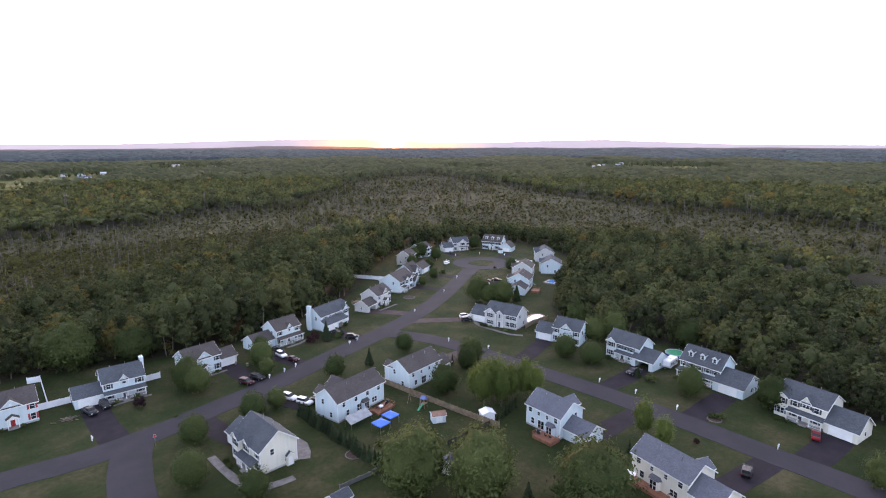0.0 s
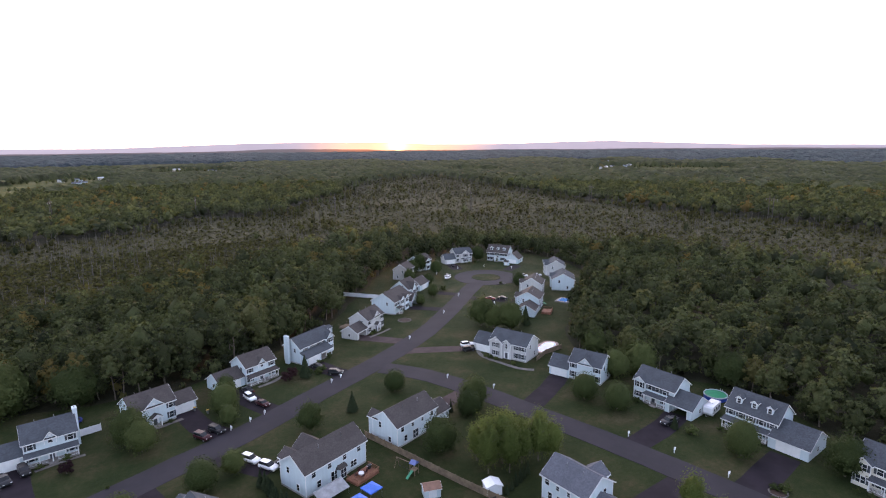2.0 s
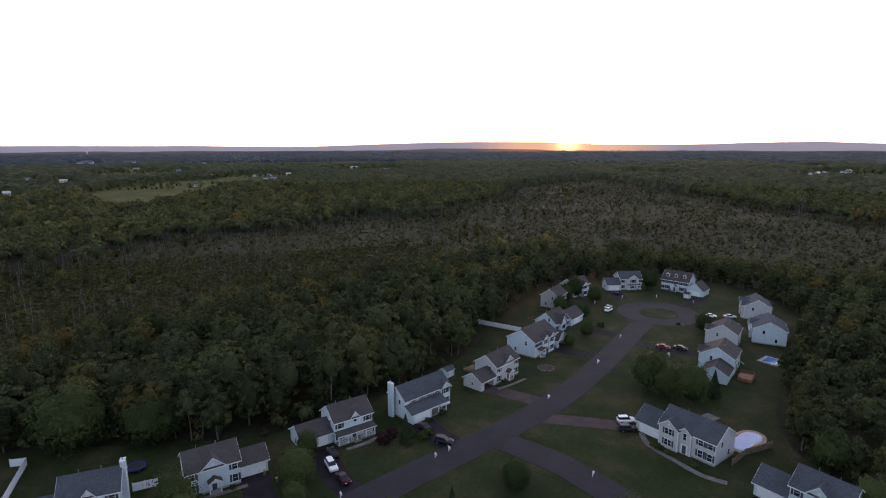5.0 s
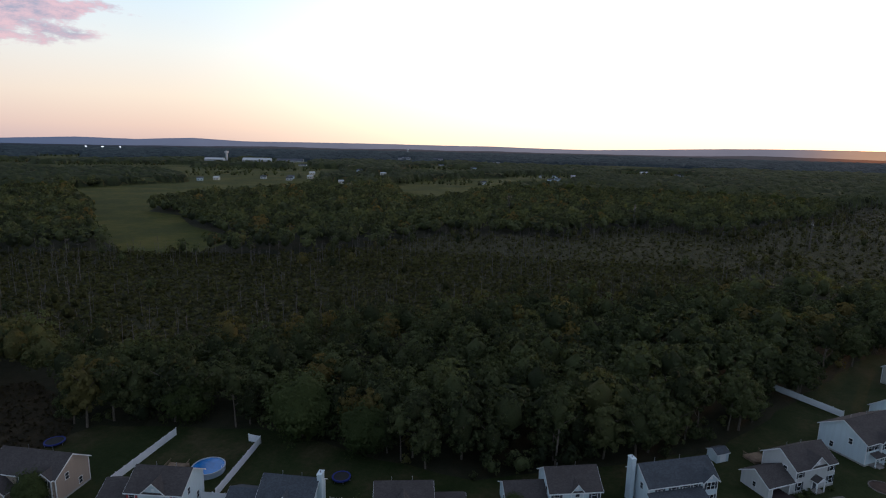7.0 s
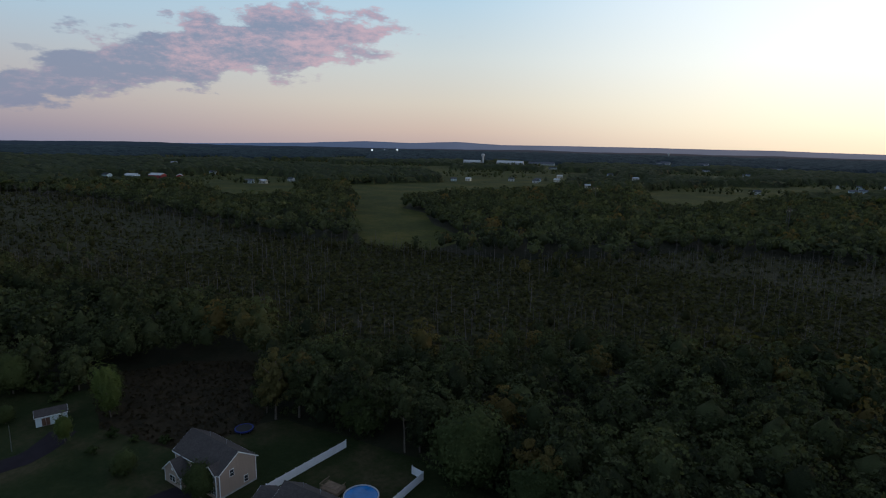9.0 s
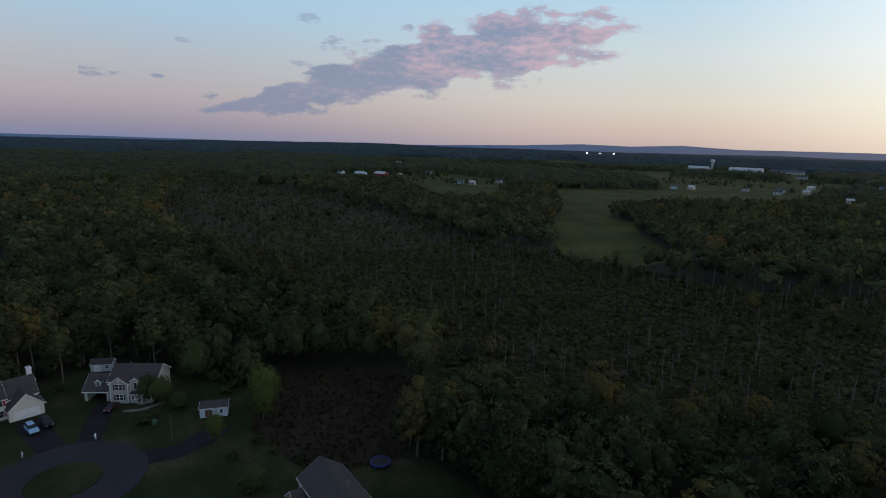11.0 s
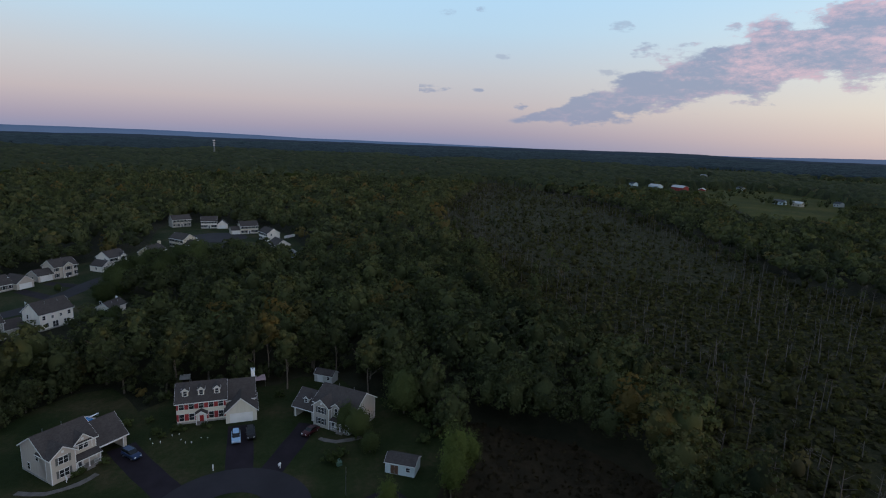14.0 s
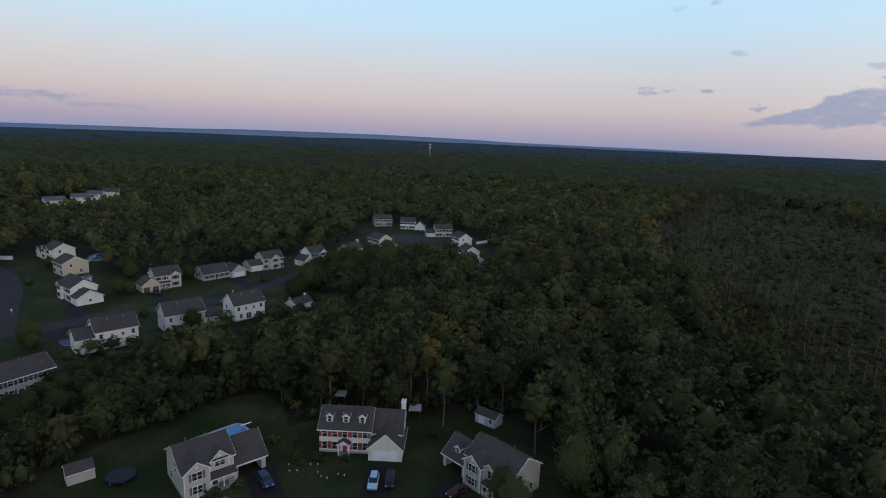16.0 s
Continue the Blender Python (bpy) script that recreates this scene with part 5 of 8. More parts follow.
def crown(seed, R, z0, z1, leaves, size, lobes=12, core=0, up=0.5, low=-0.55, boughs=True):
    """A domed crown: rounded boughs set over a dark inner mass, with leaf clumps on them. Returns vertices and triangles."""
    rng = np.random.RandomState(seed)
    zc = z0 + 0.42 * (z1 - z0)
    rise, fall = z1 - zc, zc - z0
    k = np.arange(lobes)
    w = 1.0 - (1.0 - low) * (k + 0.5) / lobes + rng.uniform(-0.06, 0.06, lobes)
    a = k * 2.39996 + rng.uniform(-0.35, 0.35, lobes)
    flat_ = np.sqrt(np.maximum(0.0, 1 - w * w))
    out = rng.uniform(0.60, 0.84, lobes)
    cen = np.stack([R * flat_ * np.cos(a) * out, R * flat_ * np.sin(a) * out, zc + np.where(w > 0, rise, fall) * w * out], 1)
    rad = R * rng.uniform(0.25, 0.37, lobes) * (1.0 + 0.12 * w) * (12 / lobes) ** 0.25
    cen[:, 2] = np.minimum(cen[:, 2], z1 - rad * 0.75)
    vs, fs, o = [], [], 0
    iv, jf = ico(core)
    big = ICO_V * (R * 0.57, R * 0.57, 1.0)
    big[:, 2] = zc + np.where(ICO_V[:, 2] > 0, rise, fall) * ICO_V[:, 2] * 0.64
    vs.append(big)
    fs.append(np.array(ICO_F))
    o += len(big)
    squash = np.array((1, 1, 0.85))
    for c, r in zip(cen, rad) if boughs else ():
        d = iv * r * (0.78 + rng.uniform(-0.25, 0.12, (len(iv), 1)))
        vs.append(c + d * squash)
        fs.append(jf + o)
        o += len(iv)
    pick = rng.choice(lobes, leaves, p=rad ** 2 / (rad ** 2).sum())
    n = rng.normal(0, 1, (leaves, 3)) + (cen[pick] - (0, 0, zc)) / R * 1.1
    n[:, 2] += up
    n /= np.linalg.norm(n, axis=1)[:, None]
    p = cen[pick] + n * rad[pick][:, None] * rng.uniform(0.86, 1.24, (leaves, 1)) * squash
    deep = (np.linalg.norm((p[:, None] - cen[None]) / squash, axis=2) < rad[None] * 0.8).any(1)
    p, n = p[~deep], n[~deep]
    v, f = leaf_quads(rng, p, n, size)
    vs.append(v)
    fs.append(f + o)
    return np.concatenate(vs), np.concatenate(fs)


def egg_crown(seed, R, z0, z1, leaves, size, rough=0.15, detail=2.0, waist=0.42, inner=0.84):
    """A dense crown of one egg-shaped mass with a leafy, gently billowing surface."""
    rng = np.random.RandomState(seed)
    zc = z0 + waist * (z1 - z0)

    def shell(d, k):
        m = np.array([1 + rough * (noise.noise(Vector(q) * detail + Vector((seed, 0, 0))) + 0.5 * noise.noise(Vector(q) * detail * 2.7 + Vector((0, seed, 0)))) for q in d]) * k
        return np.stack([R * d[:, 0] * m, R * d[:, 1] * m, zc + np.where(d[:, 2] > 0, z1 - zc, zc - z0) * d[:, 2] * m], 1)
    iv, jf = ico(2)
    core = shell(iv, inner)
    d = rng.normal(0, 1, (leaves, 3))
    d /= np.linalg.norm(d, axis=1)[:, None]
    d = d[d[:, 2] > -0.9]
    v, f = leaf_quads(rng, shell(d, rng.uniform(inner - 0.03, 1.07, len(d))), d + (0, 0, 0.35), size)
    return np.concatenate([core, v]), np.concatenate([jf, f + len(core)])


def cone_crown(seed, R, z0, z1, leaves, size):
    """A conifer: drooping boughs on a tapering outline."""
    rng = np.random.RandomState(seed)
    vs, fs, o = [], [], 0
    n = 9
    for k in range(5):
        t0, t1 = k / 5, min(1.0, (k + 1.5) / 5)
        r = R * (1 - t0) * 0.80
        a = np.arange(n) * 2 * math.pi / n + rng.rand()
        rr = r * rng.uniform(0.75, 1.1, n)
        base = np.stack([rr * np.cos(a), rr * np.sin(a), np.full(n, z0 + (z1 - z0) * t0)], 1)
        vs.append(np.concatenate([base, [(0, 0, z0 + (z1 - z0) * t1)]]))
        fs.append(np.array([(i, (i + 1) % n, n) for i in range(n)]) + o)
        o += n + 1
    t = rng.rand(leaves) ** 1.3
    a = rng.uniform(0, 2 * math.pi, leaves)
    r = R * (1 - t) * rng.uniform(0.72, 1.08, leaves)
    p = np.stack([r * np.cos(a), r * np.sin(a), z0 + (z1 - z0) * t], 1)
    nn = np.stack([np.cos(a), np.sin(a), np.full(leaves, 0.5)], 1)
    v, f = leaf_quads(rng, p, nn, size)
    vs.append(v)
    fs.append(f + o)
    return np.concatenate(vs), np.concatenate(fs)


def raw_mesh(name, v, f, mat, tint=None, smooth=False):
    me = bpy.data.meshes.new(name)
    me.vertices.add(len(v))
    me.vertices.foreach_set("co", np.ascontiguousarray(v, np.float32).ravel())
    k = f.shape[1]
    me.loops.add(len(f) * k)
    me.loops.foreach_set("vertex_index", np.ascontiguousarray(f, np.int32).ravel())
    me.polygons.add(len(f))
    me.polygons.foreach_set("loop_start", np.arange(0, len(f) * k, k, dtype=np.int32))
    if smooth:
        me.polygons.foreach_set("use_smooth", [True] * len(f))
    me.update(calc_edges=True)
    if tint is not None:
        me.attributes.new("tint", "FLOAT", "POINT").data.foreach_set("value", np.ascontiguousarray(tint, np.float32))
    me.materials.append(mat)
    return me


def plant(templates, x, y, s, rng, zs=None):
    """Joined copies of the templates at the places given; returns vertices, faces and a tint for each tree."""
    pick = rng.randint(0, len(templates), len(x))
    V, F, T, o = [], [], [], 0
    turn = rng.uniform(0, 2 * math.pi, len(x))
    tint = rng.rand(len(x))
    zs = s * rng.uniform(0.85, 1.15, len(x)) if zs is None else zs
    for k, (tv, tf) in enumerate(templates):
        i = np.where(pick == k)[0]
        if not len(i):
            continue
        c, sn = np.cos(turn[i])[:, None], np.sin(turn[i])[:, None]
        vx = (tv[None, :, 0] * c - tv[None, :, 1] * sn) * s[i][:, None] + x[i][:, None]
        vy = (tv[None, :, 0] * sn + tv[None, :, 1] * c) * s[i][:, None] + y[i][:, None]
        vz = tv[None, :, 2] * zs[i][:, None] + np.zeros_like(vx)
        V.append(np.stack([vx, vy, vz], 2).reshape(-1, 3))
        F.append((tf[None] + (np.arange(len(i)) * len(tv))[:, None, None] + o).reshape(-1, tf.shape[1]))
        T.append(np.repeat(tint[i], len(tv)))
        o += len(i) * len(tv)
    return np.concatenate(V), np.concatenate(F), np.concatenate(T)


def trunk_geo(h, r, seed, limbs=4, top=0.75, lean=0.03):
    rng = random.Random(seed)
    g = Geo()
    p, rr = Vector((0, 0, -0.2)), r
    for k in range(3):
        q = Vector((rng.uniform(-lean, lean) * h, rng.uniform(-lean, lean) * h, h * top * (k + 1) / 3))
        g.tube(p, q, rr, rr * 0.7, 7)
        p, rr = q, rr * 0.7
    for i in range(limbs):
        a = 2 * math.pi * i / limbs + rng.uniform(-0.4, 0.4)
        z = h * rng.uniform(0.32, 0.62)
        l = h * rng.uniform(0.18, 0.3)
        g.tube((0, 0, z), (math.cos(a) * l, math.sin(a) * l, z + l * 0.9), r * 0.42, r * 0.12, 5)
    return g


def tree_kind(label, h, crown_vf, mat, r, seed, limbs=4, top=0.75, category="tree"):
    ob = thing("tree" if category == "tree" else category, label, category, pose(0, 0, -50), "trees" if category == "tree" else "shrubs")
    part("trunk", trunk_geo(h, r, seed, limbs, top), BARK, ob)
    part("crown", raw_mesh("crown", *crown_vf, mat), mat, ob)
    return ob


def place(kind, spots, rng=random.Random(5), first=True):
    """First spot takes the original, the rest are copies. Spots: x, y, scale."""
    for i, (x, y, s) in enumerate(spots):
        m = pose(x, y, 0.05, 0, 0, rng.uniform(0, 360)) @ Matrix.Diagonal((s, s, s * rng.uniform(0.92, 1.1), 1))
        if i == 0 and first:
            kind.matrix_basis = m
        else:
            c = copy_thing(kind, Matrix.Identity(4))
            c.matrix_basis = m


MAPLE = tree_kind("full round-crowned green yard tree", 8.0, egg_crown(11, 3.8, 0.5, 8.8, 2500, 0.19, 0.45, 2.6, 0.42, 0.78), LEAFY, 0.20, 1)
MAPLE2 = tree_kind("broad green shade tree with uneven crown", 9.5, egg_crown(12, 4.9, 0.3, 10.2, 3600, 0.23, 0.42, 2.8, 0.42, 0.82), LEAFY, 0.25, 2, 5)
ROUND = tree_kind("clipped round dark green tree on the lawn", 6.0, egg_crown(13, 2.75, 0.15, 6.1, 2000, 0.14, 0.08, 2.0), LEAFR, 0.15, 3, 3, 0.6)
AIRY = tree_kind("light green birch clump with slim stems", 10.0, egg_crown(14, 2.5, 0.9, 10.8, 2300, 0.17, 0.52, 2.6, 0.48, 0.70), LEAFG, 0.14, 4, 6, 0.85)
OAK = tree_kind("tall woodland tree at the edge of the lawn", 17.0, crown(15, 5.2, 2.2, 17.0, 1050, 0.38, 28, 0, low=-0.8), LEAF, 0.32, 5, 5, 0.8)
OAK2 = tree_kind("tall dark green tree at the edge of the woods", 15.0, crown(16, 4.7, 0.6, 15.0, 950, 0.38, 26, 0, low=-0.85), LEAF, 0.28, 6, 5, 0.8)
SLIM = tree_kind("slim tall tree with a bare pale stem", 17.0, crown(17, 3.4, 7.0, 17.6, 760, 0.32, 16, 0, low=-0.8), LEAF, 0.24, 7, 4, 0.85)
SPRUCE = tree_kind("blue-green spruce tree on the lawn", 6.5, cone_crown(18, 1.9, 0.5, 6.8, 1300, 0.22), LEAFC, 0.14, 8, 0, 0.9)
THUJA = tree_kind("narrow dark evergreen tree on the lawn", 4.5, cone_crown(19, 0.9, 0.1, 4.6, 600, 0.17), LEAFC, 0.08, 9, 0, 0.9)
SHRUB = tree_kind("rounded green garden shrub by a house wall", 1.4, crown(20, 1.15, 0.0, 1.6, 220, 0.15, 8, 0, low=-0.8), LEAFY, 0.06, 10, 2, 0.5, "shrub")
PLUM = tree_kind("dark purple-leaved shrub on the lawn", 3.0, crown(21, 1.9, 0.3, 3.2, 600, 0.18, 12, 0, low=-0.8), LEAFP, 0.09, 11, 3, 0.6, "shrub")

place(ROUND, [(-173, -27, 0.7), (-180, -26, 0.95), (-182, -22, 0.8), (-163, 5, 0.6), (-220, 13, 0.55), (-174, -67, 0.6), (23, 133.5, 1.28), (18.5, 116, 1.34), (38, 137.5, 1.28), (141, 79, 1.4), (137, 110, 1.4), (51, 171, 1.46), (134.6, 119.2, 1.4), (54, 181, 0.98), (94.5, 155, 1.16), (188, 270, 1.22)])
place(MAPLE, [(-118, 160, 1.25), (-106.4, 149.7, 0.8), (30, 161.5, 0.92), (28, 166, 1.09), (66, 148.5, 0.86), (45, 140, 0.69), (153.7, 123.5, 1.15), (151, 62, 1.09), (133, 32, 0.86), (28, 104, 0.8), (152, 186, 1.38), (158, 176, 1.32), (154, 181, 1.15), (205, 222, 0.92), (184, 281, 1.09), (228, 283, 1.03), (-37, 166, 0.86), (-57, 161, 0.63), (-109, 147, 0.75), (-128, -3, 0.92)])
place(MAPLE, [(-197, -86, 0.62), (-210, -56, 0.8), (-206, -48, 0.9), (-209, -18, 0.75), (-213, -13, 0.62), (-126, 1, 0.6), (-199, -40, 0.85), (-159, 30, 0.8), (162.1, 138.5, 1.1), (176, 276, 1.03), (-131, 159, 1.21), (-98.0, 32.0, 0.50), (-101.0, 34.0, 0.54), (-106.0, 34.0, 0.58), (-110.0, 34.0, 0.62), (-97, 39, 0.75), (-102, 43, 0.7), (-92, 42, 0.8), (-108, 47, 0.65), (-186.0, 54.0, 0.62), (-183.0, 50.5, 0.58), (-180.5, 55.5, 0.6), (50, 163, 0.63), (-100, 153, 0.57), (166, 262, 0.8), (171, 252, 0.69), (160, 232, 0.69), (148, 224, 0.57)], first=False)
place(MAPLE2, [(175.5, 100.3, 1.05), (1.6, 202.5, 1.65), (18.8, 199.5, 1.3), (-30.0, 203.5, 1.25), (-269, 44, 1.2), (-247, 33, 1.1), (-259, 34, 1.2), (-233, 48, 1.1), (-275, 50, 1.3), (-240, 30, 1.0), (-219, 40, 1.0), (-226, 33, 1.0), (-252, 44, 1.2), (-262, 55, 1.3), (-284, 66, 1.2), (-205, 40, 0.9), (-276, 30, 0.8), (55, 88, 1.35), (65, 78, 1.38), (78, 61, 1.45), (70, 55, 1.1), (84, 66, 1.1), (107, 134, 0.8), (103, 131, 0.7), (161, 120, 1.0), (87, 121, 0.85)])
place(AIRY, [(90, 107.5, 1.1), (93.2, 111.3, 1.12), (95.2, 108.6, 1.2), (91.2, 112.8, 0.95), (97.1, 108.5, 1.05), (98.6, 106.0, 0.95), (100.9, 108.4, 0.9), (102.4, 104.7, 1.05), (105.0, 103.2, 1.0), (94.0, 105.0, 1.1), (111, 73, 0.94), (110, 67, 0.88), (-89, 171, 1.25), (-84, 170, 1.06), (-79, 158, 0.75), (-92, 174, 1.0), (108, 110, 0.88), (99, 112, 0.94)])
place(SPRUCE, [(77, 179.5, 1.0), (79, 151, 0.85), (140, 95, 0.55), (166, 176, 1.1), (70, 70, 0.9)])
place(THUJA, [(88.4, 99.6, 0.62), (90.2, 100.1, 0.68), (91.9, 100.7, 0.64), (93.6, 101.2, 0.7), (95.3, 101.8, 0.6), (97.0, 102.4, 0.66), (100, 135, 0.8), (102.5, 133, 0.85), (104.5, 131, 0.75), (103, 71, 0.7)])
hedge = [(48.4 + (53.6 - 48.4) * k / 22 + 0.3 * math.sin(k), 132 - 34 * k / 22, 0.74 + 0.06 * math.sin(k * 2.1)) for k in range(23)]
for x, y, s in hedge:
    c = copy_thing(THUJA, Matrix.Identity(4))
    c.matrix_basis = pose(x, y, 0, 0, 0, x * 70) @ Matrix.Diagonal((s * 1.5, s * 1.5, s * 1.12, 1))
place(PLUM, [(15.2, 161.5, 0.85), (71.5, 180.5, 1.0), (74, 182.5, 0.9), (119, 64, 0.4)])
rs = random.Random(9)
shrubs = []
for hx, hy, a, wd, yo in ((12.5, 174.6, 4, 10, -6.6), (33.6, 177.6, 14, 10, -5.0), (85.2, 196.2, 25, 8, -7.5), (113.8, 209.3, 30, 10, -5.2), (140.3, 155.2, -71, 13, -6.2), (153.2, 54, -90, 9, -6.6), (155.3, 82.6, -88, 10, -6.6), (34.2, 116.6, -80, 10, -6.6), (-97.2, 92, 145, 8, -7.0),
                            (-115.4, 110.2, 108, 10, -6.5), (-115.6, 147.2, 58, 9, -6.6), (-12.6, 172.2, 7, 9, -5.4), (136.3, 230.4, 32, 12, -7.6), (150.8, 106.4, -87, 6, -6.2), (242.2, 273.6, -62, 10, -6), (221.5, 285, -14, 8, -6.4)):
    for k in range(int(wd / 2.0)):
        lx, ly = -wd / 2 + k * 2.0 + rs.uniform(-0.5, 0.5), yo + rs.uniform(-0.5, 0.3)
        if abs(lx) > 1.4:
            c, s = math.cos(radians(a)), math.sin(radians(a))
            shrubs.append((hx + lx * c - ly * s, hy + lx * s + ly * c, rs.uniform(0.5, 0.95)))
shrubs += [(83, 181, 1.3), (81.5, 180, 1.1), (79.5, 182, 0.9), (58, 107, 1.0), (135, 67, 1.1), (134, 68.5, 0.9), (-112, 100, 0.9), (-110, 96, 1.1), (-108, 108, 1.2), (-106.5, 104, 1.0), (-95, 146.5, 0.8), (-126, 127, 1.2), (-57, 160, 1.6), (-124, 99, 1.1), (170, 238, 1.5), (201, 231, 0.8), (-105, 106, 0.8),
           (61, 103, 0.8), (63, 101, 0.7), (22, 150, 0.4), (141, 91, 1.4), (-70, 160, 1.1), (-74, 166, 1.3), (-68, 168, 1.0), (-62, 172, 1.2)]
shrubs += [(-96, 144.8, 1.6), (-98, 147, 1.3), (-114.6, 163.8, 1.7), (-112, 166, 1.9), (-109.6, 171, 2.2), (-107, 168, 1.5), (-117, 168, 2.0), (-104, 165, 1.4), (-121, 164, 1.6)]
place(SHRUB, shrubs)

# woods: trees along the lawns one by one, the rest joined
rng = np.random.RandomState(77)


def forest_at(x, y):
    open_ = np.zeros(x.shape, bool)
    for p in [NEAR, SECOND, THIRD, BROWN, SWAMP, HAY, [(-230, 350), (-138, 350), (-138, 395), (-230, 400)], [(-425, -300), (-350, -290), (-318, -278), (-292, -228), (-325, -212), (-400, -246)]] + FARMS:
        open_ |= inside(p, x, y)
    for p in FARMS:
        for k in (0.88, 0.94):
            open_ |= inside([(40 + (px - 40) * k, 120 + (py - 120) * k) for px, py in p], x, y)
    for b in FAR_BUILDINGS:
        dx, dy = 20 - b[1], 110 - b[2]
        L = math.hypot(dx, dy)
        t = np.clip(((x - b[1]) * dx + (y - b[2]) * dy) / L, -15, 55 + L * 0.09)
        open_ |= np.hypot(x - b[1] - t * dx / L, y - b[2] - t * dy / L) < b[4] * 0.6 + 12
    return ~open_


def seen_from_path(x, y, lo=4, hi=246):
    a = (np.degrees(np.arctan2(y - 110, x - 20)) + 90) % 360 - 90
    return (a > lo) & (a < hi)


def near_edge(x, y, poly_list, d):
    e = np.full(x.shape, 1e9)
    for poly in poly_list:
        for (x0, y0), (x1, y1) in zip(poly, poly[1:] + poly[:1]):
            dx, dy = x1 - x0, y1 - y0
            t = np.clip(((x - x0) * dx + (y - y0) * dy) / (dx * dx + dy * dy), 0, 1)
            e = np.minimum(e, np.hypot(x - x0 - t * dx, y - y0 - t * dy))
    return e < d


def scatter(x0, x1, y0, y1, step):
    gx, gy = np.meshgrid(np.arange(x0, x1, step), np.arange(y0, y1, step))
    x = gx.ravel() + rng.uniform(-0.5, 0.5, gx.size) * step
    y = gy.ravel() + rng.uniform(-0.5, 0.5, gx.size) * step
    return x, y


x, y = scatter(-460, 460, -340, 520, 6.9)
d = np.hypot(x - 20, y - 110)
home = np.maximum(np.abs(x - 215) - 100, np.abs(y - 245) - 110) < 0
ok = forest_at(x, y) & ((d < 270) | home | ((x < -80) & (y < 215) & (y > -40) & (d < 330))) & seen_from_path(x, y, -40, 262)
x, y = x[ok], y[ok]
edge = near_edge(x, y, [NEAR, SECOND], 7.0)
ex, ey = x[edge], y[edge]
order = np.argsort(np.hypot(ex - 20, ey - 130))[:290]
kinds = [OAK, OAK2, SLIM]
spots = [[], [], []]
for i in order:
    k = int(rng.choice(3, p=[0.42, 0.40, 0.18] if ey[i] > 78 else [0.1, 0.9, 0.0]))
    small = 0.78 if ex[i] > 150 else (0.66 if ey[i] < 78 else 1.0)
    spots[k].append((ex[i], ey[i], rng.uniform(0.75, 1.12) * small))
spots[2] += [(91.3, 219.2, 1.15), (93.5, 221.5, 1.0), (62.0, 203.0, 1.1), (-126.0, 150.5, 1.0), (-134.0, 118.0, 1.05), (-131.0, 128.0, 0.95), (30.0, 199.0, 1.0)]
for k in range(3):
    place(kinds[k], spots[k], random.Random(40 + k))
keep = np.ones(len(x), bool)
keep[np.where(edge)[0][order]] = False
x, y = x[keep], y[keep]
tall = np.where(x > 150, 0.80, 1.0) * np.where((x < -70) & (y < 60), 0.80, 1.0) * np.where(near_edge(x, y, [THIRD], 34) & (x < -85), np.where(x < -205, 0.85, 0.42), 1.0)
wood = [crown(100 + k, 4.2, 2.6, 14.6, 200, 0.60, 13, 0, 0.5, -0.4, False) for k in range(10)]
fine = [crown(140 + k, 4.6, 2.6, 15.8, 560, 0.40, 20, 0, 0.5, -0.6, False) for k in range(6)]
s = rng.uniform(0.70, 1.38, len(x))
zs = 0.98 * s ** 0.55 * rng.uniform(0.76, 1.16, len(x)) * tall
s = s * tall ** 0.6
close = (np.hypot(x + 60, y - 190) < 65) | (np.hypot(x - 10, y - 215) < 65)
V, F, T = plant(wood, x[~close], y[~close], s[~close], rng, zs[~close])
V2, F2, T2 = plant(fine, x[close], y[close], s[close], rng, zs[close])
V, F, T = np.concatenate([V, V2]), np.concatenate([F, F2 + len(V)]), np.concatenate([T, T2])
solo("woodland", raw_mesh("woodland", V, F, LEAF, T), LEAF, "dense mixed green woodland round the houses", "woodland", kind="stuff")
# dense low wood behind the second street
low_wood = [crown(170 + k, 2.9, -0.3, 7.6, 150, 0.44, 11, 0, 0.5, -0.75, False) for k in range(6)]
x, y = scatter(-142, -56, 14, 76, 4.1)
ok = forest_at(x, y) & (np.hypot(x + 105, y - 23) > 9.5)
x, y = x[ok], y[ok]
s = rng.uniform(0.6, 1.15, len(x)) * np.where(near_edge(x, y, [SECOND], 7.0), 0.72, 1.0) * np.where(near_edge(x, y, [THIRD], 9.0), 0.38, np.where(near_edge(x, y, [THIRD], 20.0), 0.62, 1.0))
V, F, T = plant(low_wood, x, y, s, rng, s * rng.uniform(0.85, 1.1, len(x)))
solo("thicket", raw_mesh("thicket", V, F, LEAF, T), LEAF, "dense low green thicket between two streets", "thicket", kind="stuff")
# young growth in front of the woods
x, y = scatter(-150, 280, 20, 320, 5.0)
ok = near_edge(x, y, [NEAR, SECOND], 9.0) & forest_at(x, y) & (rng.rand(len(x)) < 0.75)
x, y = x[ok], y[ok]
V, F, T = plant([crown(130 + k, 2.0, 0.0, 4.2, 90, 0.36, 6, 0, 0.3, -0.5, False) for k in range(3)], x, y, rng.uniform(0.5, 1.5, len(x)), rng)
solo("undergrowth", raw_mesh("undergrowth", V, F, LEAF, T), LEAF, "low green undergrowth along the woodland edge", "undergrowth", kind="stuff")

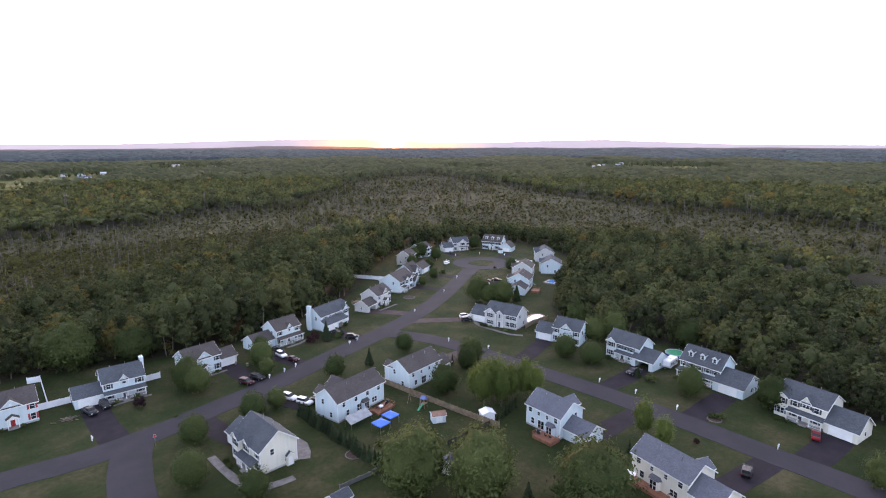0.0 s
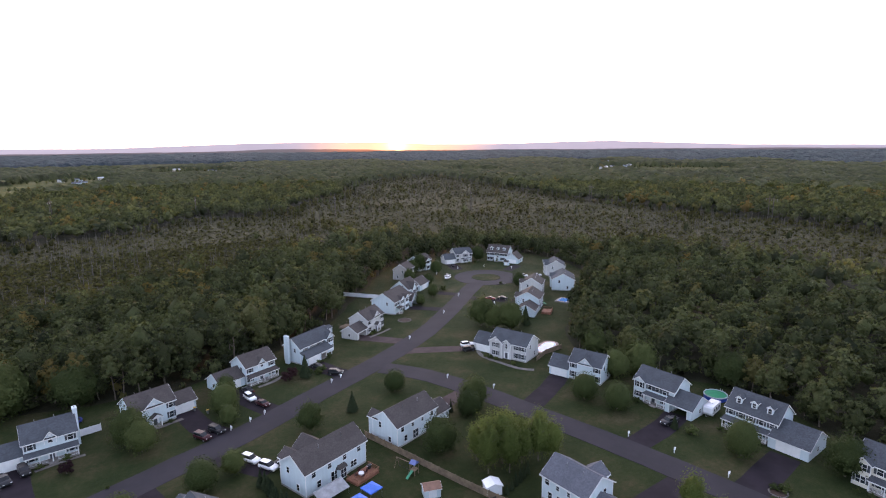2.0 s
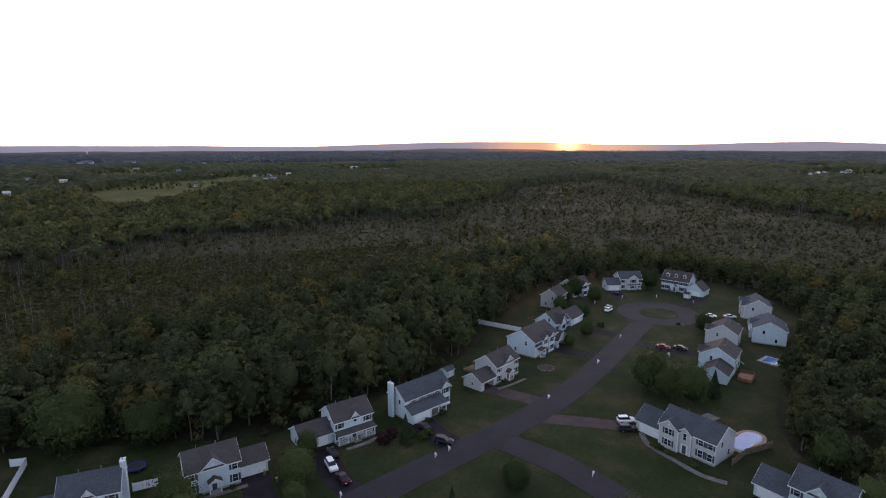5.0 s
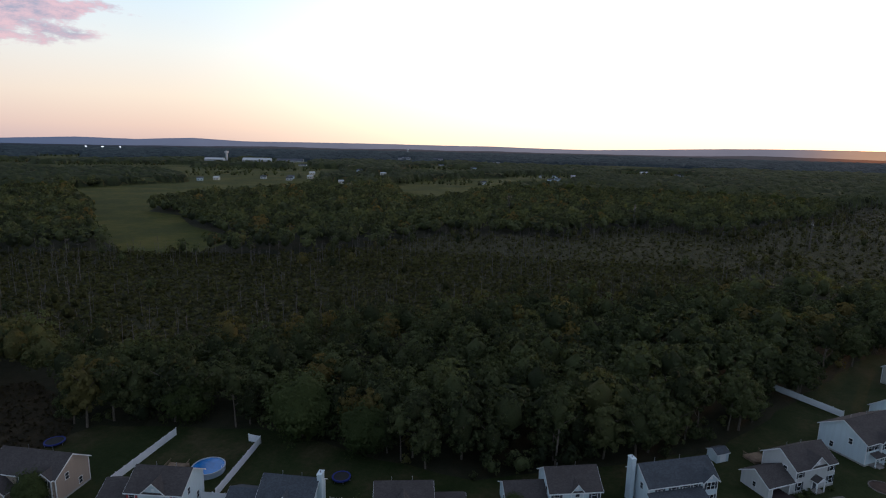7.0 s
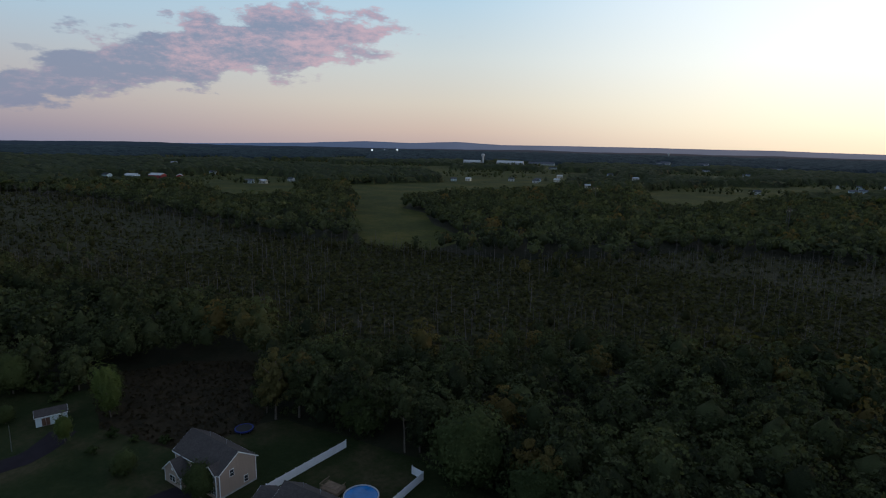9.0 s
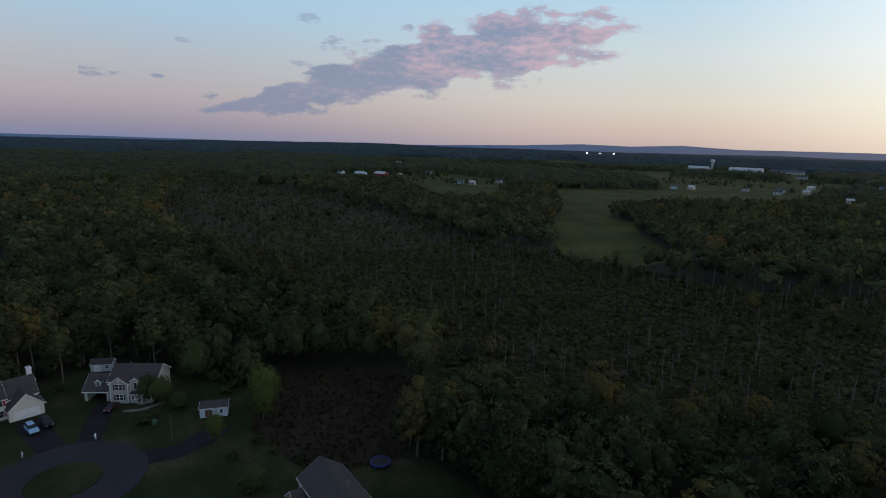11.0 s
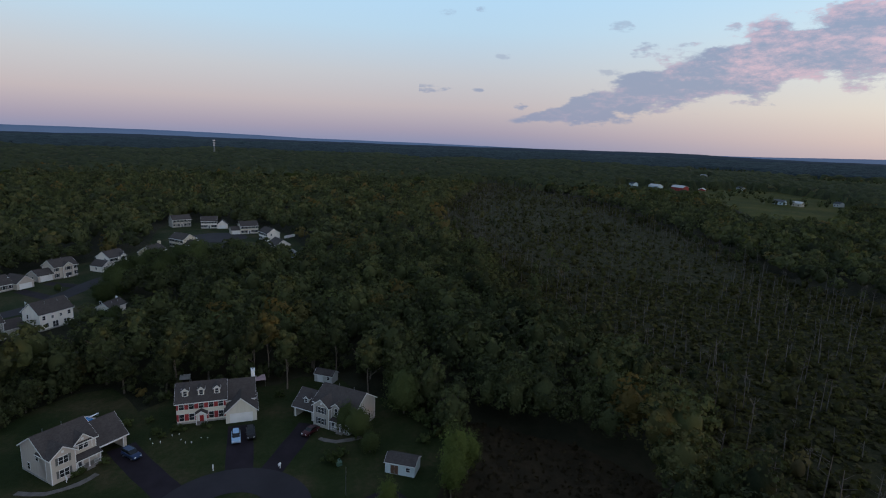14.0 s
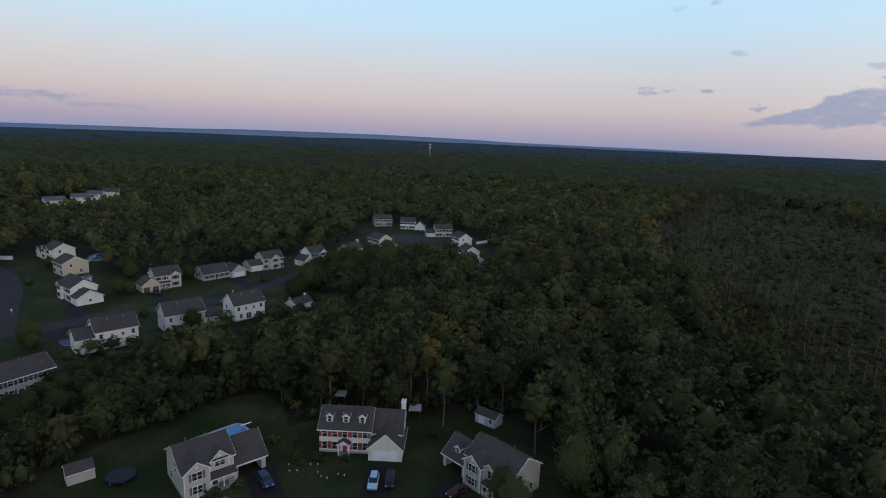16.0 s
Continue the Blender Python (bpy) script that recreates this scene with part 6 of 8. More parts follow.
# woods farther off
x, y = scatter(-1020, 1040, -640, 1120, 11.4)
d = np.hypot(x - 20, y - 110)
ok = forest_at(x, y) & (d >= 266) & ~((x < -80) & (y < 215) & (y > -40) & (d < 330)) & (np.maximum(np.abs(x - 215) - 100, np.abs(y - 245) - 110) > 0) & (rng.rand(len(x)) < np.clip((1030 - d) / 270, 0, 1)) & seen_from_path(x, y, -2, 247)
x, y = x[ok], y[ok]
d = np.hypot(x - 20, y - 110)
s, zs = rng.uniform(0.72, 1.35, len(x)), rng.uniform(0.68, 1.18, len(x))
mid_wood = [crown(200 + k, 5.3, 1.5, 13.6, 66, 1.1, 9, 0, 0.7, -0.2, False) for k in range(8)]
far_wood = [crown(230 + k, 6.0, 0.5, 13.4, 38, 1.6, 7, 0, 0.9, 0.0, False) for k in range(10)]
near_ = d < 420
V, F, T = plant(mid_wood, x[near_], y[near_], s[near_], rng, zs[near_])
V2, F2, T2 = plant(far_wood, x[~near_], y[~near_], s[~near_], rng, zs[~near_])
V, F, T = np.concatenate([V, V2]), np.concatenate([F, F2 + len(V)]), np.concatenate([T, T2])
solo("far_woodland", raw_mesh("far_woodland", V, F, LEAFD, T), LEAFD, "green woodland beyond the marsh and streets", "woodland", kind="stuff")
# tree rows between the far fields
hx, hy = [], []
for p in FARMS:
    px, py = np.array(p).T
    cx, cy = px.mean(), py.mean()
    L = math.hypot(cx, cy - 110)
    ux, uy = -(cy - 110) / L, cx / L
    half = 0.62 * math.sqrt(px.var() + py.var())
    for off in (-0.28, 0.3):
        t = np.arange(-half, half, 7.5)
        bx, by = cx + ux * t + off * half * cx / L, cy + uy * t + off * half * (cy - 110) / L
        keep = (rng.rand(len(t)) < 0.72) & inside(p, bx, by)
        hx.append(bx[keep] + rng.uniform(-3, 3, keep.sum()))
        hy.append(by[keep] + rng.uniform(-3, 3, keep.sum()))
x, y = np.concatenate(hx), np.concatenate(hy)
s = rng.uniform(0.35, 0.8, len(x))
V, F, T = plant(far_wood, x, y, s, rng)
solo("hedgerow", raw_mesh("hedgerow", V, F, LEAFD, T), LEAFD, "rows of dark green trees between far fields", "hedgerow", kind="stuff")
# beyond that the canopy is one rough surface to the horizon
ang = np.radians(np.arange(6.0, 244.0, 0.26))
rad = [835.0]
while rad[-1] < 4500:
    rad.append(rad[-1] * 1.0098 + 1.2)
rad = np.array(rad)
A, R = np.meshgrid(ang + rng.uniform(-0.001, 0.001, ang.size), rad)
A = A + rng.uniform(-0.0018, 0.0018, A.shape)
R = R * (1 + rng.uniform(-0.0035, 0.0035, R.shape))
x, y = (20 + R * np.cos(A)).ravel(), (110 + R * np.sin(A)).ravel()
roll = np.array([noise.noise((a * 0.0016, b * 0.0016, 3.0)) for a, b in zip(x, y)])


def domes(x, y, cell, seed):
    """Tree tops as rounded cells: height between 0 and 1 and a random number for each tree."""
    cx, cy = np.floor(x / cell), np.floor(y / cell)
    best, own = np.full(x.shape, 9.0), np.zeros(x.shape)
    for dx in (-1, 0, 1):
        for dy in (-1, 0, 1):
            gx, gy = cx + dx, cy + dy
            h = [np.modf(np.abs(np.sin(gx * a_ + gy * b_ + seed) * 43758.5453))[0] for a_, b_ in ((12.9898, 78.233), (39.346, 11.135), (73.156, 52.235))]
            e = np.hypot((gx + h[0]) * cell - x, (gy + h[1]) * cell - y) / cell
            own = np.where(e < best, h[2], own)
            best = np.minimum(best, e)
    return 1 - np.clip(best, 0, 1) ** 2, own


z, tint = np.zeros(x.size), np.zeros(x.size)
for lo, hi, cell in ((0, 1300, 14.0), (1300, 2000, 19.0), (2000, 3000, 27.0), (3000, 9000, 42.0)):
    k = (R.ravel() >= lo) & (R.ravel() < hi)
    dome, own = domes(x[k], y[k], cell, 4.0)
    z[k] = 0.5 + 9.0 * dome + 7.0 * own * dome + 3.0 * roll[k]
    tint[k] = own
bare = ~forest_at(x, y) | ((roll < -0.42) & (R.ravel() < 2700))
z = np.where(bare, -1.5, z)
tint = np.clip(tint, 0, 0.999)
na, nr = len(ang), len(rad)
i = (np.arange(nr - 1)[:, None] * na + np.arange(na - 1)[None]).ravel()
F = np.concatenate([np.stack([i, i + 1, i + na + 1], 1), np.stack([i, i + na + 1, i + na], 1)])
fr, fa = F[:, 0] // na, F[:, 0] % na
# beyond this limit the canopy takes the colour with painted haze
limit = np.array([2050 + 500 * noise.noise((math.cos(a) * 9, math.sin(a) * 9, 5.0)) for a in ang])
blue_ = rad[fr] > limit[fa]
for name, label, leaf, pick in (("distant_woodland", "rough green woodland canopy beyond the marsh", LEAFE, ~blue_), ("distant_spruce_woodland", "far woods with blue haze painted into their colour, towards the hills", LEAFB, blue_)):
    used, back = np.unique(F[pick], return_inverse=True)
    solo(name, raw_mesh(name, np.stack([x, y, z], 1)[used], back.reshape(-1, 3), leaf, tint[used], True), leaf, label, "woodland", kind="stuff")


def tuft(seed):
    r = np.random.RandomState(seed)
    n = r.normal(0, 1, (6, 3))
    n[:, 2] = np.abs(n[:, 2]) + 0.4
    n /= np.linalg.norm(n, axis=1)[:, None]
    return leaf_quads(r, n * (1.1, 1.1, 1.2) * r.uniform(0.5, 1.0, (6, 1)), n, 0.7)


# the marsh: scrub, bushes and standing dead trees
x, y = scatter(-900, 730, 30, 1070, 3.4)
ok = inside(SWAMP, x, y) & ~inside(HAY, x, y)
d = np.hypot(x - 20, y - 110)
ok &= (rng.rand(len(x)) < np.clip(1.30 - d / 480, 0.16, 0.85)) & seen_from_path(x, y, -6, 200)
x2, y2 = scatter(-260, 170, 205, 440, 2.5)
ok2 = inside(SWAMP, x2, y2) & (rng.rand(len(x2)) < 0.8)
x, y = np.concatenate([x[ok], x2[ok2]]), np.concatenate([y[ok], y2[ok2]])
d = np.hypot(x - 20, y - 110)
V, F, T = plant([tuft(400 + k) for k in range(6)], x, y, rng.uniform(0.7, 1.6, len(x)) * (1 + np.clip(d - 350, 0, 400) / 320), rng, rng.uniform(0.4, 1.3, len(x)))
solo("marsh_scrub", raw_mesh("marsh_scrub", V, F, SCRUB, T), SCRUB, "low brownish-green scrub over the marsh", "scrub", kind="stuff")
x, y = scatter(-900, 730, 30, 1070, 7.4)
d = np.hypot(x - 20, y - 110)
wet = np.array([noise.noise((a * 0.013, b * 0.013, 9.0)) for a, b in zip(x, y)])
rim = near_edge(x, y, [SWAMP], 22)
ok = inside(SWAMP, x, y) & ~inside(HAY, x, y) & seen_from_path(x, y, -6, 200) & (rng.rand(len(x)) < np.clip(0.42 + 0.7 * wet + 0.25 * rim + (d > 420) * 0.12, 0.06, 0.95))
x, y, wet, rim = x[ok], y[ok], wet[ok], rim[ok]
s = rng.gamma(3.0, 0.15, len(x)) * (0.8 + 0.9 * np.clip(wet, 0, 1)) + 0.2 + rim * rng.uniform(0, 0.8, len(x))
V, F, T = plant([crown(430 + k, 2.3, -0.6, 3.4, 24, 0.55, 3, 0, 0.5, 0.2, False) for k in range(6)], x, y, np.clip(s, 0.35, 2.2), rng, np.clip(s, 0.35, 2.2) * rng.uniform(0.8, 1.5, len(x)))
solo("marsh_bushes", raw_mesh("marsh_bushes", V, F, SCRUB, T), SCRUB, "olive-green bushes and willows crowding the marsh", "bushes", kind="stuff")


x, y = scatter(-120, -45, 160, 220, 1.5)
ok = inside(BROWN, x, y) & (rng.rand(len(x)) < 0.8)
x, y = x[ok], y[ok]
V, F, T = plant([tuft(450 + k) for k in range(4)], x, y, rng.uniform(0.35, 0.8, len(x)), rng, rng.uniform(0.2, 0.8, len(x)))
solo("meadow_grass", raw_mesh("meadow_grass", V, F, DRYGRASS, T), DRYGRASS, "tall brown grass and weeds of the rough meadow", "grass", kind="stuff")


def snag(seed):
    r = random.Random(seed)
    g = Geo()
    h = 9.0
    g.tube((0, 0, 0), (r.uniform(-0.5, 0.5), r.uniform(-0.5, 0.5), h), 0.12, 0.04, 4, False)
    for k in range(4):
        a, z = r.uniform(0, 6.3), h * r.uniform(0.35, 0.9)
        l = r.uniform(0.7, 1.8)
        g.tube((0, 0, z), (math.cos(a) * l, math.sin(a) * l, z + l * 0.6), 0.06, 0.02, 3, False)
    tri = []
    for f in g.f:
        tri += [(f[0], f[i], f[i + 1]) for i in range(1, len(f) - 1)]
    return np.array(g.v), np.array(tri)


x, y = scatter(-900, 730, 30, 1070, 8.0)
ok = inside(SWAMP, x, y) & seen_from_path(x, y, -6, 200)
wet = np.array([noise.noise((a * 0.012, b * 0.012, 19.0)) for a, b in zip(x, y)])
ok &= rng.rand(len(x)) < np.where(near_edge(x, y, [SWAMP], 38), 0.95, np.clip(0.28 + wet, 0.10, 0.8))
x, y = x[ok], y[ok]
V, F, T = plant([snag(500 + k) for k in range(6)], x, y, rng.uniform(1.0, 1.5, len(x)), rng, rng.uniform(0.4, 1.4, len(x)))
solo("dead_trees", raw_mesh("dead_trees", V, F, DEADWOOD), DEADWOOD, "bare grey dead trees standing in the marsh", "dead trees", kind="stuff")
# single living trees in the marsh
x, y = scatter(-600, 560, 180, 900, 15.0)
ok = inside(SWAMP, x, y) & ~inside(HAY, x, y) & (rng.rand(len(x)) < np.where(near_edge(x, y, [SWAMP], 24), 0.42, 0.05))
x, y = x[ok], y[ok]
V, F, T = plant(wood, x, y, rng.uniform(0.35, 0.8, len(x)), rng)
solo("marsh_saplings", raw_mesh("marsh_saplings", V, F, LEAF, T), LEAF, "scattered young trees in the marsh", "saplings", kind="stuff")

# ---- cars ----
PAINTS = {k: plain("paint_" + k, c, 0.28, 0.0, vary=0.04, spec=0.2) for k, c in dict(black=(0.012, 0.012, 0.014), white=(0.72, 0.73, 0.75), red=(0.13, 0.009, 0.012), dark=(0.020, 0.021, 0.025), blue=(0.020, 0.036, 0.085), silver=(0.40, 0.42, 0.45), maroon=(0.038, 0.008, 0.011), sky=(0.26, 0.40, 0.58)).items()}
LAMPC = plain("headlight", (0.62, 0.64, 0.66), 0.12, spec=0.7)
LAMPR = plain("tail_light", (0.35, 0.012, 0.012), 0.2)
CARGLASS = plain("car_glass", (0.014, 0.017, 0.020), 0.08, vary=0.2, spec=0.3)

PROFILES = {  # lower body and cabin outlines along the length, in metres from the middle
    "sedan": ([(-2.32, 0.30), (2.30, 0.30), (2.34, 0.62), (2.20, 0.82), (1.05, 0.98), (-1.55, 1.00), (-2.28, 0.92), (-2.36, 0.60)], [(-1.55, 0.98), (-0.95, 1.42), (0.35, 1.44), (1.10, 0.96)], 0.90),
    "suv": ([(-2.30, 0.36), (2.28, 0.36), (2.34, 0.72), (2.22, 0.98), (1.10, 1.10), (-2.22, 1.12), (-2.34, 0.74)], [(-2.20, 1.10), (-2.00, 1.70), (0.30, 1.74), (1.12, 1.08)], 0.95),
    "truck": ([(-2.70, 0.44), (2.66, 0.44), (2.72, 0.80), (2.58, 1.08), (1.35, 1.18), (-0.55, 1.18), (-0.60, 1.16), (-2.70, 1.14), (-2.76, 0.8)], [(-0.62, 1.16), (-0.50, 1.80), (0.75, 1.82), (1.42, 1.16)], 0.98),
}


def loft(prof, widths):
    """A side outline carried across the car's width and drawn in towards the sides."""
    g = Geo()
    n = len(prof)
    cx, cz = sum(p[0] for p in prof) / n, sum(p[1] for p in prof) / n
    v = []
    for y, k in widths:
        v += [(cx + (x - cx) * k, y, cz + (z - cz) * (0.35 + 0.65 * k)) for x, z in prof]
    f = [tuple(range(n)), tuple(range((len(widths) - 1) * n, len(widths) * n))[::-1]]
    for i in range(len(widths) - 1):
        for j in range(n):
            f.append((i * n + j, i * n + (j + 1) % n, (i + 1) * n + (j + 1) % n, (i + 1) * n + j))
    return g.add(v, f)


def car(label, x, y, heading, paint, kind="sedan", z=0.17):
    low, cab, hw = PROFILES[kind]
    ob = thing("pickup_truck" if kind == "truck" else "car", label, "truck" if kind == "truck" else "car", pose(x, y, z, 0, 0, heading), "parked cars")
    mat = PAINTS[paint]
    part("body", once(("car", kind, paint), lambda: loft(low, [(-hw, 0.955), (-hw * 0.93, 1.0), (hw * 0.93, 1.0), (hw, 0.955)]).mesh("body", mat, True)), None, ob)
    part("window_band", once(("glass", kind), lambda: loft(cab, [(-hw * 0.86, 0.93), (-hw * 0.74, 0.99), (hw * 0.74, 0.99), (hw * 0.86, 0.93)]).mesh("window_band", CARGLASS)), None, ob)
    (a, za), (b, zb) = cab[1], cab[2]
    part("roof_panel", once(("roof", kind, paint), lambda: Geo().extrude([(a + 0.04, -hw * 0.66), (b - 0.04, -hw * 0.68), (b + 0.02, 0), (b - 0.04, hw * 0.68), (a + 0.04, hw * 0.66), (a, 0)], "z", (za + zb) / 2 - 0.05, max(za, zb) + 0.035).mesh("roof_panel", mat)), None, ob)
    for s in (-1, 1):
        xm = (cab[0][0] + cab[3][0]) / 2
        part("door_pillar", once(("pillar", kind, paint), lambda: Geo().box(-0.05, 0.05, -0.02, 0.02, 0, cab[1][1] - cab[0][1] - 0.03).mesh("door_pillar", mat)), None, ob, m=pose(xm, s * hw * 0.83, cab[0][1], s * 12, 0, 0))
        part("headlight", once("headlight", lambda: Geo().box(-0.05, 0.05, -0.17, 0.17, -0.07, 0.07).mesh("headlight", LAMPC)), None, ob, m=pose(low[2][0] - 0.05, s * hw * 0.66, low[2][1] + 0.10))
        part("tail_light", once("tail_light", lambda: Geo().box(-0.04, 0.04, -0.12, 0.12, -0.09, 0.09).mesh("tail_light", LAMPR)), None, ob, m=pose(low[-1][0] + 0.02, s * hw * 0.76, low[-1][1] + 0.12))
        for wx in (low[0][0] + 0.92, low[1][0] - 0.90):
            r = 0.38 if kind == "truck" else 0.34
            t = part("wheel", once(("tyre", kind), lambda: Geo().tube((0, -0.11, 0), (0, 0.11, 0), r, r, 14).mesh("wheel", RUBBER, False)), None, ob, m=pose(wx, s * (hw - 0.10), r - 0.02))
            part("rim", once("rim", lambda: Geo().tube((0, -0.125, 0), (0, 0.125, 0), 0.20, 0.20, 10).mesh("rim", METAL)), None, t)
    if kind == "truck":
        part("cargo_bed", Geo().box(-2.55, -0.75, -0.72, 0.72, 1.10, 1.165), RUBBER, ob)
    return ob


for spec in (("dark pickup truck on the driveway by the garage", 4.0, 165.0, -70, "dark", "truck"), ("black car parked beside the garage", 7.6, 167.0, -78, "black", "suv"), ("dark red sport utility car on the driveway", 42.8, 159.4, -62, "maroon", "suv"), ("black sport utility car near the street", 46.5, 160.8, -62, "black", "suv"),
             ("white van parked before the garage", 58.6, 174.2, -80, "white", "suv"), ("dark car close to the house porch", 59.6, 179.5, 100, "black", "sedan"), ("dark red car on the driveway", 60.4, 168.6, -70, "maroon", "sedan"), ("black car near the spruce", 83.0, 184.2, -66, "black", "sedan"), ("black sport utility car at the driveway end", 85.6, 176.2, -40, "black", "suv"),
             ("white estate car at the roadside", 49.4, 142.4, -62, "white", "suv"), ("white sport utility car behind another", 51.8, 137.2, -62, "white", "suv"), ("dark car beside the white house wall", 54.5, 136.0, -62, "dark", "sedan"), ("black sport utility car by the walk", 131.0, 167.4, -16, "black", "suv"), ("white car by the garage wing", 133.4, 171.2, -16, "white", "suv"),
             ("dark pickup truck before the open garage", 141.2, 97.2, 176, "dark", "truck"), ("black sport utility car standing across the driveway", 116.0, 50.9, 20, "black", "suv"), ("red car close to the garage door", 144.4, 48.6, 20, "red", "sedan"), ("white car near the turning circle", 186.0, 256.0, 30, "white", "sedan"), ("silver car near the turning circle", 188.4, 259.6, 30, "silver", "sedan"),
             ("dark car on the driveway", 205.5, 279.0, 80, "dark", "sedan"), ("white car on the far driveway", 220.8, 235.3, -30, "white", "sedan"), ("silver car on the far driveway", 227.6, 232.0, -30, "silver", "sedan"), ("dark sport utility car between houses", 220.6, 223.1, -30, "dark", "suv"), ("red car under the trees", 178.2, 211.9, -52, "red", "sedan"), ("black car behind the red one", 183.1, 209.0, -52, "black", "sedan"),
             ("light blue car on the dark driveway", -104.3, 122.6, 18, "sky", "suv"), ("black car beside the light one", -106.0, 125.4, 18, "black", "suv"), ("dark blue sport utility car on the driveway", -97.0, 103.2, 58, "blue", "suv"), ("dark red car before the open garage", -107.6, 138.6, -30, "maroon", "sedan"), ("white car on the far driveway", -263.8, 20.0, 80, "white", "suv"),
             ("dark car on a far driveway", -186.0, -12.6, 60, "black", "suv"), ("dark car by the far turning circle", -340.0, 24.0, 20, "dark", "suv")):
    car(*spec)

# ---- post boxes ----


def mailbox(x, y, a):
    ob = thing("mailbox", "white mailbox on a white post at the street edge", "mailbox", pose(x, y, 0.04, 0, 0, a), "mailboxes")
    part("post", once("mb_post", lambda: Geo().box(-0.07, 0.07, -0.07, 0.07, 0, 1.45).box(-0.05, 0.05, -0.42, 0.3, 0.98, 1.06).mesh("post", VINYL)), None, ob)
    part("box", once("mb_box", lambda: Geo().extrude([(-0.12, 1.06), (0.12, 1.06), (0.12, 1.24), (0.07, 1.32), (-0.07, 1.32), (-0.12, 1.24)], "y", -0.50, 0.05).mesh("box", VINYL)), None, ob)
    part("paper_tube", once("mb_tube", lambda: Geo().box(-0.10, 0.10, -0.46, 0.0, 0.74, 0.94).mesh("paper_tube", VINYL)), None, ob)


for x, y, a in ((3.3, 148.9, 20), (49.6, 159.6, 20), (54.8, 161.2, 25), (59.1, 163.0, 25), (81.8, 171.0, 25), (85.6, 172.6, 25), (120.8, 189.4, 30), (111.8, 153.1, 110), (127.6, 99.4, 95), (129.9, 88.6, 90), (130.6, 76.3, 90), (131.6, 51.5, 90), (148.8, 207.5, 35), (118.6, 139.4, 100), (170.5, 226.0, 35), (175.0, 205.0, 215), (187.0, 268.0, 0),
                (204.0, 271.6, -10), (219.5, 267.0, -40), (229.0, 254.0, -80), (-92.4, 121.7, 108), (-93.4, 135.0, 60), (-88.1, 95.2, 140), (-147.0, -38.0, 20), (-200.0, 13.0, 160), (-222.0, 13.0, 170)):
    mailbox(x, y, a)

# ---- fences ----


def fence_run(ob, p, q, tall, mat, panel, post, cap=True):
    p, q = Vector((*p, 0)), Vector((*q, 0))
    n = max(1, round((q - p).length / panel))
    a = math.degrees(math.atan2(q.y - p.y, q.x - p.x))
    step = (q - p).length / n

    def board():
        front, k = [], 0.04
        while k < step - 0.12:
            front += [(k, -0.022), (k + 0.02, -0.04), (k + 0.13, -0.04), (k + 0.15, -0.022)]
            k += 0.2
        edge = front + [(step - 0.04, -0.022), (step - 0.04, 0.022)] + [(a_, -b_) for a_, b_ in reversed(front)]
        return Geo().extrude(edge, "z", 0.06, tall - 0.04).mesh("panel", mat)
    me = once(("panel", round(step, 2), tall, mat.name), board)
    pm = once(("post", tall, mat.name), lambda: Geo().box(-0.065, 0.065, -0.065, 0.065, 0, tall + 0.08).extrude([(-0.085, tall + 0.08), (0.085, tall + 0.08), (0, tall + 0.19)], "x", -0.085, 0.085).mesh("post", mat))
    for k in range(n + 1):
        c = p + (q - p) * k / n
        part("post", pm, None, ob, m=pose(c.x, c.y, 0.03, 0, 0, a))
        if k < n:
            part("panel", me, None, ob, m=pose(c.x, c.y, 0.03, 0, 0, a))


def fence(label, line, tall, mat, panel=2.4):
    ob = thing("fence", label, "fence", pose(0, 0, 0), "fences")
    for p, q in zip(line, line[1:]):
        fence_run(ob, p, q, tall, mat, panel, 0.1)


fence("white vinyl privacy fence round the back yard", [(-17.5, 176.0), (-28.2, 174.6), (-28.0, 196.0)], 1.9, VINYL)
fence("white vinyl fence between two white houses", [(-7.2, 175.0), (0.2, 175.6)], 1.9, VINYL)
fence("white vinyl fence running back to the woods", [(-4.9, 176.4), (-5.6, 186.0), (-6.4, 197.0), (-9.6, 197.3)], 1.9, VINYL)
fence("short white vinyl fence beside the chimney", [(18.4, 178.6), (23.0, 179.2)], 1.9, VINYL)
fence("white vinyl fence behind the white gabled house", [(138.6, 243.4), (133.5, 249.8), (128.4, 256.2), (126.5, 258.6)], 1.9, VINYL)
fence("weathered wooden board fence between two yards", [(75.5, 137.0), (77.8, 128.0), (80.2, 118.0), (83.0, 107.0), (86.0, 96.6)], 1.7, FENCEW)
fence("brown wooden fence behind the pool", [(143.6, 147.0), (150.0, 149.5), (158.5, 150.0)], 1.7, FENCEW)
fence("dark weathered fence between two trees", [(71.0, 97.6), (76.5, 98.3), (82.0, 99.0), (85.6, 99.2)], 1.3, plain("dark_boards", (0.032, 0.027, 0.022), 0.9, vary=0.3))
fence("low dark fence along the lower yard", [(43.0, 97.0), (50.0, 97.5), (54.0, 98.6)], 1.1, GREENSH)
fence("white vinyl fence at the far house", [(-201.0, -116.0), (-196.0, -128.0)], 1.9, VINYL)
fence("white vinyl fence at the far turning circle", [(-357.0, 75.0), (-366.0, 80.0)], 1.9, VINYL)

# ---- pools ----


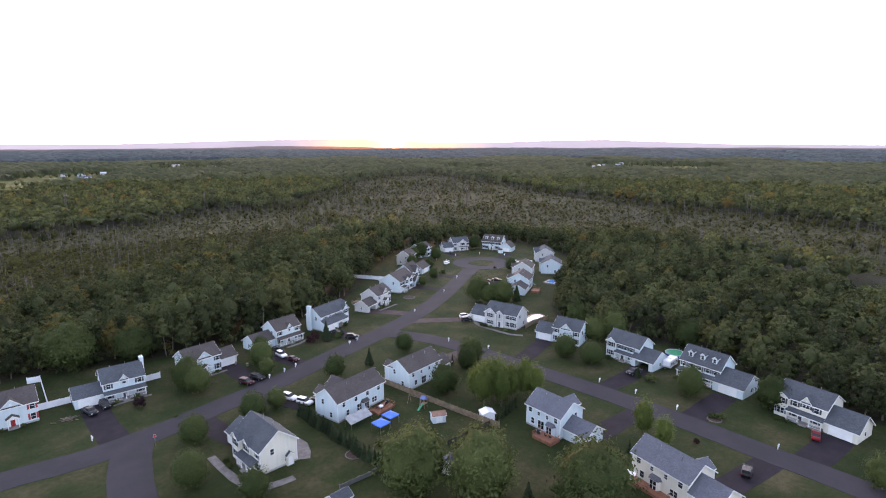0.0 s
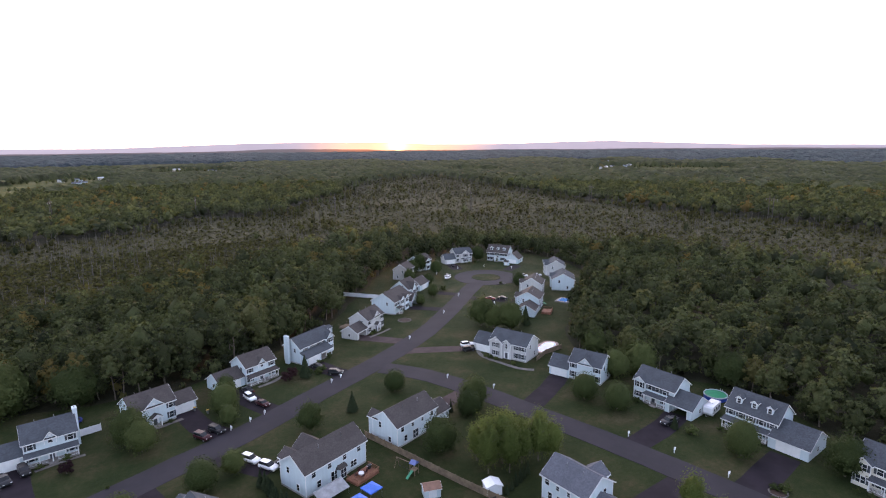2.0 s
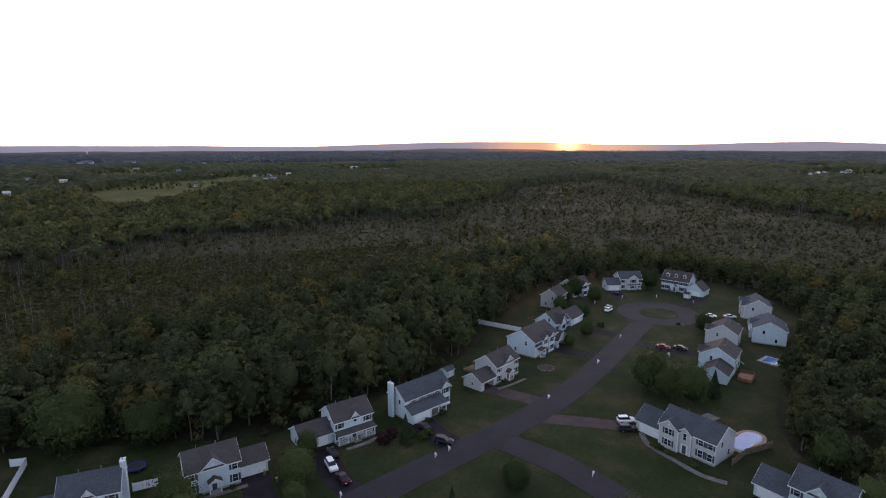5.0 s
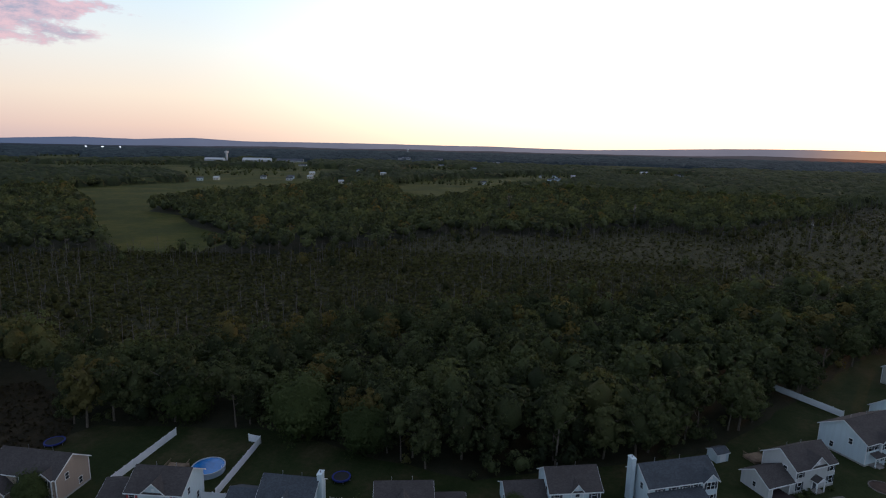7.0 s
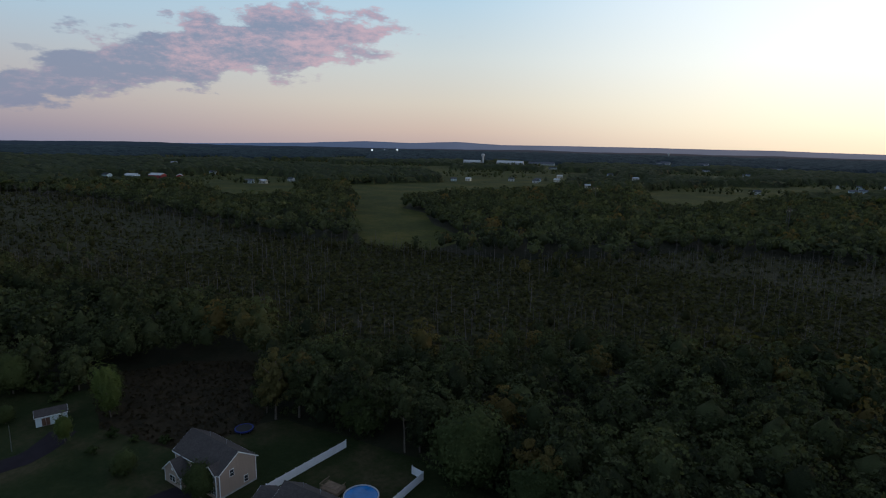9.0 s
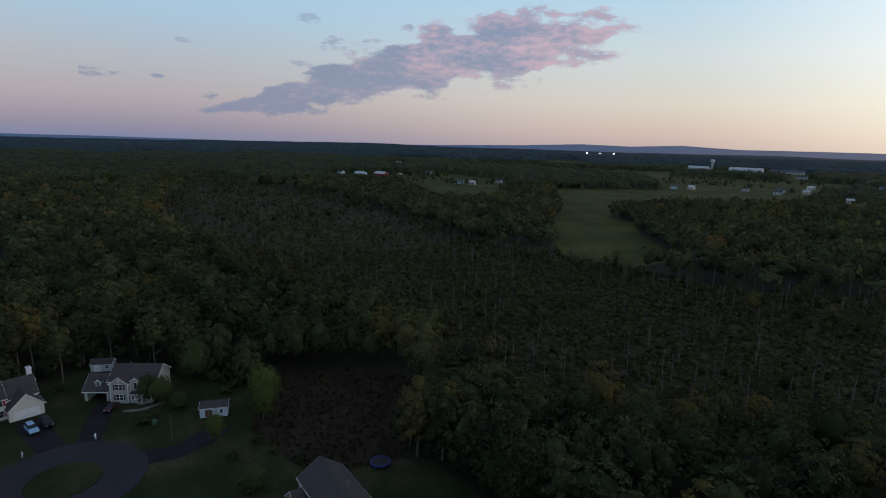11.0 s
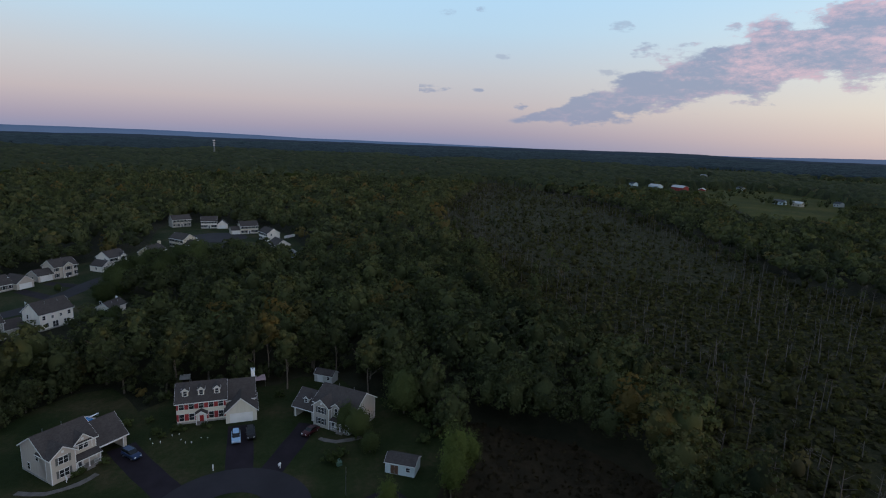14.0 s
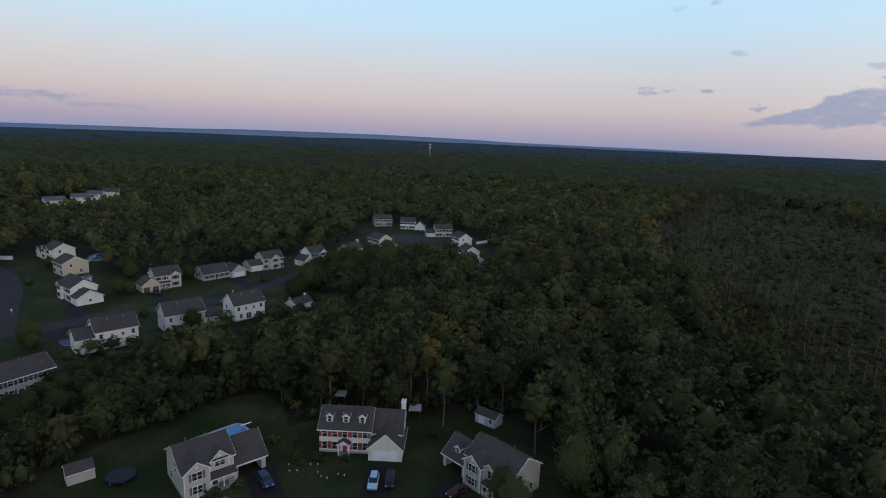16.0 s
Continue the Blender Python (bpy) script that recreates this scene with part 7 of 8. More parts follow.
def round_pool(x, y, r, label, wall=LINER, cover=None):
    ob = thing("swimming_pool", label, "pool", pose(x, y, 0.03), "pools")
    part("pool_wall", disc(0, 0, r, 1.25, 40, r - 0.08).extrude([(math.cos(2 * math.pi * i / 40) * r, math.sin(2 * math.pi * i / 40) * r) for i in range(40)], "z", 0.0, 0.96), wall, ob)
    part("rim", disc(0, 0, r + 0.09, 1.32, 40, r - 0.10), plain("pool_rim", (0.34, 0.38, 0.42), 0.5), ob)
    part("pool_water" if cover is None else "pool_cover", disc(0, 0, r - 0.09, 1.14, 40), cover or WATER, ob)
    part("ladder", Geo().tube((r, -0.3, 0), (r - 0.1, -0.3, 1.9), 0.04, 0.04, 6).tube((r, 0.3, 0), (r - 0.1, 0.3, 1.9), 0.04, 0.04, 6).box(r - 0.12, r + 0.05, -0.3, 0.3, 0.6, 0.66).box(r - 0.12, r + 0.05, -0.3, 0.3, 1.1, 1.16), VINYL, ob)


round_pool(-11.6, 184.2, 3.4, "round above-ground pool with blue water in a fenced yard")
round_pool(164.6, 98.2, 3.0, "round pool under a green cover beside the trailer", plain("blue_pool_wall", (0.02, 0.06, 0.32), 0.5), PLASTIC_G)


def shaped_pool(label, x, y, turn, outline, deck, z=0.1, paving=STONE):
    ob = thing("swimming_pool", label, "pool", pose(x, y, 0, 0, 0, turn), "pools")

    def grow(k):
        n = len(outline)
        out = []
        for i, p in enumerate(outline):
            a, b = Vector(outline[i - 1]), Vector(outline[(i + 1) % n])
            t = (b - a).normalized()
            out.append((p[0] + t.y * k, p[1] - t.x * k))
        return out
    part("deck", Geo().slab([(a, b, z) for a, b in grow(deck)], z + 0.2), paving, ob, "worn pool deck")
    part("coping", Geo().slab([(a, b, z + 0.05) for a, b in grow(0.3)], 0.3), plain("coping", (0.46, 0.44, 0.42), 0.8), ob)
    part("pool_water", Geo().slab([(a, b, z + 0.075) for a, b in outline], 0.2), WATER, ob, "still blue pool water")


bean = []
for i in range(44):
    a = 2 * math.pi * i / 44
    r = 3.4 + 0.9 * math.cos(2 * a) - 0.75 * math.exp(-((a - 4.4) / 0.5) ** 2)
    bean.append((1.25 * r * math.cos(a), 0.82 * r * math.sin(a)))
shaped_pool("kidney-shaped in-ground pool with pinkish paved edge", 155.4, 154.2, 22, bean, 1.3, 0.1, plain("pink_paving", (0.24, 0.165, 0.15), 0.85, vary=0.25, bump=0.2))
box_pool = [(-5.6, -2.4), (4.8, -2.4), (5.4, -1.8), (5.4, 1.8), (4.8, 2.4), (-5.6, 2.4), (-6.2, 1.8), (-6.2, -1.8)]
shaped_pool("long blue pool with raised white rim behind the beige house", -106.9, 84.6, 155, [(0.98 * a, 0.92 * b) for a, b in box_pool], 0.7, 0.9)
slide = thing("diving_board", "white diving board at the pool end", "diving board", pose(-113.2, 87.5, 0.9, 0, 0, -25))
part("board", Geo().box(-0.25, 2.2, -0.22, 0.22, 0.52, 0.58), VINYL, slide)
part("stand", Geo().box(0.0, 0.3, -0.2, 0.2, 0.08, 0.52), METAL, slide)
shaped_pool("small rectangular pool in a wooden deck", 203.6, 190.6, 20, [(-2.6, -2.0), (2.6, -2.0), (2.6, 2.0), (-2.6, 2.0)], 1.4, 0.5)
shaped_pool("large pool beyond the far white house", -224.0, -88.0, 40, [(1.4 * a, 1.3 * b) for a, b in bean], 2.0)

# ---- sheds and garden buildings ----


def shed(label, x, y, a, wd, dp, h, wall, roof, rise=0.8, door=None, axis="x", name="shed", wins=0):
    ob = thing(name, label, "shed", pose(x, y, 0.04, 0, 0, a), "sheds")
    if axis == "x":
        b = Geo().extrude([(-dp / 2, 0), (dp / 2, 0), (dp / 2, h), (0, h + rise), (-dp / 2, h)], "x", -wd / 2, wd / 2)
    else:
        b = Geo().extrude([(-wd / 2, 0), (wd / 2, 0), (wd / 2, h), (0, h + rise), (-wd / 2, h)], "y", -dp / 2, dp / 2)
    part("wall", b, wall, ob)
    r, t = gable(-wd / 2, wd / 2, -dp / 2, dp / 2, h, h + rise, axis, 0.2, 0.08)
    part("roof", r, roof, ob)
    part("roof_trim", t, TRIM, ob)
    dm = door or TRIM
    for s in (-1, 1):
        part("door", Geo().box(s * 0.42 - 0.40, s * 0.42 + 0.40, -dp / 2 - 0.05, -dp / 2 + 0.02, 0.08, min(2.0, h - 0.1)), dm, ob, m=pose(-wd * 0.18 if wins else 0, 0, 0))
    for k in range(wins):
        window(ob, wd * 0.28, -dp / 2, 1.0, 0, 0.8, 0.9)
    return ob


shed("small white shed with a brown door beside the meadow", -93.4, 160.4, 73, 6.4, 4.2, 2.5, WHITE, ROOF2, 1.0, DOORT, wins=1)
shed("small grey garden shed at the wood", -136.8, 137.6, 70, 5.6, 3.4, 2.3, PALE, ROOF2, 1.1, TRIM, wins=1)
shed("clay-coloured garden shed with white double door on the lawn", -85.6, 69.6, 60, 3.6, 4.6, 2.3, CLAY, ROOF2, 1.2, TRIM, "y")
shed("small shed with brown roof by the wooden fence", 75.9, 108.6, -20, 3.4, 2.6, 2.0, WHITE, plain("brown_roof", (0.19, 0.105, 0.075), 0.8, vary=0.2), 0.7, TRIM)
shed("white metal garden shed beyond the fence", 86.6, 102.0, -20, 3.2, 2.8, 2.1, VINYL, VINYL, 0.6, VINYL, "y")
shed("pale garden shed with grey roof between two trees", 65.2, 89.4, -60, 3.2, 3.4, 2.2, WHITE, ROOF, 1.2, TRIM, "y")
shed("grey shed roof low in the yard", 40.8, 92.4, 10, 4.0, 3.2, 2.0, GREY, ROOF, 1.1, TRIM)
shed("small pale shed at the marsh-side yard", 99.0, 214.0, 30, 3.4, 3.0, 2.2, WHITE, ROOF, 0.8, TRIM)
shed("white small outbuilding on the lawn", 233.0, 262.5, -62, 2.6, 2.2, 2.0, WHITE, ROOF2, 0.8, TRIM)
shed("white small garden shed on a far lawn", -187.0, -52.0, 20, 4.0, 3.0, 2.2, WHITE, ROOF3, 0.8, TRIM)


def canopy(label, x, y, a, wd, dp, h, mat, rise):
    ob = thing("canopy", label, "canopy", pose(x, y, 0.04, 0, 0, a), "canopies")
    for sx_ in (-1, 1):
        for sy_ in (-1, 1):
            part("leg", Geo().tube((sx_ * (wd / 2 - 0.1), sy_ * (dp / 2 - 0.1), 0), (sx_ * (wd / 2 - 0.1), sy_ * (dp / 2 - 0.1), h), 0.03, 0.03, 6), METAL, ob)
    t = [(-wd / 2, -dp / 2, h), (wd / 2, -dp / 2, h), (wd / 2, dp / 2, h), (-wd / 2, dp / 2, h)]
    g = Geo().add(t + [(0, 0, h + rise)] + [(px, py, pz - 0.22) for px, py, pz in t], [(0, 1, 4), (1, 2, 4), (2, 3, 4), (3, 0, 4), (0, 5, 6, 1), (1, 6, 7, 2), (2, 7, 8, 3), (3, 8, 5, 0), (5, 8, 7, 6)])
    part("cover", g, mat, ob)


canopy("blue pop-up canopy on the back lawn", 61.6, 112.8, 14, 3.4, 3.4, 2.2, TARP, 0.7)
canopy("blue pop-up canopy beside another", 65.6, 115.0, 14, 3.2, 3.2, 2.2, TARP, 0.7)
canopy("pinkish garden canopy behind the cream house", -133.2, 120.0, 20, 3.4, 3.0, 2.2, plain("faded_canopy", (0.40, 0.30, 0.34), 0.7), 0.3)
canopy("small grey canopy behind the cream house", -132.8, 100.0, 18, 3.2, 2.6, 2.2, plain("grey_canopy", (0.36, 0.36, 0.37), 0.7), 0.2)
ob = thing("shelter_roof", "long greyish-white tent roof on the back lawn", "tent", pose(58.8, 119.2, 0.04, 0, 0, 14))
part("cover", Geo().slab([(-3.6, -1.3, 1.5), (3.6, -1.3, 1.5), (3.6, 1.3, 2.7), (-3.6, 1.3, 2.7)], 0.05), plain("white_canvas", (0.22, 0.23, 0.245), 0.8, vary=0.2), ob)
for sx_ in (-3.4, 3.4):
    for sy_, hh in ((-1.2, 1.5), (1.2, 2.6)):
        part("leg", Geo().tube((sx_, sy_, 0), (sx_, sy_, hh), 0.03, 0.03, 6), METAL, ob)

# ---- decks, patios, paths ----


def deck(label, x, y, a, wd, dp, h, mat=WOOD, rail=True):
    ob = thing("deck", label, "deck", pose(x, y, 0.04, 0, 0, a), "decks")
    n = int(wd / 0.3)
    me = once(("plank", dp, mat.name), lambda: Geo().box(-0.14, 0.14, -dp / 2, dp / 2, -0.05, 0).mesh("plank", mat))
    for k in range(n):
        part("plank", me, None, ob, m=pose(-wd / 2 + (k + 0.5) * wd / n, 0, h))
    part("skirt", Geo().box(-wd / 2, wd / 2, -dp / 2 + 0.02, dp / 2 - 0.02, 0, h - 0.06), mat, ob)
    if rail:
        for p, q in (((-wd / 2, -dp / 2), (wd / 2, -dp / 2)), ((-wd / 2, -dp / 2), (-wd / 2, dp / 2)), ((wd / 2, -dp / 2), (wd / 2, dp / 2))):
            L = math.hypot(q[0] - p[0], q[1] - p[1])
            ang = math.degrees(math.atan2(q[1] - p[1], q[0] - p[0]))

            def rails(L=L):
                g = Geo().box(0, L, -0.04, 0.04, 0.92, 0.98).box(0, L, -0.02, 0.02, 0.12, 0.17)
                for k in range(int(L / 0.28)):
                    g.box(0.05 + k * 0.28, 0.10 + k * 0.28, -0.02, 0.02, 0.0, 0.93)
                return g.mesh("railing", mat)
            part("railing", once(("rail", round(L, 2), mat.name), rails), None, ob, m=pose(p[0], p[1], h, 0, 0, ang))
    return ob


deck("red-brown wooden deck behind the white house", 67.4, 122.4, 17, 6.4, 3.6, 0.5)
deck("red-brown deck with railing behind the white house", 91.4, 86.0, -84, 5.6, 3.4, 0.7)
deck("red-brown deck behind the beige house", 94.6, 59.6, -88, 8.0, 3.6, 0.5)
deck("red wooden deck behind the white house", 184.6, 182.6, 36, 5.0, 4.0, 0.9)
deck("brown deck behind the pale house", 226.0, 206.0, 45, 5.0, 4.0, 0.8)
deck("weathered deck beside the grey-beige house", 108.0, 216.0, 30, 4.6, 3.4, 0.5, FENCEW)
deck("small wooden deck in the corner of the yard", -18.5, 183.2, 7, 4.2, 3.0, 0.7, FENCEW)


PAVED = plain("grey_paving", (0.115, 0.105, 0.10), 0.9, vary=0.25, bump=0.3)


def walkway(label, pts, width, mat=PAVED):
    solo("walkway", ribbon(pts, width, 0.13, 0.01), mat, label, "path", kind="structure")


walkway("pale concrete front walk", [(9.4, 166.6), (13.5, 167.6), (19.0, 168.2)], 1.0)
walkway("pale concrete front walk", [(31.0, 171.4), (36.0, 172.2), (41.0, 173.4)], 1.1)
walkway("pale concrete front walk", [(63.0, 181.0), (68.0, 182.4), (71.5, 184.6)], 1.1)
walkway("curved pale walk along the house front", [(134.0, 165.8), (131.8, 160.6), (133.0, 153.0), (134.6, 146.0), (137.6, 142.2)], 1.3)
walkway("curved pale walk to the porch", [(110.0, 200.0), (115.0, 201.5), (121.0, 204.0)], 1.1)
walkway("pale stone walk beside the corner house", [(24.6, 125.0), (25.6, 118.0), (27.6, 110.0), (31.0, 106.6), (37.0, 106.4)], 2.0)
walkway("pale patio behind the corner house", [(41.0, 112.0), (43.0, 118.0), (41.0, 123.0)], 3.4)
walkway("pale stone patio by the fence", [(88.6, 126.4), (93.0, 127.6)], 3.0)
walkway("curved walk to the beige house", [(-91.0, 99.4), (-87.6, 97.8), (-84.4, 93.4), (-84.6, 88.0)], 1.2)
walkway("curved walk to the grey house", [(-105.4, 141.0), (-104.0, 145.0), (-106.0, 150.6)], 1.2)
walkway("patio with fire ring behind the pool house", [(153.6, 166.0), (157.6, 167.0)], 3.4)

# ---- things on the decks ----


def patio_chair(x, y, z, a, mat, label):
    ob = thing("patio_chair", label, "chair", pose(x, y, z, 0, 0, a), "deck furniture")
    part("seat", once(("pseat", mat.name), lambda: Geo().box(-0.27, 0.27, -0.26, 0.26, 0.40, 0.45).mesh("seat", mat)), None, ob)
    part("backrest", once(("pback", mat.name), lambda: Geo().extrude([(0.22, 0.45), (0.26, 0.45), (0.38, 1.02), (0.34, 1.02)], "x", -0.26, 0.26).mesh("backrest", mat)), None, ob)
    for sx_ in (-0.25, 0.25):
        part("armrest", once(("parm", mat.name), lambda: Geo().box(-0.03, 0.03, -0.24, 0.24, 0.62, 0.65).mesh("armrest", mat)), None, ob, m=pose(sx_, 0, 0))
        for sy_ in (-0.23, 0.23):
            part("leg", once(("pleg", mat.name), lambda: Geo().tube((0, 0, 0), (0, 0, 0.42), 0.022, 0.022, 6).mesh("leg", mat)), None, ob, m=pose(sx_, sy_, 0))


def patio_table(x, y, z, r, label):
    ob = thing("patio_table", label, "table", pose(x, y, z), "deck furniture")
    part("tabletop", disc(0, 0, r, 0.72, 28, 0.0).tube((0, 0, 0.68), (0, 0, 0.715), r, r, 28), TRIM, ob)
    for k in range(4):
        part("leg", once("ptleg", lambda: Geo().tube((0.28, 0, 0), (0.40, 0, 0.69), 0.025, 0.025, 6).mesh("leg", METAL)), None, ob, m=pose(0, 0, 0, 0, 0, 45 + 90 * k))


def grill(x, y, z, a):
    ob = thing("barbecue_grill", "black barbecue grill with closed lid on a deck", "grill", pose(x, y, z, 0, 0, a), "deck furniture")
    part("cart", Geo().box(-0.35, 0.35, -0.25, 0.25, 0.06, 0.78), RUBBER, ob)
    part("lid", Geo().extrude([(-0.27, 0.79), (0.27, 0.79), (0.27, 0.96), (0.16, 1.10), (-0.16, 1.10), (-0.27, 0.96)], "x", -0.37, 0.37), PAINTS["dark"], ob)
    for k in (-1, 1):
        part("side_shelf", Geo().box(k * 0.52 - 0.15, k * 0.52 + 0.15, -0.22, 0.22, 0.80, 0.83), METAL, ob)
    part("handle", Geo().tube((-0.25, -0.31, 0.93), (0.25, -0.31, 0.93), 0.015, 0.015, 6), METAL, ob)


patio_table(67.0, 122.3, 0.545, 0.6, "small white round table on the wooden deck")
for k, (dx_, dy_) in enumerate(((1.1, 0.1), (-1.1, 0.2), (0.2, 1.1), (-0.1, -1.05))):
    patio_chair(67.0 + dx_, 122.3 + dy_, 0.545, math.degrees(math.atan2(dy_, dx_)) - 90 + 8 * k, PAINTS["maroon"], "dark red patio chair round the deck table")
grill(69.6, 123.6, 0.545, 17)
grill(91.0, 88.0, 0.745, 96)
patio_chair(91.4, 86.0, 0.745, 70, RUBBER, "black patio chair on the railed deck")
patio_chair(91.6, 84.8, 0.745, 110, RUBBER, "black patio chair on the railed deck")

# ---- yard things ----


def trampoline(x, y, r=2.1, pad=(0.018, 0.028, 0.14)):
    ob = thing("trampoline", "round black trampoline with a blue rim on the grass", "trampoline", pose(x, y, 0.04), "trampolines")
    part("mat", disc(0, 0, r - 0.3, 0.86, 28), RUBBER, ob)
    part("pad", disc(0, 0, r, 0.90, 28, r - 0.34), plain("blue_pad", pad, 0.7, spec=0.2), ob)
    for k in range(6):
        a = math.pi * k / 3
        part("leg", once("tleg", lambda: Geo().tube((0, 0, 0), (0, 0, 0.62), 0.035, 0.035, 6).mesh("leg", METAL)), None, ob, m=pose(0.94 * r * math.cos(a), 0.94 * r * math.sin(a), 0))


trampoline(-52.4, 186.2, 2.2)
trampoline(17.4, 187.4, 2.0)
trampoline(-88.2, 77.0, 2.6, (0.014, 0.020, 0.05))


def playset(x, y, a, label="wooden swing set with a green slide"):
    ob = thing("swing_set", label, "playground", pose(x, y, 0.04, 0, 0, a))
    for sx_ in (-2.0, 2.0):
        for sy_ in (-0.8, 0.8):
            part("leg", Geo().tube((sx_, sy_, 0), (sx_ * 0.95, sy_ * 0.15, 2.3), 0.06, 0.06, 6), FENCEW, ob)
    part("beam", Geo().tube((-2.1, 0, 2.3), (3.4, 0, 2.3), 0.08, 0.08, 6), FENCEW, ob)
    for k in (-1.0, 0.0, 1.0):
        part("swing", Geo().box(k - 0.25, k + 0.25, -0.1, 0.1, 0.5, 0.54).box(k - 0.25, k - 0.23, -0.01, 0.01, 0.5, 2.3).box(k + 0.23, k + 0.25, -0.01, 0.01, 0.5, 2.3), RUBBER, ob)
    part("platform", Geo().box(2.3, 3.6, -0.7, 0.7, 1.1, 1.2).box(2.3, 2.4, -0.7, -0.6, 0, 2.6).box(3.5, 3.6, -0.7, -0.6, 0, 2.6).box(2.3, 2.4, 0.6, 0.7, 0, 2.6).box(3.5, 3.6, 0.6, 0.7, 0, 2.6), FENCEW, ob)
    part("roof", Geo().extrude([(-0.85, 2.6), (0.85, 2.6), (0, 3.3)], "x", 2.2, 3.7), plain("striped_awning", (0.10, 0.13, 0.28), 0.7), ob)
    part("slide", Geo().slab([(2.6, -0.7, 1.15), (3.2, -0.7, 1.15), (3.2, -2.6, 0.15), (2.6, -2.6, 0.15)], 0.06), PLASTIC_G, ob, "green plastic slide")


playset(76.0, 119.6, -70)
playset(189.6, 193.0, 20, "red and blue play tower in the back yard")


def trailer(x, y, a):
    ob = thing("travel_trailer", "white travel trailer parked beside the garage", "trailer", pose(x, y, 0.05, 0, 0, a))
    part("body", Geo().extrude([(-2.9, 0.55), (2.7, 0.55), (3.05, 1.2), (2.9, 2.5), (2.5, 2.85), (-2.7, 2.85), (-2.95, 2.5)], "y", -1.2, 1.2), VINYL, ob)
    part("stripe", Geo().box(-2.93, 2.75, -1.215, 1.215, 1.15, 1.35), plain("grey_stripe", (0.25, 0.27, 0.30), 0.5), ob)
    for k in (-1.6, 0.2, 1.7):
        part("window", Geo().box(k - 0.4, k + 0.4, -1.23, 1.23, 1.55, 2.15), GLASS, ob)
    part("roof_vent", Geo().box(-0.4, 0.4, -0.4, 0.4, 2.85, 3.05), VINYL, ob)
    part("hitch", Geo().tube((2.9, 0.5, 0.6), (4.1, 0, 0.55), 0.05, 0.05, 6).tube((2.9, -0.5, 0.6), (4.1, 0, 0.55), 0.05, 0.05, 6), METAL, ob)
    for s in (-1, 1):
        for k in (-0.45, 0.45):
            part("wheel", Geo().tube((k, s * 1.0, 0.36), (k, s * 1.22, 0.36), 0.36, 0.36, 14), RUBBER, ob)


trailer(155.2, 94.0, 190)


def parasol(x, y):
    ob = thing("parasol_table", "white garden parasol over a round table", "parasol", pose(x, y, 0.55))
    part("pole", Geo().tube((0, 0, 0), (0, 0, 2.5), 0.03, 0.03, 6), METAL, ob)
    part("canopy", Geo().add([(1.5 * math.cos(2 * math.pi * i / 8), 1.5 * math.sin(2 * math.pi * i / 8), 2.05) for i in range(8)] + [(0, 0, 2.6), (0, 0, 2.45)], [(i, (i + 1) % 8, 8) for i in range(8)] + [((i + 1) % 8, i, 9) for i in range(8)]), plain("parasol_cloth", (0.66, 0.65, 0.62), 0.8), ob)
    part("tabletop", disc(0, 0, 0.6, 0.74, 20), VINYL, ob)
    for k in range(4):
        a = math.pi / 4 + k * math.pi / 2
        c = thing("garden_chair", "red-brown garden chair round the parasol table", "chair", pose(x + 1.05 * math.cos(a), y + 1.05 * math.sin(a), 0.55, 0, 0, math.degrees(a)), "garden chairs")
        part("seat", Geo().box(-0.24, 0.24, -0.24, 0.24, 0.40, 0.45), WOOD, c)
        part("backrest", Geo().box(0.20, 0.26, -0.24, 0.24, 0.45, 0.95), WOOD, c)
        for lx in (-0.2, 0.2):
            for ly in (-0.2, 0.2):
                part("leg", once("chair_leg", lambda: Geo().box(-0.02, 0.02, -0.02, 0.02, 0, 0.4).mesh("leg", WOOD)), None, c, m=pose(lx, ly, 0))


parasol(92.6, 63.6)


def stop_sign(x, y, a):
    ob = thing("stop_sign", "red octagonal stop sign with a white edge", "road sign", pose(x, y, 0.05, 0, 0, a))
    part("post", Geo().box(-0.03, 0.03, -0.02, 0.02, 0, 2.9), METAL, ob)
    oct_ = [(0.40 * math.cos(math.pi / 8 + k * math.pi / 4), 2.5 + 0.40 * math.sin(math.pi / 8 + k * math.pi / 4)) for k in range(8)]
    part("edge", Geo().extrude(oct_, "y", -0.045, -0.025), VINYL, ob)
    part("face", Geo().extrude([(px * 0.91, 2.5 + (pz - 2.5) * 0.91) for px, pz in oct_], "y", -0.052, -0.045), plain("sign_red", (0.55, 0.012, 0.018), 0.4), ob)
    txt = bpy.data.curves.new("lettering", "FONT")
    txt.body, txt.size, txt.align_x, txt.align_y, txt.extrude = "STOP", 0.30, "CENTER", "CENTER", 0.003
    txt.materials.append(VINYL)
    lt = new("lettering", txt)
    lt.parent, lt.matrix_basis = ob, pose(0, -0.056, 2.5, 90, 0, 0)


stop_sign(15.2, 137.6, 12)


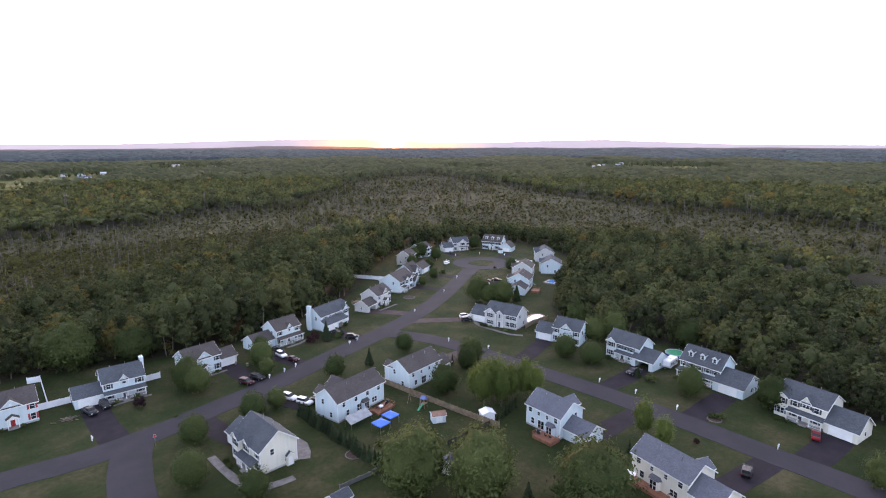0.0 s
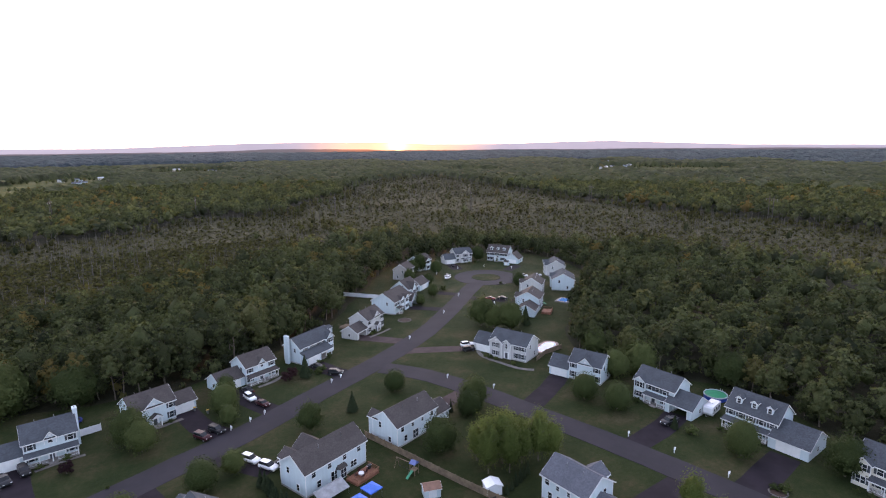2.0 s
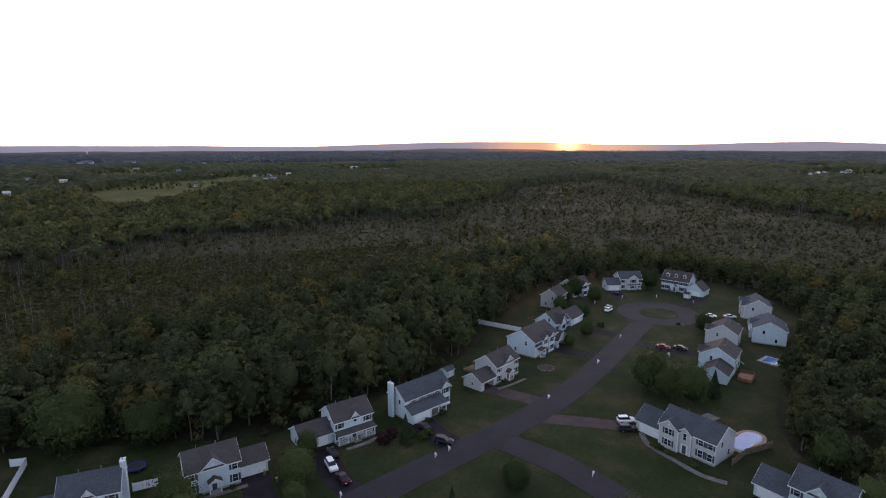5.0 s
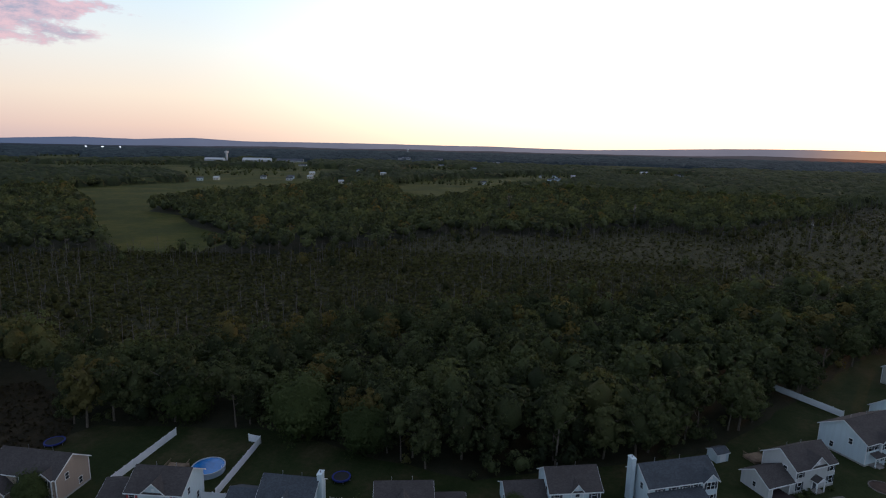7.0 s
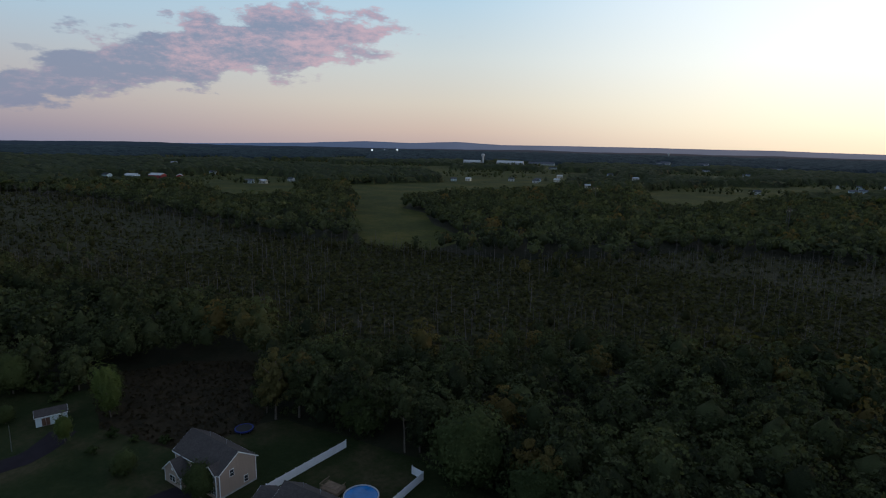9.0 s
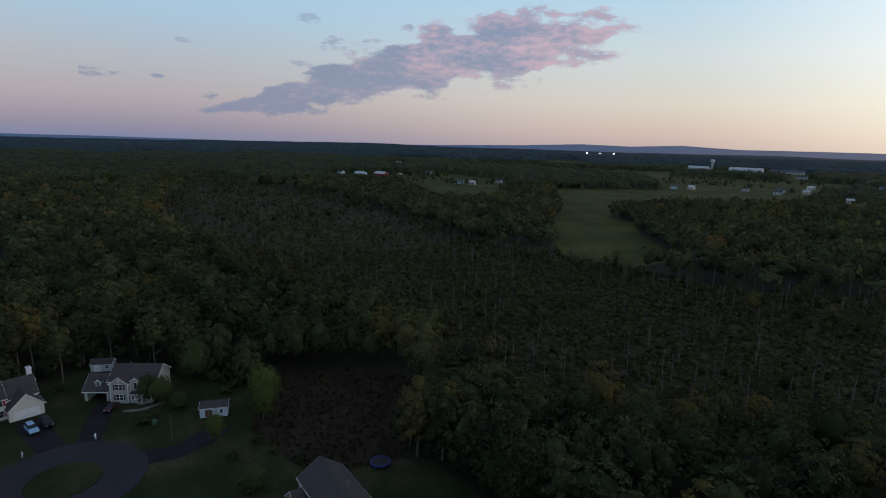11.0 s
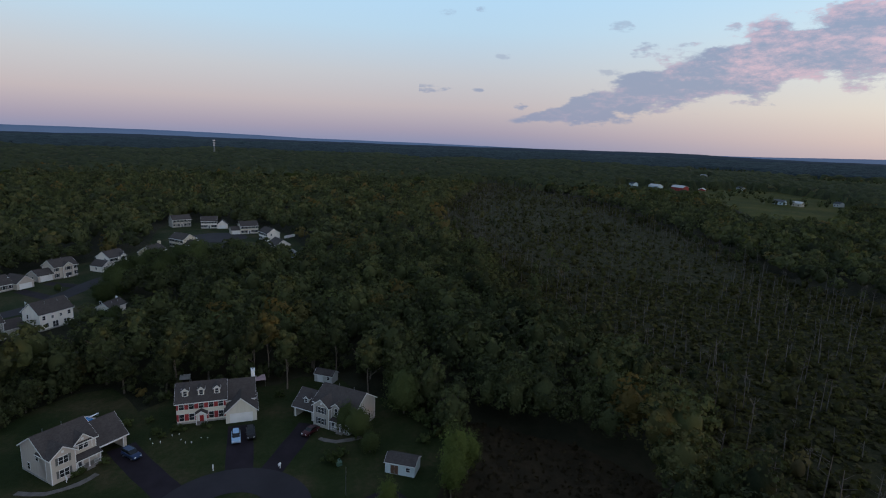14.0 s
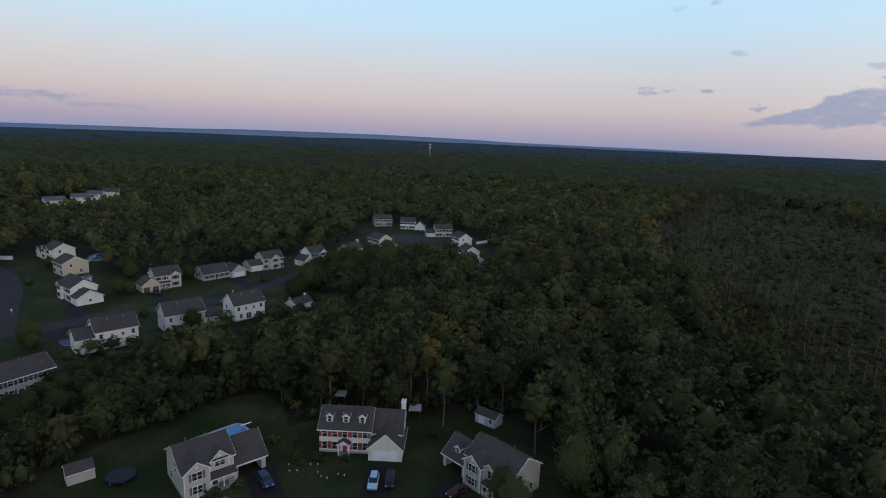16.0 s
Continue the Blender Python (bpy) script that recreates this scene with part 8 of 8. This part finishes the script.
def ring_bed(label, x, y, r, mat=STONE, plants=True):
    """Stones laid round a planting bed."""
    ob = thing("garden_bed", label, "garden bed", pose(x, y, 0.05), "garden beds")
    rb = random.Random(int(x * 10 + y))
    n = max(8, int(2 * math.pi * r / 0.45))
    me = once("bed_stone", lambda: Geo().add([tuple(np.array(p) * (0.24, 0.18, 0.15)) for p in ICO_V], ICO_F).mesh("stone", PAVED))
    for k in range(n):
        a = 2 * math.pi * k / n
        part("stone", me, None, ob, m=pose(r * math.cos(a), r * math.sin(a), 0.05, 0, 0, rb.uniform(0, 360)) @ Matrix.Diagonal((rb.uniform(0.7, 1.3), rb.uniform(0.7, 1.3), rb.uniform(0.7, 1.2), 1)))
    part("mulch", disc(0, 0, r - 0.05, 0.04, 24), plain("mulch", (0.040, 0.024, 0.017), 0.95, vary=0.4, fine=4.0), ob, "dark bark mulch")
    return ob


for bx, by, br in ((51.4, 107.0, 2.0), (133.6, 67.6, 1.7), (131.0, 209.6, 2.6), (202.0, 231.0, 1.6)):
    ring_bed("planting bed ringed with pale stones on the lawn", bx, by, br)
ob = thing("brush_pile", "pile of split firewood and branches on the grass", "wood pile", pose(-0.8, 164.6, 0.05))
rb = random.Random(3)
for k in range(34):
    a, l = rb.uniform(0, 180), rb.uniform(0.5, 1.3)
    part("log", Geo().tube((-l / 2, 0, 0), (l / 2, 0, 0), 0.09, 0.08, 6), DEADWOOD if k % 2 else FENCEW, ob, m=pose(rb.gauss(0, 0.9), rb.gauss(0, 0.7), 0.1 + 0.12 * (k % 4), 0, rb.uniform(-15, 15), a))
for x, y in ((43.4, 172.6), (40.9, 176.2)):
    ob = thing("wheeled_bin", "dark wheeled bin with a yellow lid by the garage", "bin", pose(x + 3.6, y, 0.15), "bins")
    part("body", Geo().extrude([(-0.24, 0), (0.24, 0), (0.30, 0.95), (-0.30, 0.95)], "y", -0.3, 0.3), GREENSH, ob)
    part("lid", Geo().box(-0.32, 0.32, -0.33, 0.33, 0.95, 1.02), plain("yellow_lid", (0.42, 0.25, 0.02), 0.5), ob)
ob = thing("utility_box", "green utility box on the grass", "utility box", pose(-95.0, 146.8, 0.04, 0, 0, 30))
part("body", Geo().extrude([(-0.7, 0), (0.7, 0), (0.7, 0.75), (0.55, 0.95), (-0.7, 0.95)], "y", -0.55, 0.55), plain("utility_green", (0.05, 0.10, 0.075), 0.6), ob)
part("door", Geo().box(-0.6, 0.6, -0.58, -0.55, 0.1, 0.7), plain("utility_green_door", (0.06, 0.115, 0.085), 0.6), ob)
rb = random.Random(12)
for k in range(10):
    x, y = -103.6 + 1.5 * math.sin(k * 1.3) + rb.uniform(-1, 1), 104.0 + k * 1.35
    ob = thing("path_light", "small white solar light along the flower bed", "garden light", pose(x, y, 0.04), "garden lights")
    part("stake", Geo().tube((0, 0, 0), (0, 0, 0.4), 0.02, 0.02, 5), METAL, ob)
    part("cap", Geo().tube((0, 0, 0.4), (0, 0, 0.55), 0.13, 0.09, 8), VINYL, ob)
ob = thing("game_court", "blue painted play court beside the far house", "court", pose(-137.0, 6.0, 0.17, 0, 0, 153))
part("surface", Geo().box(-5, 5, -3, 3, -0.1, 0.02), plain("court_blue", (0.030, 0.048, 0.10), 0.8), ob)
part("line", disc(2.4, 0, 1.7, 0.045, 28, 1.58), VINYL, ob)
part("line", Geo().box(-4.8, 4.8, -2.9, -2.8, 0.02, 0.045), VINYL, ob)
ob = thing("street_pole", "slim grey pole at the end of the lower street", "pole", pose(-84.6, 149.6, 0.04))
part("shaft", Geo().tube((0, 0, 0), (0.1, 0.05, 6.2), 0.07, 0.04, 8), METAL, ob)

# ---- far landmarks ----


def pylon(x, y, a, h=19.0):
    ob = thing("power_pole", "wooden two-legged power line pole in the marsh", "power pole", pose(x, y, 0, 0, 0, a), "power poles")
    for s in (-1, 1):
        part("leg", once("pyl", lambda: Geo().tube((0, 0, 0), (0, 0, 22.0), 0.36, 0.26, 7).mesh("leg", DEADWOOD)), None, ob, m=pose(0, s * 2.2, 0))
    part("crossarm", once("pyx", lambda: Geo().box(-0.15, 0.15, -6.0, 6.0, 19.2, 19.6).mesh("crossarm", DEADWOOD)), None, ob)
    for k in (-5.6, 0, 5.6):
        part("insulator", once("pyi", lambda: Geo().tube((0, 0, 17.6), (0, 0, 19.2), 0.1, 0.1, 6).mesh("insulator", METAL)), None, ob, m=pose(0, k, 0))


line = [(575, 100), (542, 259), (532, 454), (380, 484), (247, 531), (132, 594), (18, 657), (-190, 760)]
for (x, y) in line:
    pylon(x, y, -17)
ob = thing("power_lines", "thin dark power lines strung between poles", "power lines", pose(0, 0, 0))
for k in (-5.6, 0.0, 5.6):
    for (x0, y0), (x1, y1) in zip(line, line[1:]):
        pts = [(x0 + (x1 - x0) * t, y0 + (y1 - y0) * t + k, 17.6 - 4 * 2.6 * t * (1 - t)) for t in (i / 8 for i in range(9))]
        ring = [(x_, y_ + u, z_ + v_) for x_, y_, z_ in pts for u, v_ in ((0.015, 0), (0, 0.015), (-0.015, 0), (0, -0.015))]
        part("wire", Geo().add(ring, [(4 * i + j, 4 * i + (j + 1) % 4, 4 * i + 4 + (j + 1) % 4, 4 * i + 4 + j) for i in range(8) for j in range(4)]), RUBBER, ob)


def barn(label, x, y, a, wd, dp, h, wall, roof=METAL, group="far buildings", silo=False):
    ob = thing("building", label, "building", pose(x, y, 0, 0, 0, a), group)
    part("wall", Geo().extrude([(-dp / 2, 0), (dp / 2, 0), (dp / 2, h), (0, h + dp * 0.25), (-dp / 2, h)], "x", -wd / 2, wd / 2), wall, ob)
    r, t = gable(-wd / 2, wd / 2, -dp / 2, dp / 2, h, h + dp * 0.25, "x", 0.5, 0.3)
    part("roof", r, roof, ob)
    n = max(2, int(wd / 6))
    for k in range(n):
        part("window", once("barnwin", lambda: Geo().box(-0.8, 0.8, -0.05, 0.05, 1.2, 2.8).mesh("window", GLASS)), None, ob, m=pose(-wd / 2 + (k + 0.5) * wd / n, -dp / 2 - 0.03, 0))
    part("door", Geo().box(-2, 2, dp / 2 - 0.05, dp / 2 + 0.08, 0, 3.6), TRIM, ob)


WHITE_ROOF = plain("white_metal_roof", (0.42, 0.43, 0.44), 0.5)
BARN_RED = plain("barn_red", (0.24, 0.035, 0.030), 0.8)
for spec in FAR_BUILDINGS:
    label, x, y, a, wd, dp, h, wall, roof = spec
    barn(label, x, y, a, wd, dp, h, {"white": WHITE, "cream": CREAM, "pale": PALE, "red": BARN_RED}[wall], {"white": WHITE_ROOF, "grey": ROOF, "light": ROOF3}[roof])


def water_tower(x, y):
    ob = thing("water_tower", "pale standpipe water tower on the far plain", "water tower", pose(x, y, 0))
    part("tank", Geo().tube((0, 0, 24), (0, 0, 31), 6.5, 6.5, 20).tube((0, 0, 31), (0, 0, 33), 6.5, 1.0, 20), WHITE_ROOF, ob)
    part("shaft", Geo().tube((0, 0, 0), (0, 0, 24), 3.6, 3.2, 16), WHITE_ROOF, ob)


water_tower(-1034, 1852)
water_tower(-900, 3830)
ob = thing("mobile_mast", "lattice mobile mast with white antenna tiers above the woods", "mast", pose(-1590, -402, 0))
for k in range(3):
    a = 2 * math.pi * k / 3
    part("leg", Geo().tube((2.4 * math.cos(a), 2.4 * math.sin(a), 0), (0.6 * math.cos(a), 0.6 * math.sin(a), 44), 0.35, 0.3, 6), METAL, ob)
for z in (30, 36, 43):
    part("antenna_tier", disc(0, 0, 3.4, z + 1.8, 12).tube((0, 0, z), (0, 0, z + 1.8), 3.4, 3.4, 12), VINYL, ob)
for z in range(4, 42, 4):
    r = 2.4 - 1.8 * z / 44
    part("brace", Geo().tube((r, 0, z), (-r * 0.5, r * 0.87, z + 4), 0.14, 0.14, 5).tube((-r * 0.5, r * 0.87, z), (-r * 0.5, -r * 0.87, z + 4), 0.14, 0.14, 5).tube((-r * 0.5, -r * 0.87, z), (r, 0, z + 4), 0.14, 0.14, 5), METAL, ob)
m, n_, p_ = material("flood_light")
finish(n_, n_.node("ShaderNodeEmission", {0: (1.0, 0.97, 0.9), 1: 12.0}).outputs[0])
FLOOD = m
for k, (x, y) in enumerate(((-2080, 2380), (-2060, 2455), (-2030, 2530))):
    ob = thing("flood_light", "bright white sports ground light far off", "flood light", pose(x, y, 0), "flood lights")
    part("mast", Geo().tube((0, 0, 0), (0, 0, 24), 0.3, 0.2, 6), METAL, ob)
    part("lamp", Geo().box(-2.2, 2.2, -2.2, 2.2, 24, 26.0), FLOOD, ob)
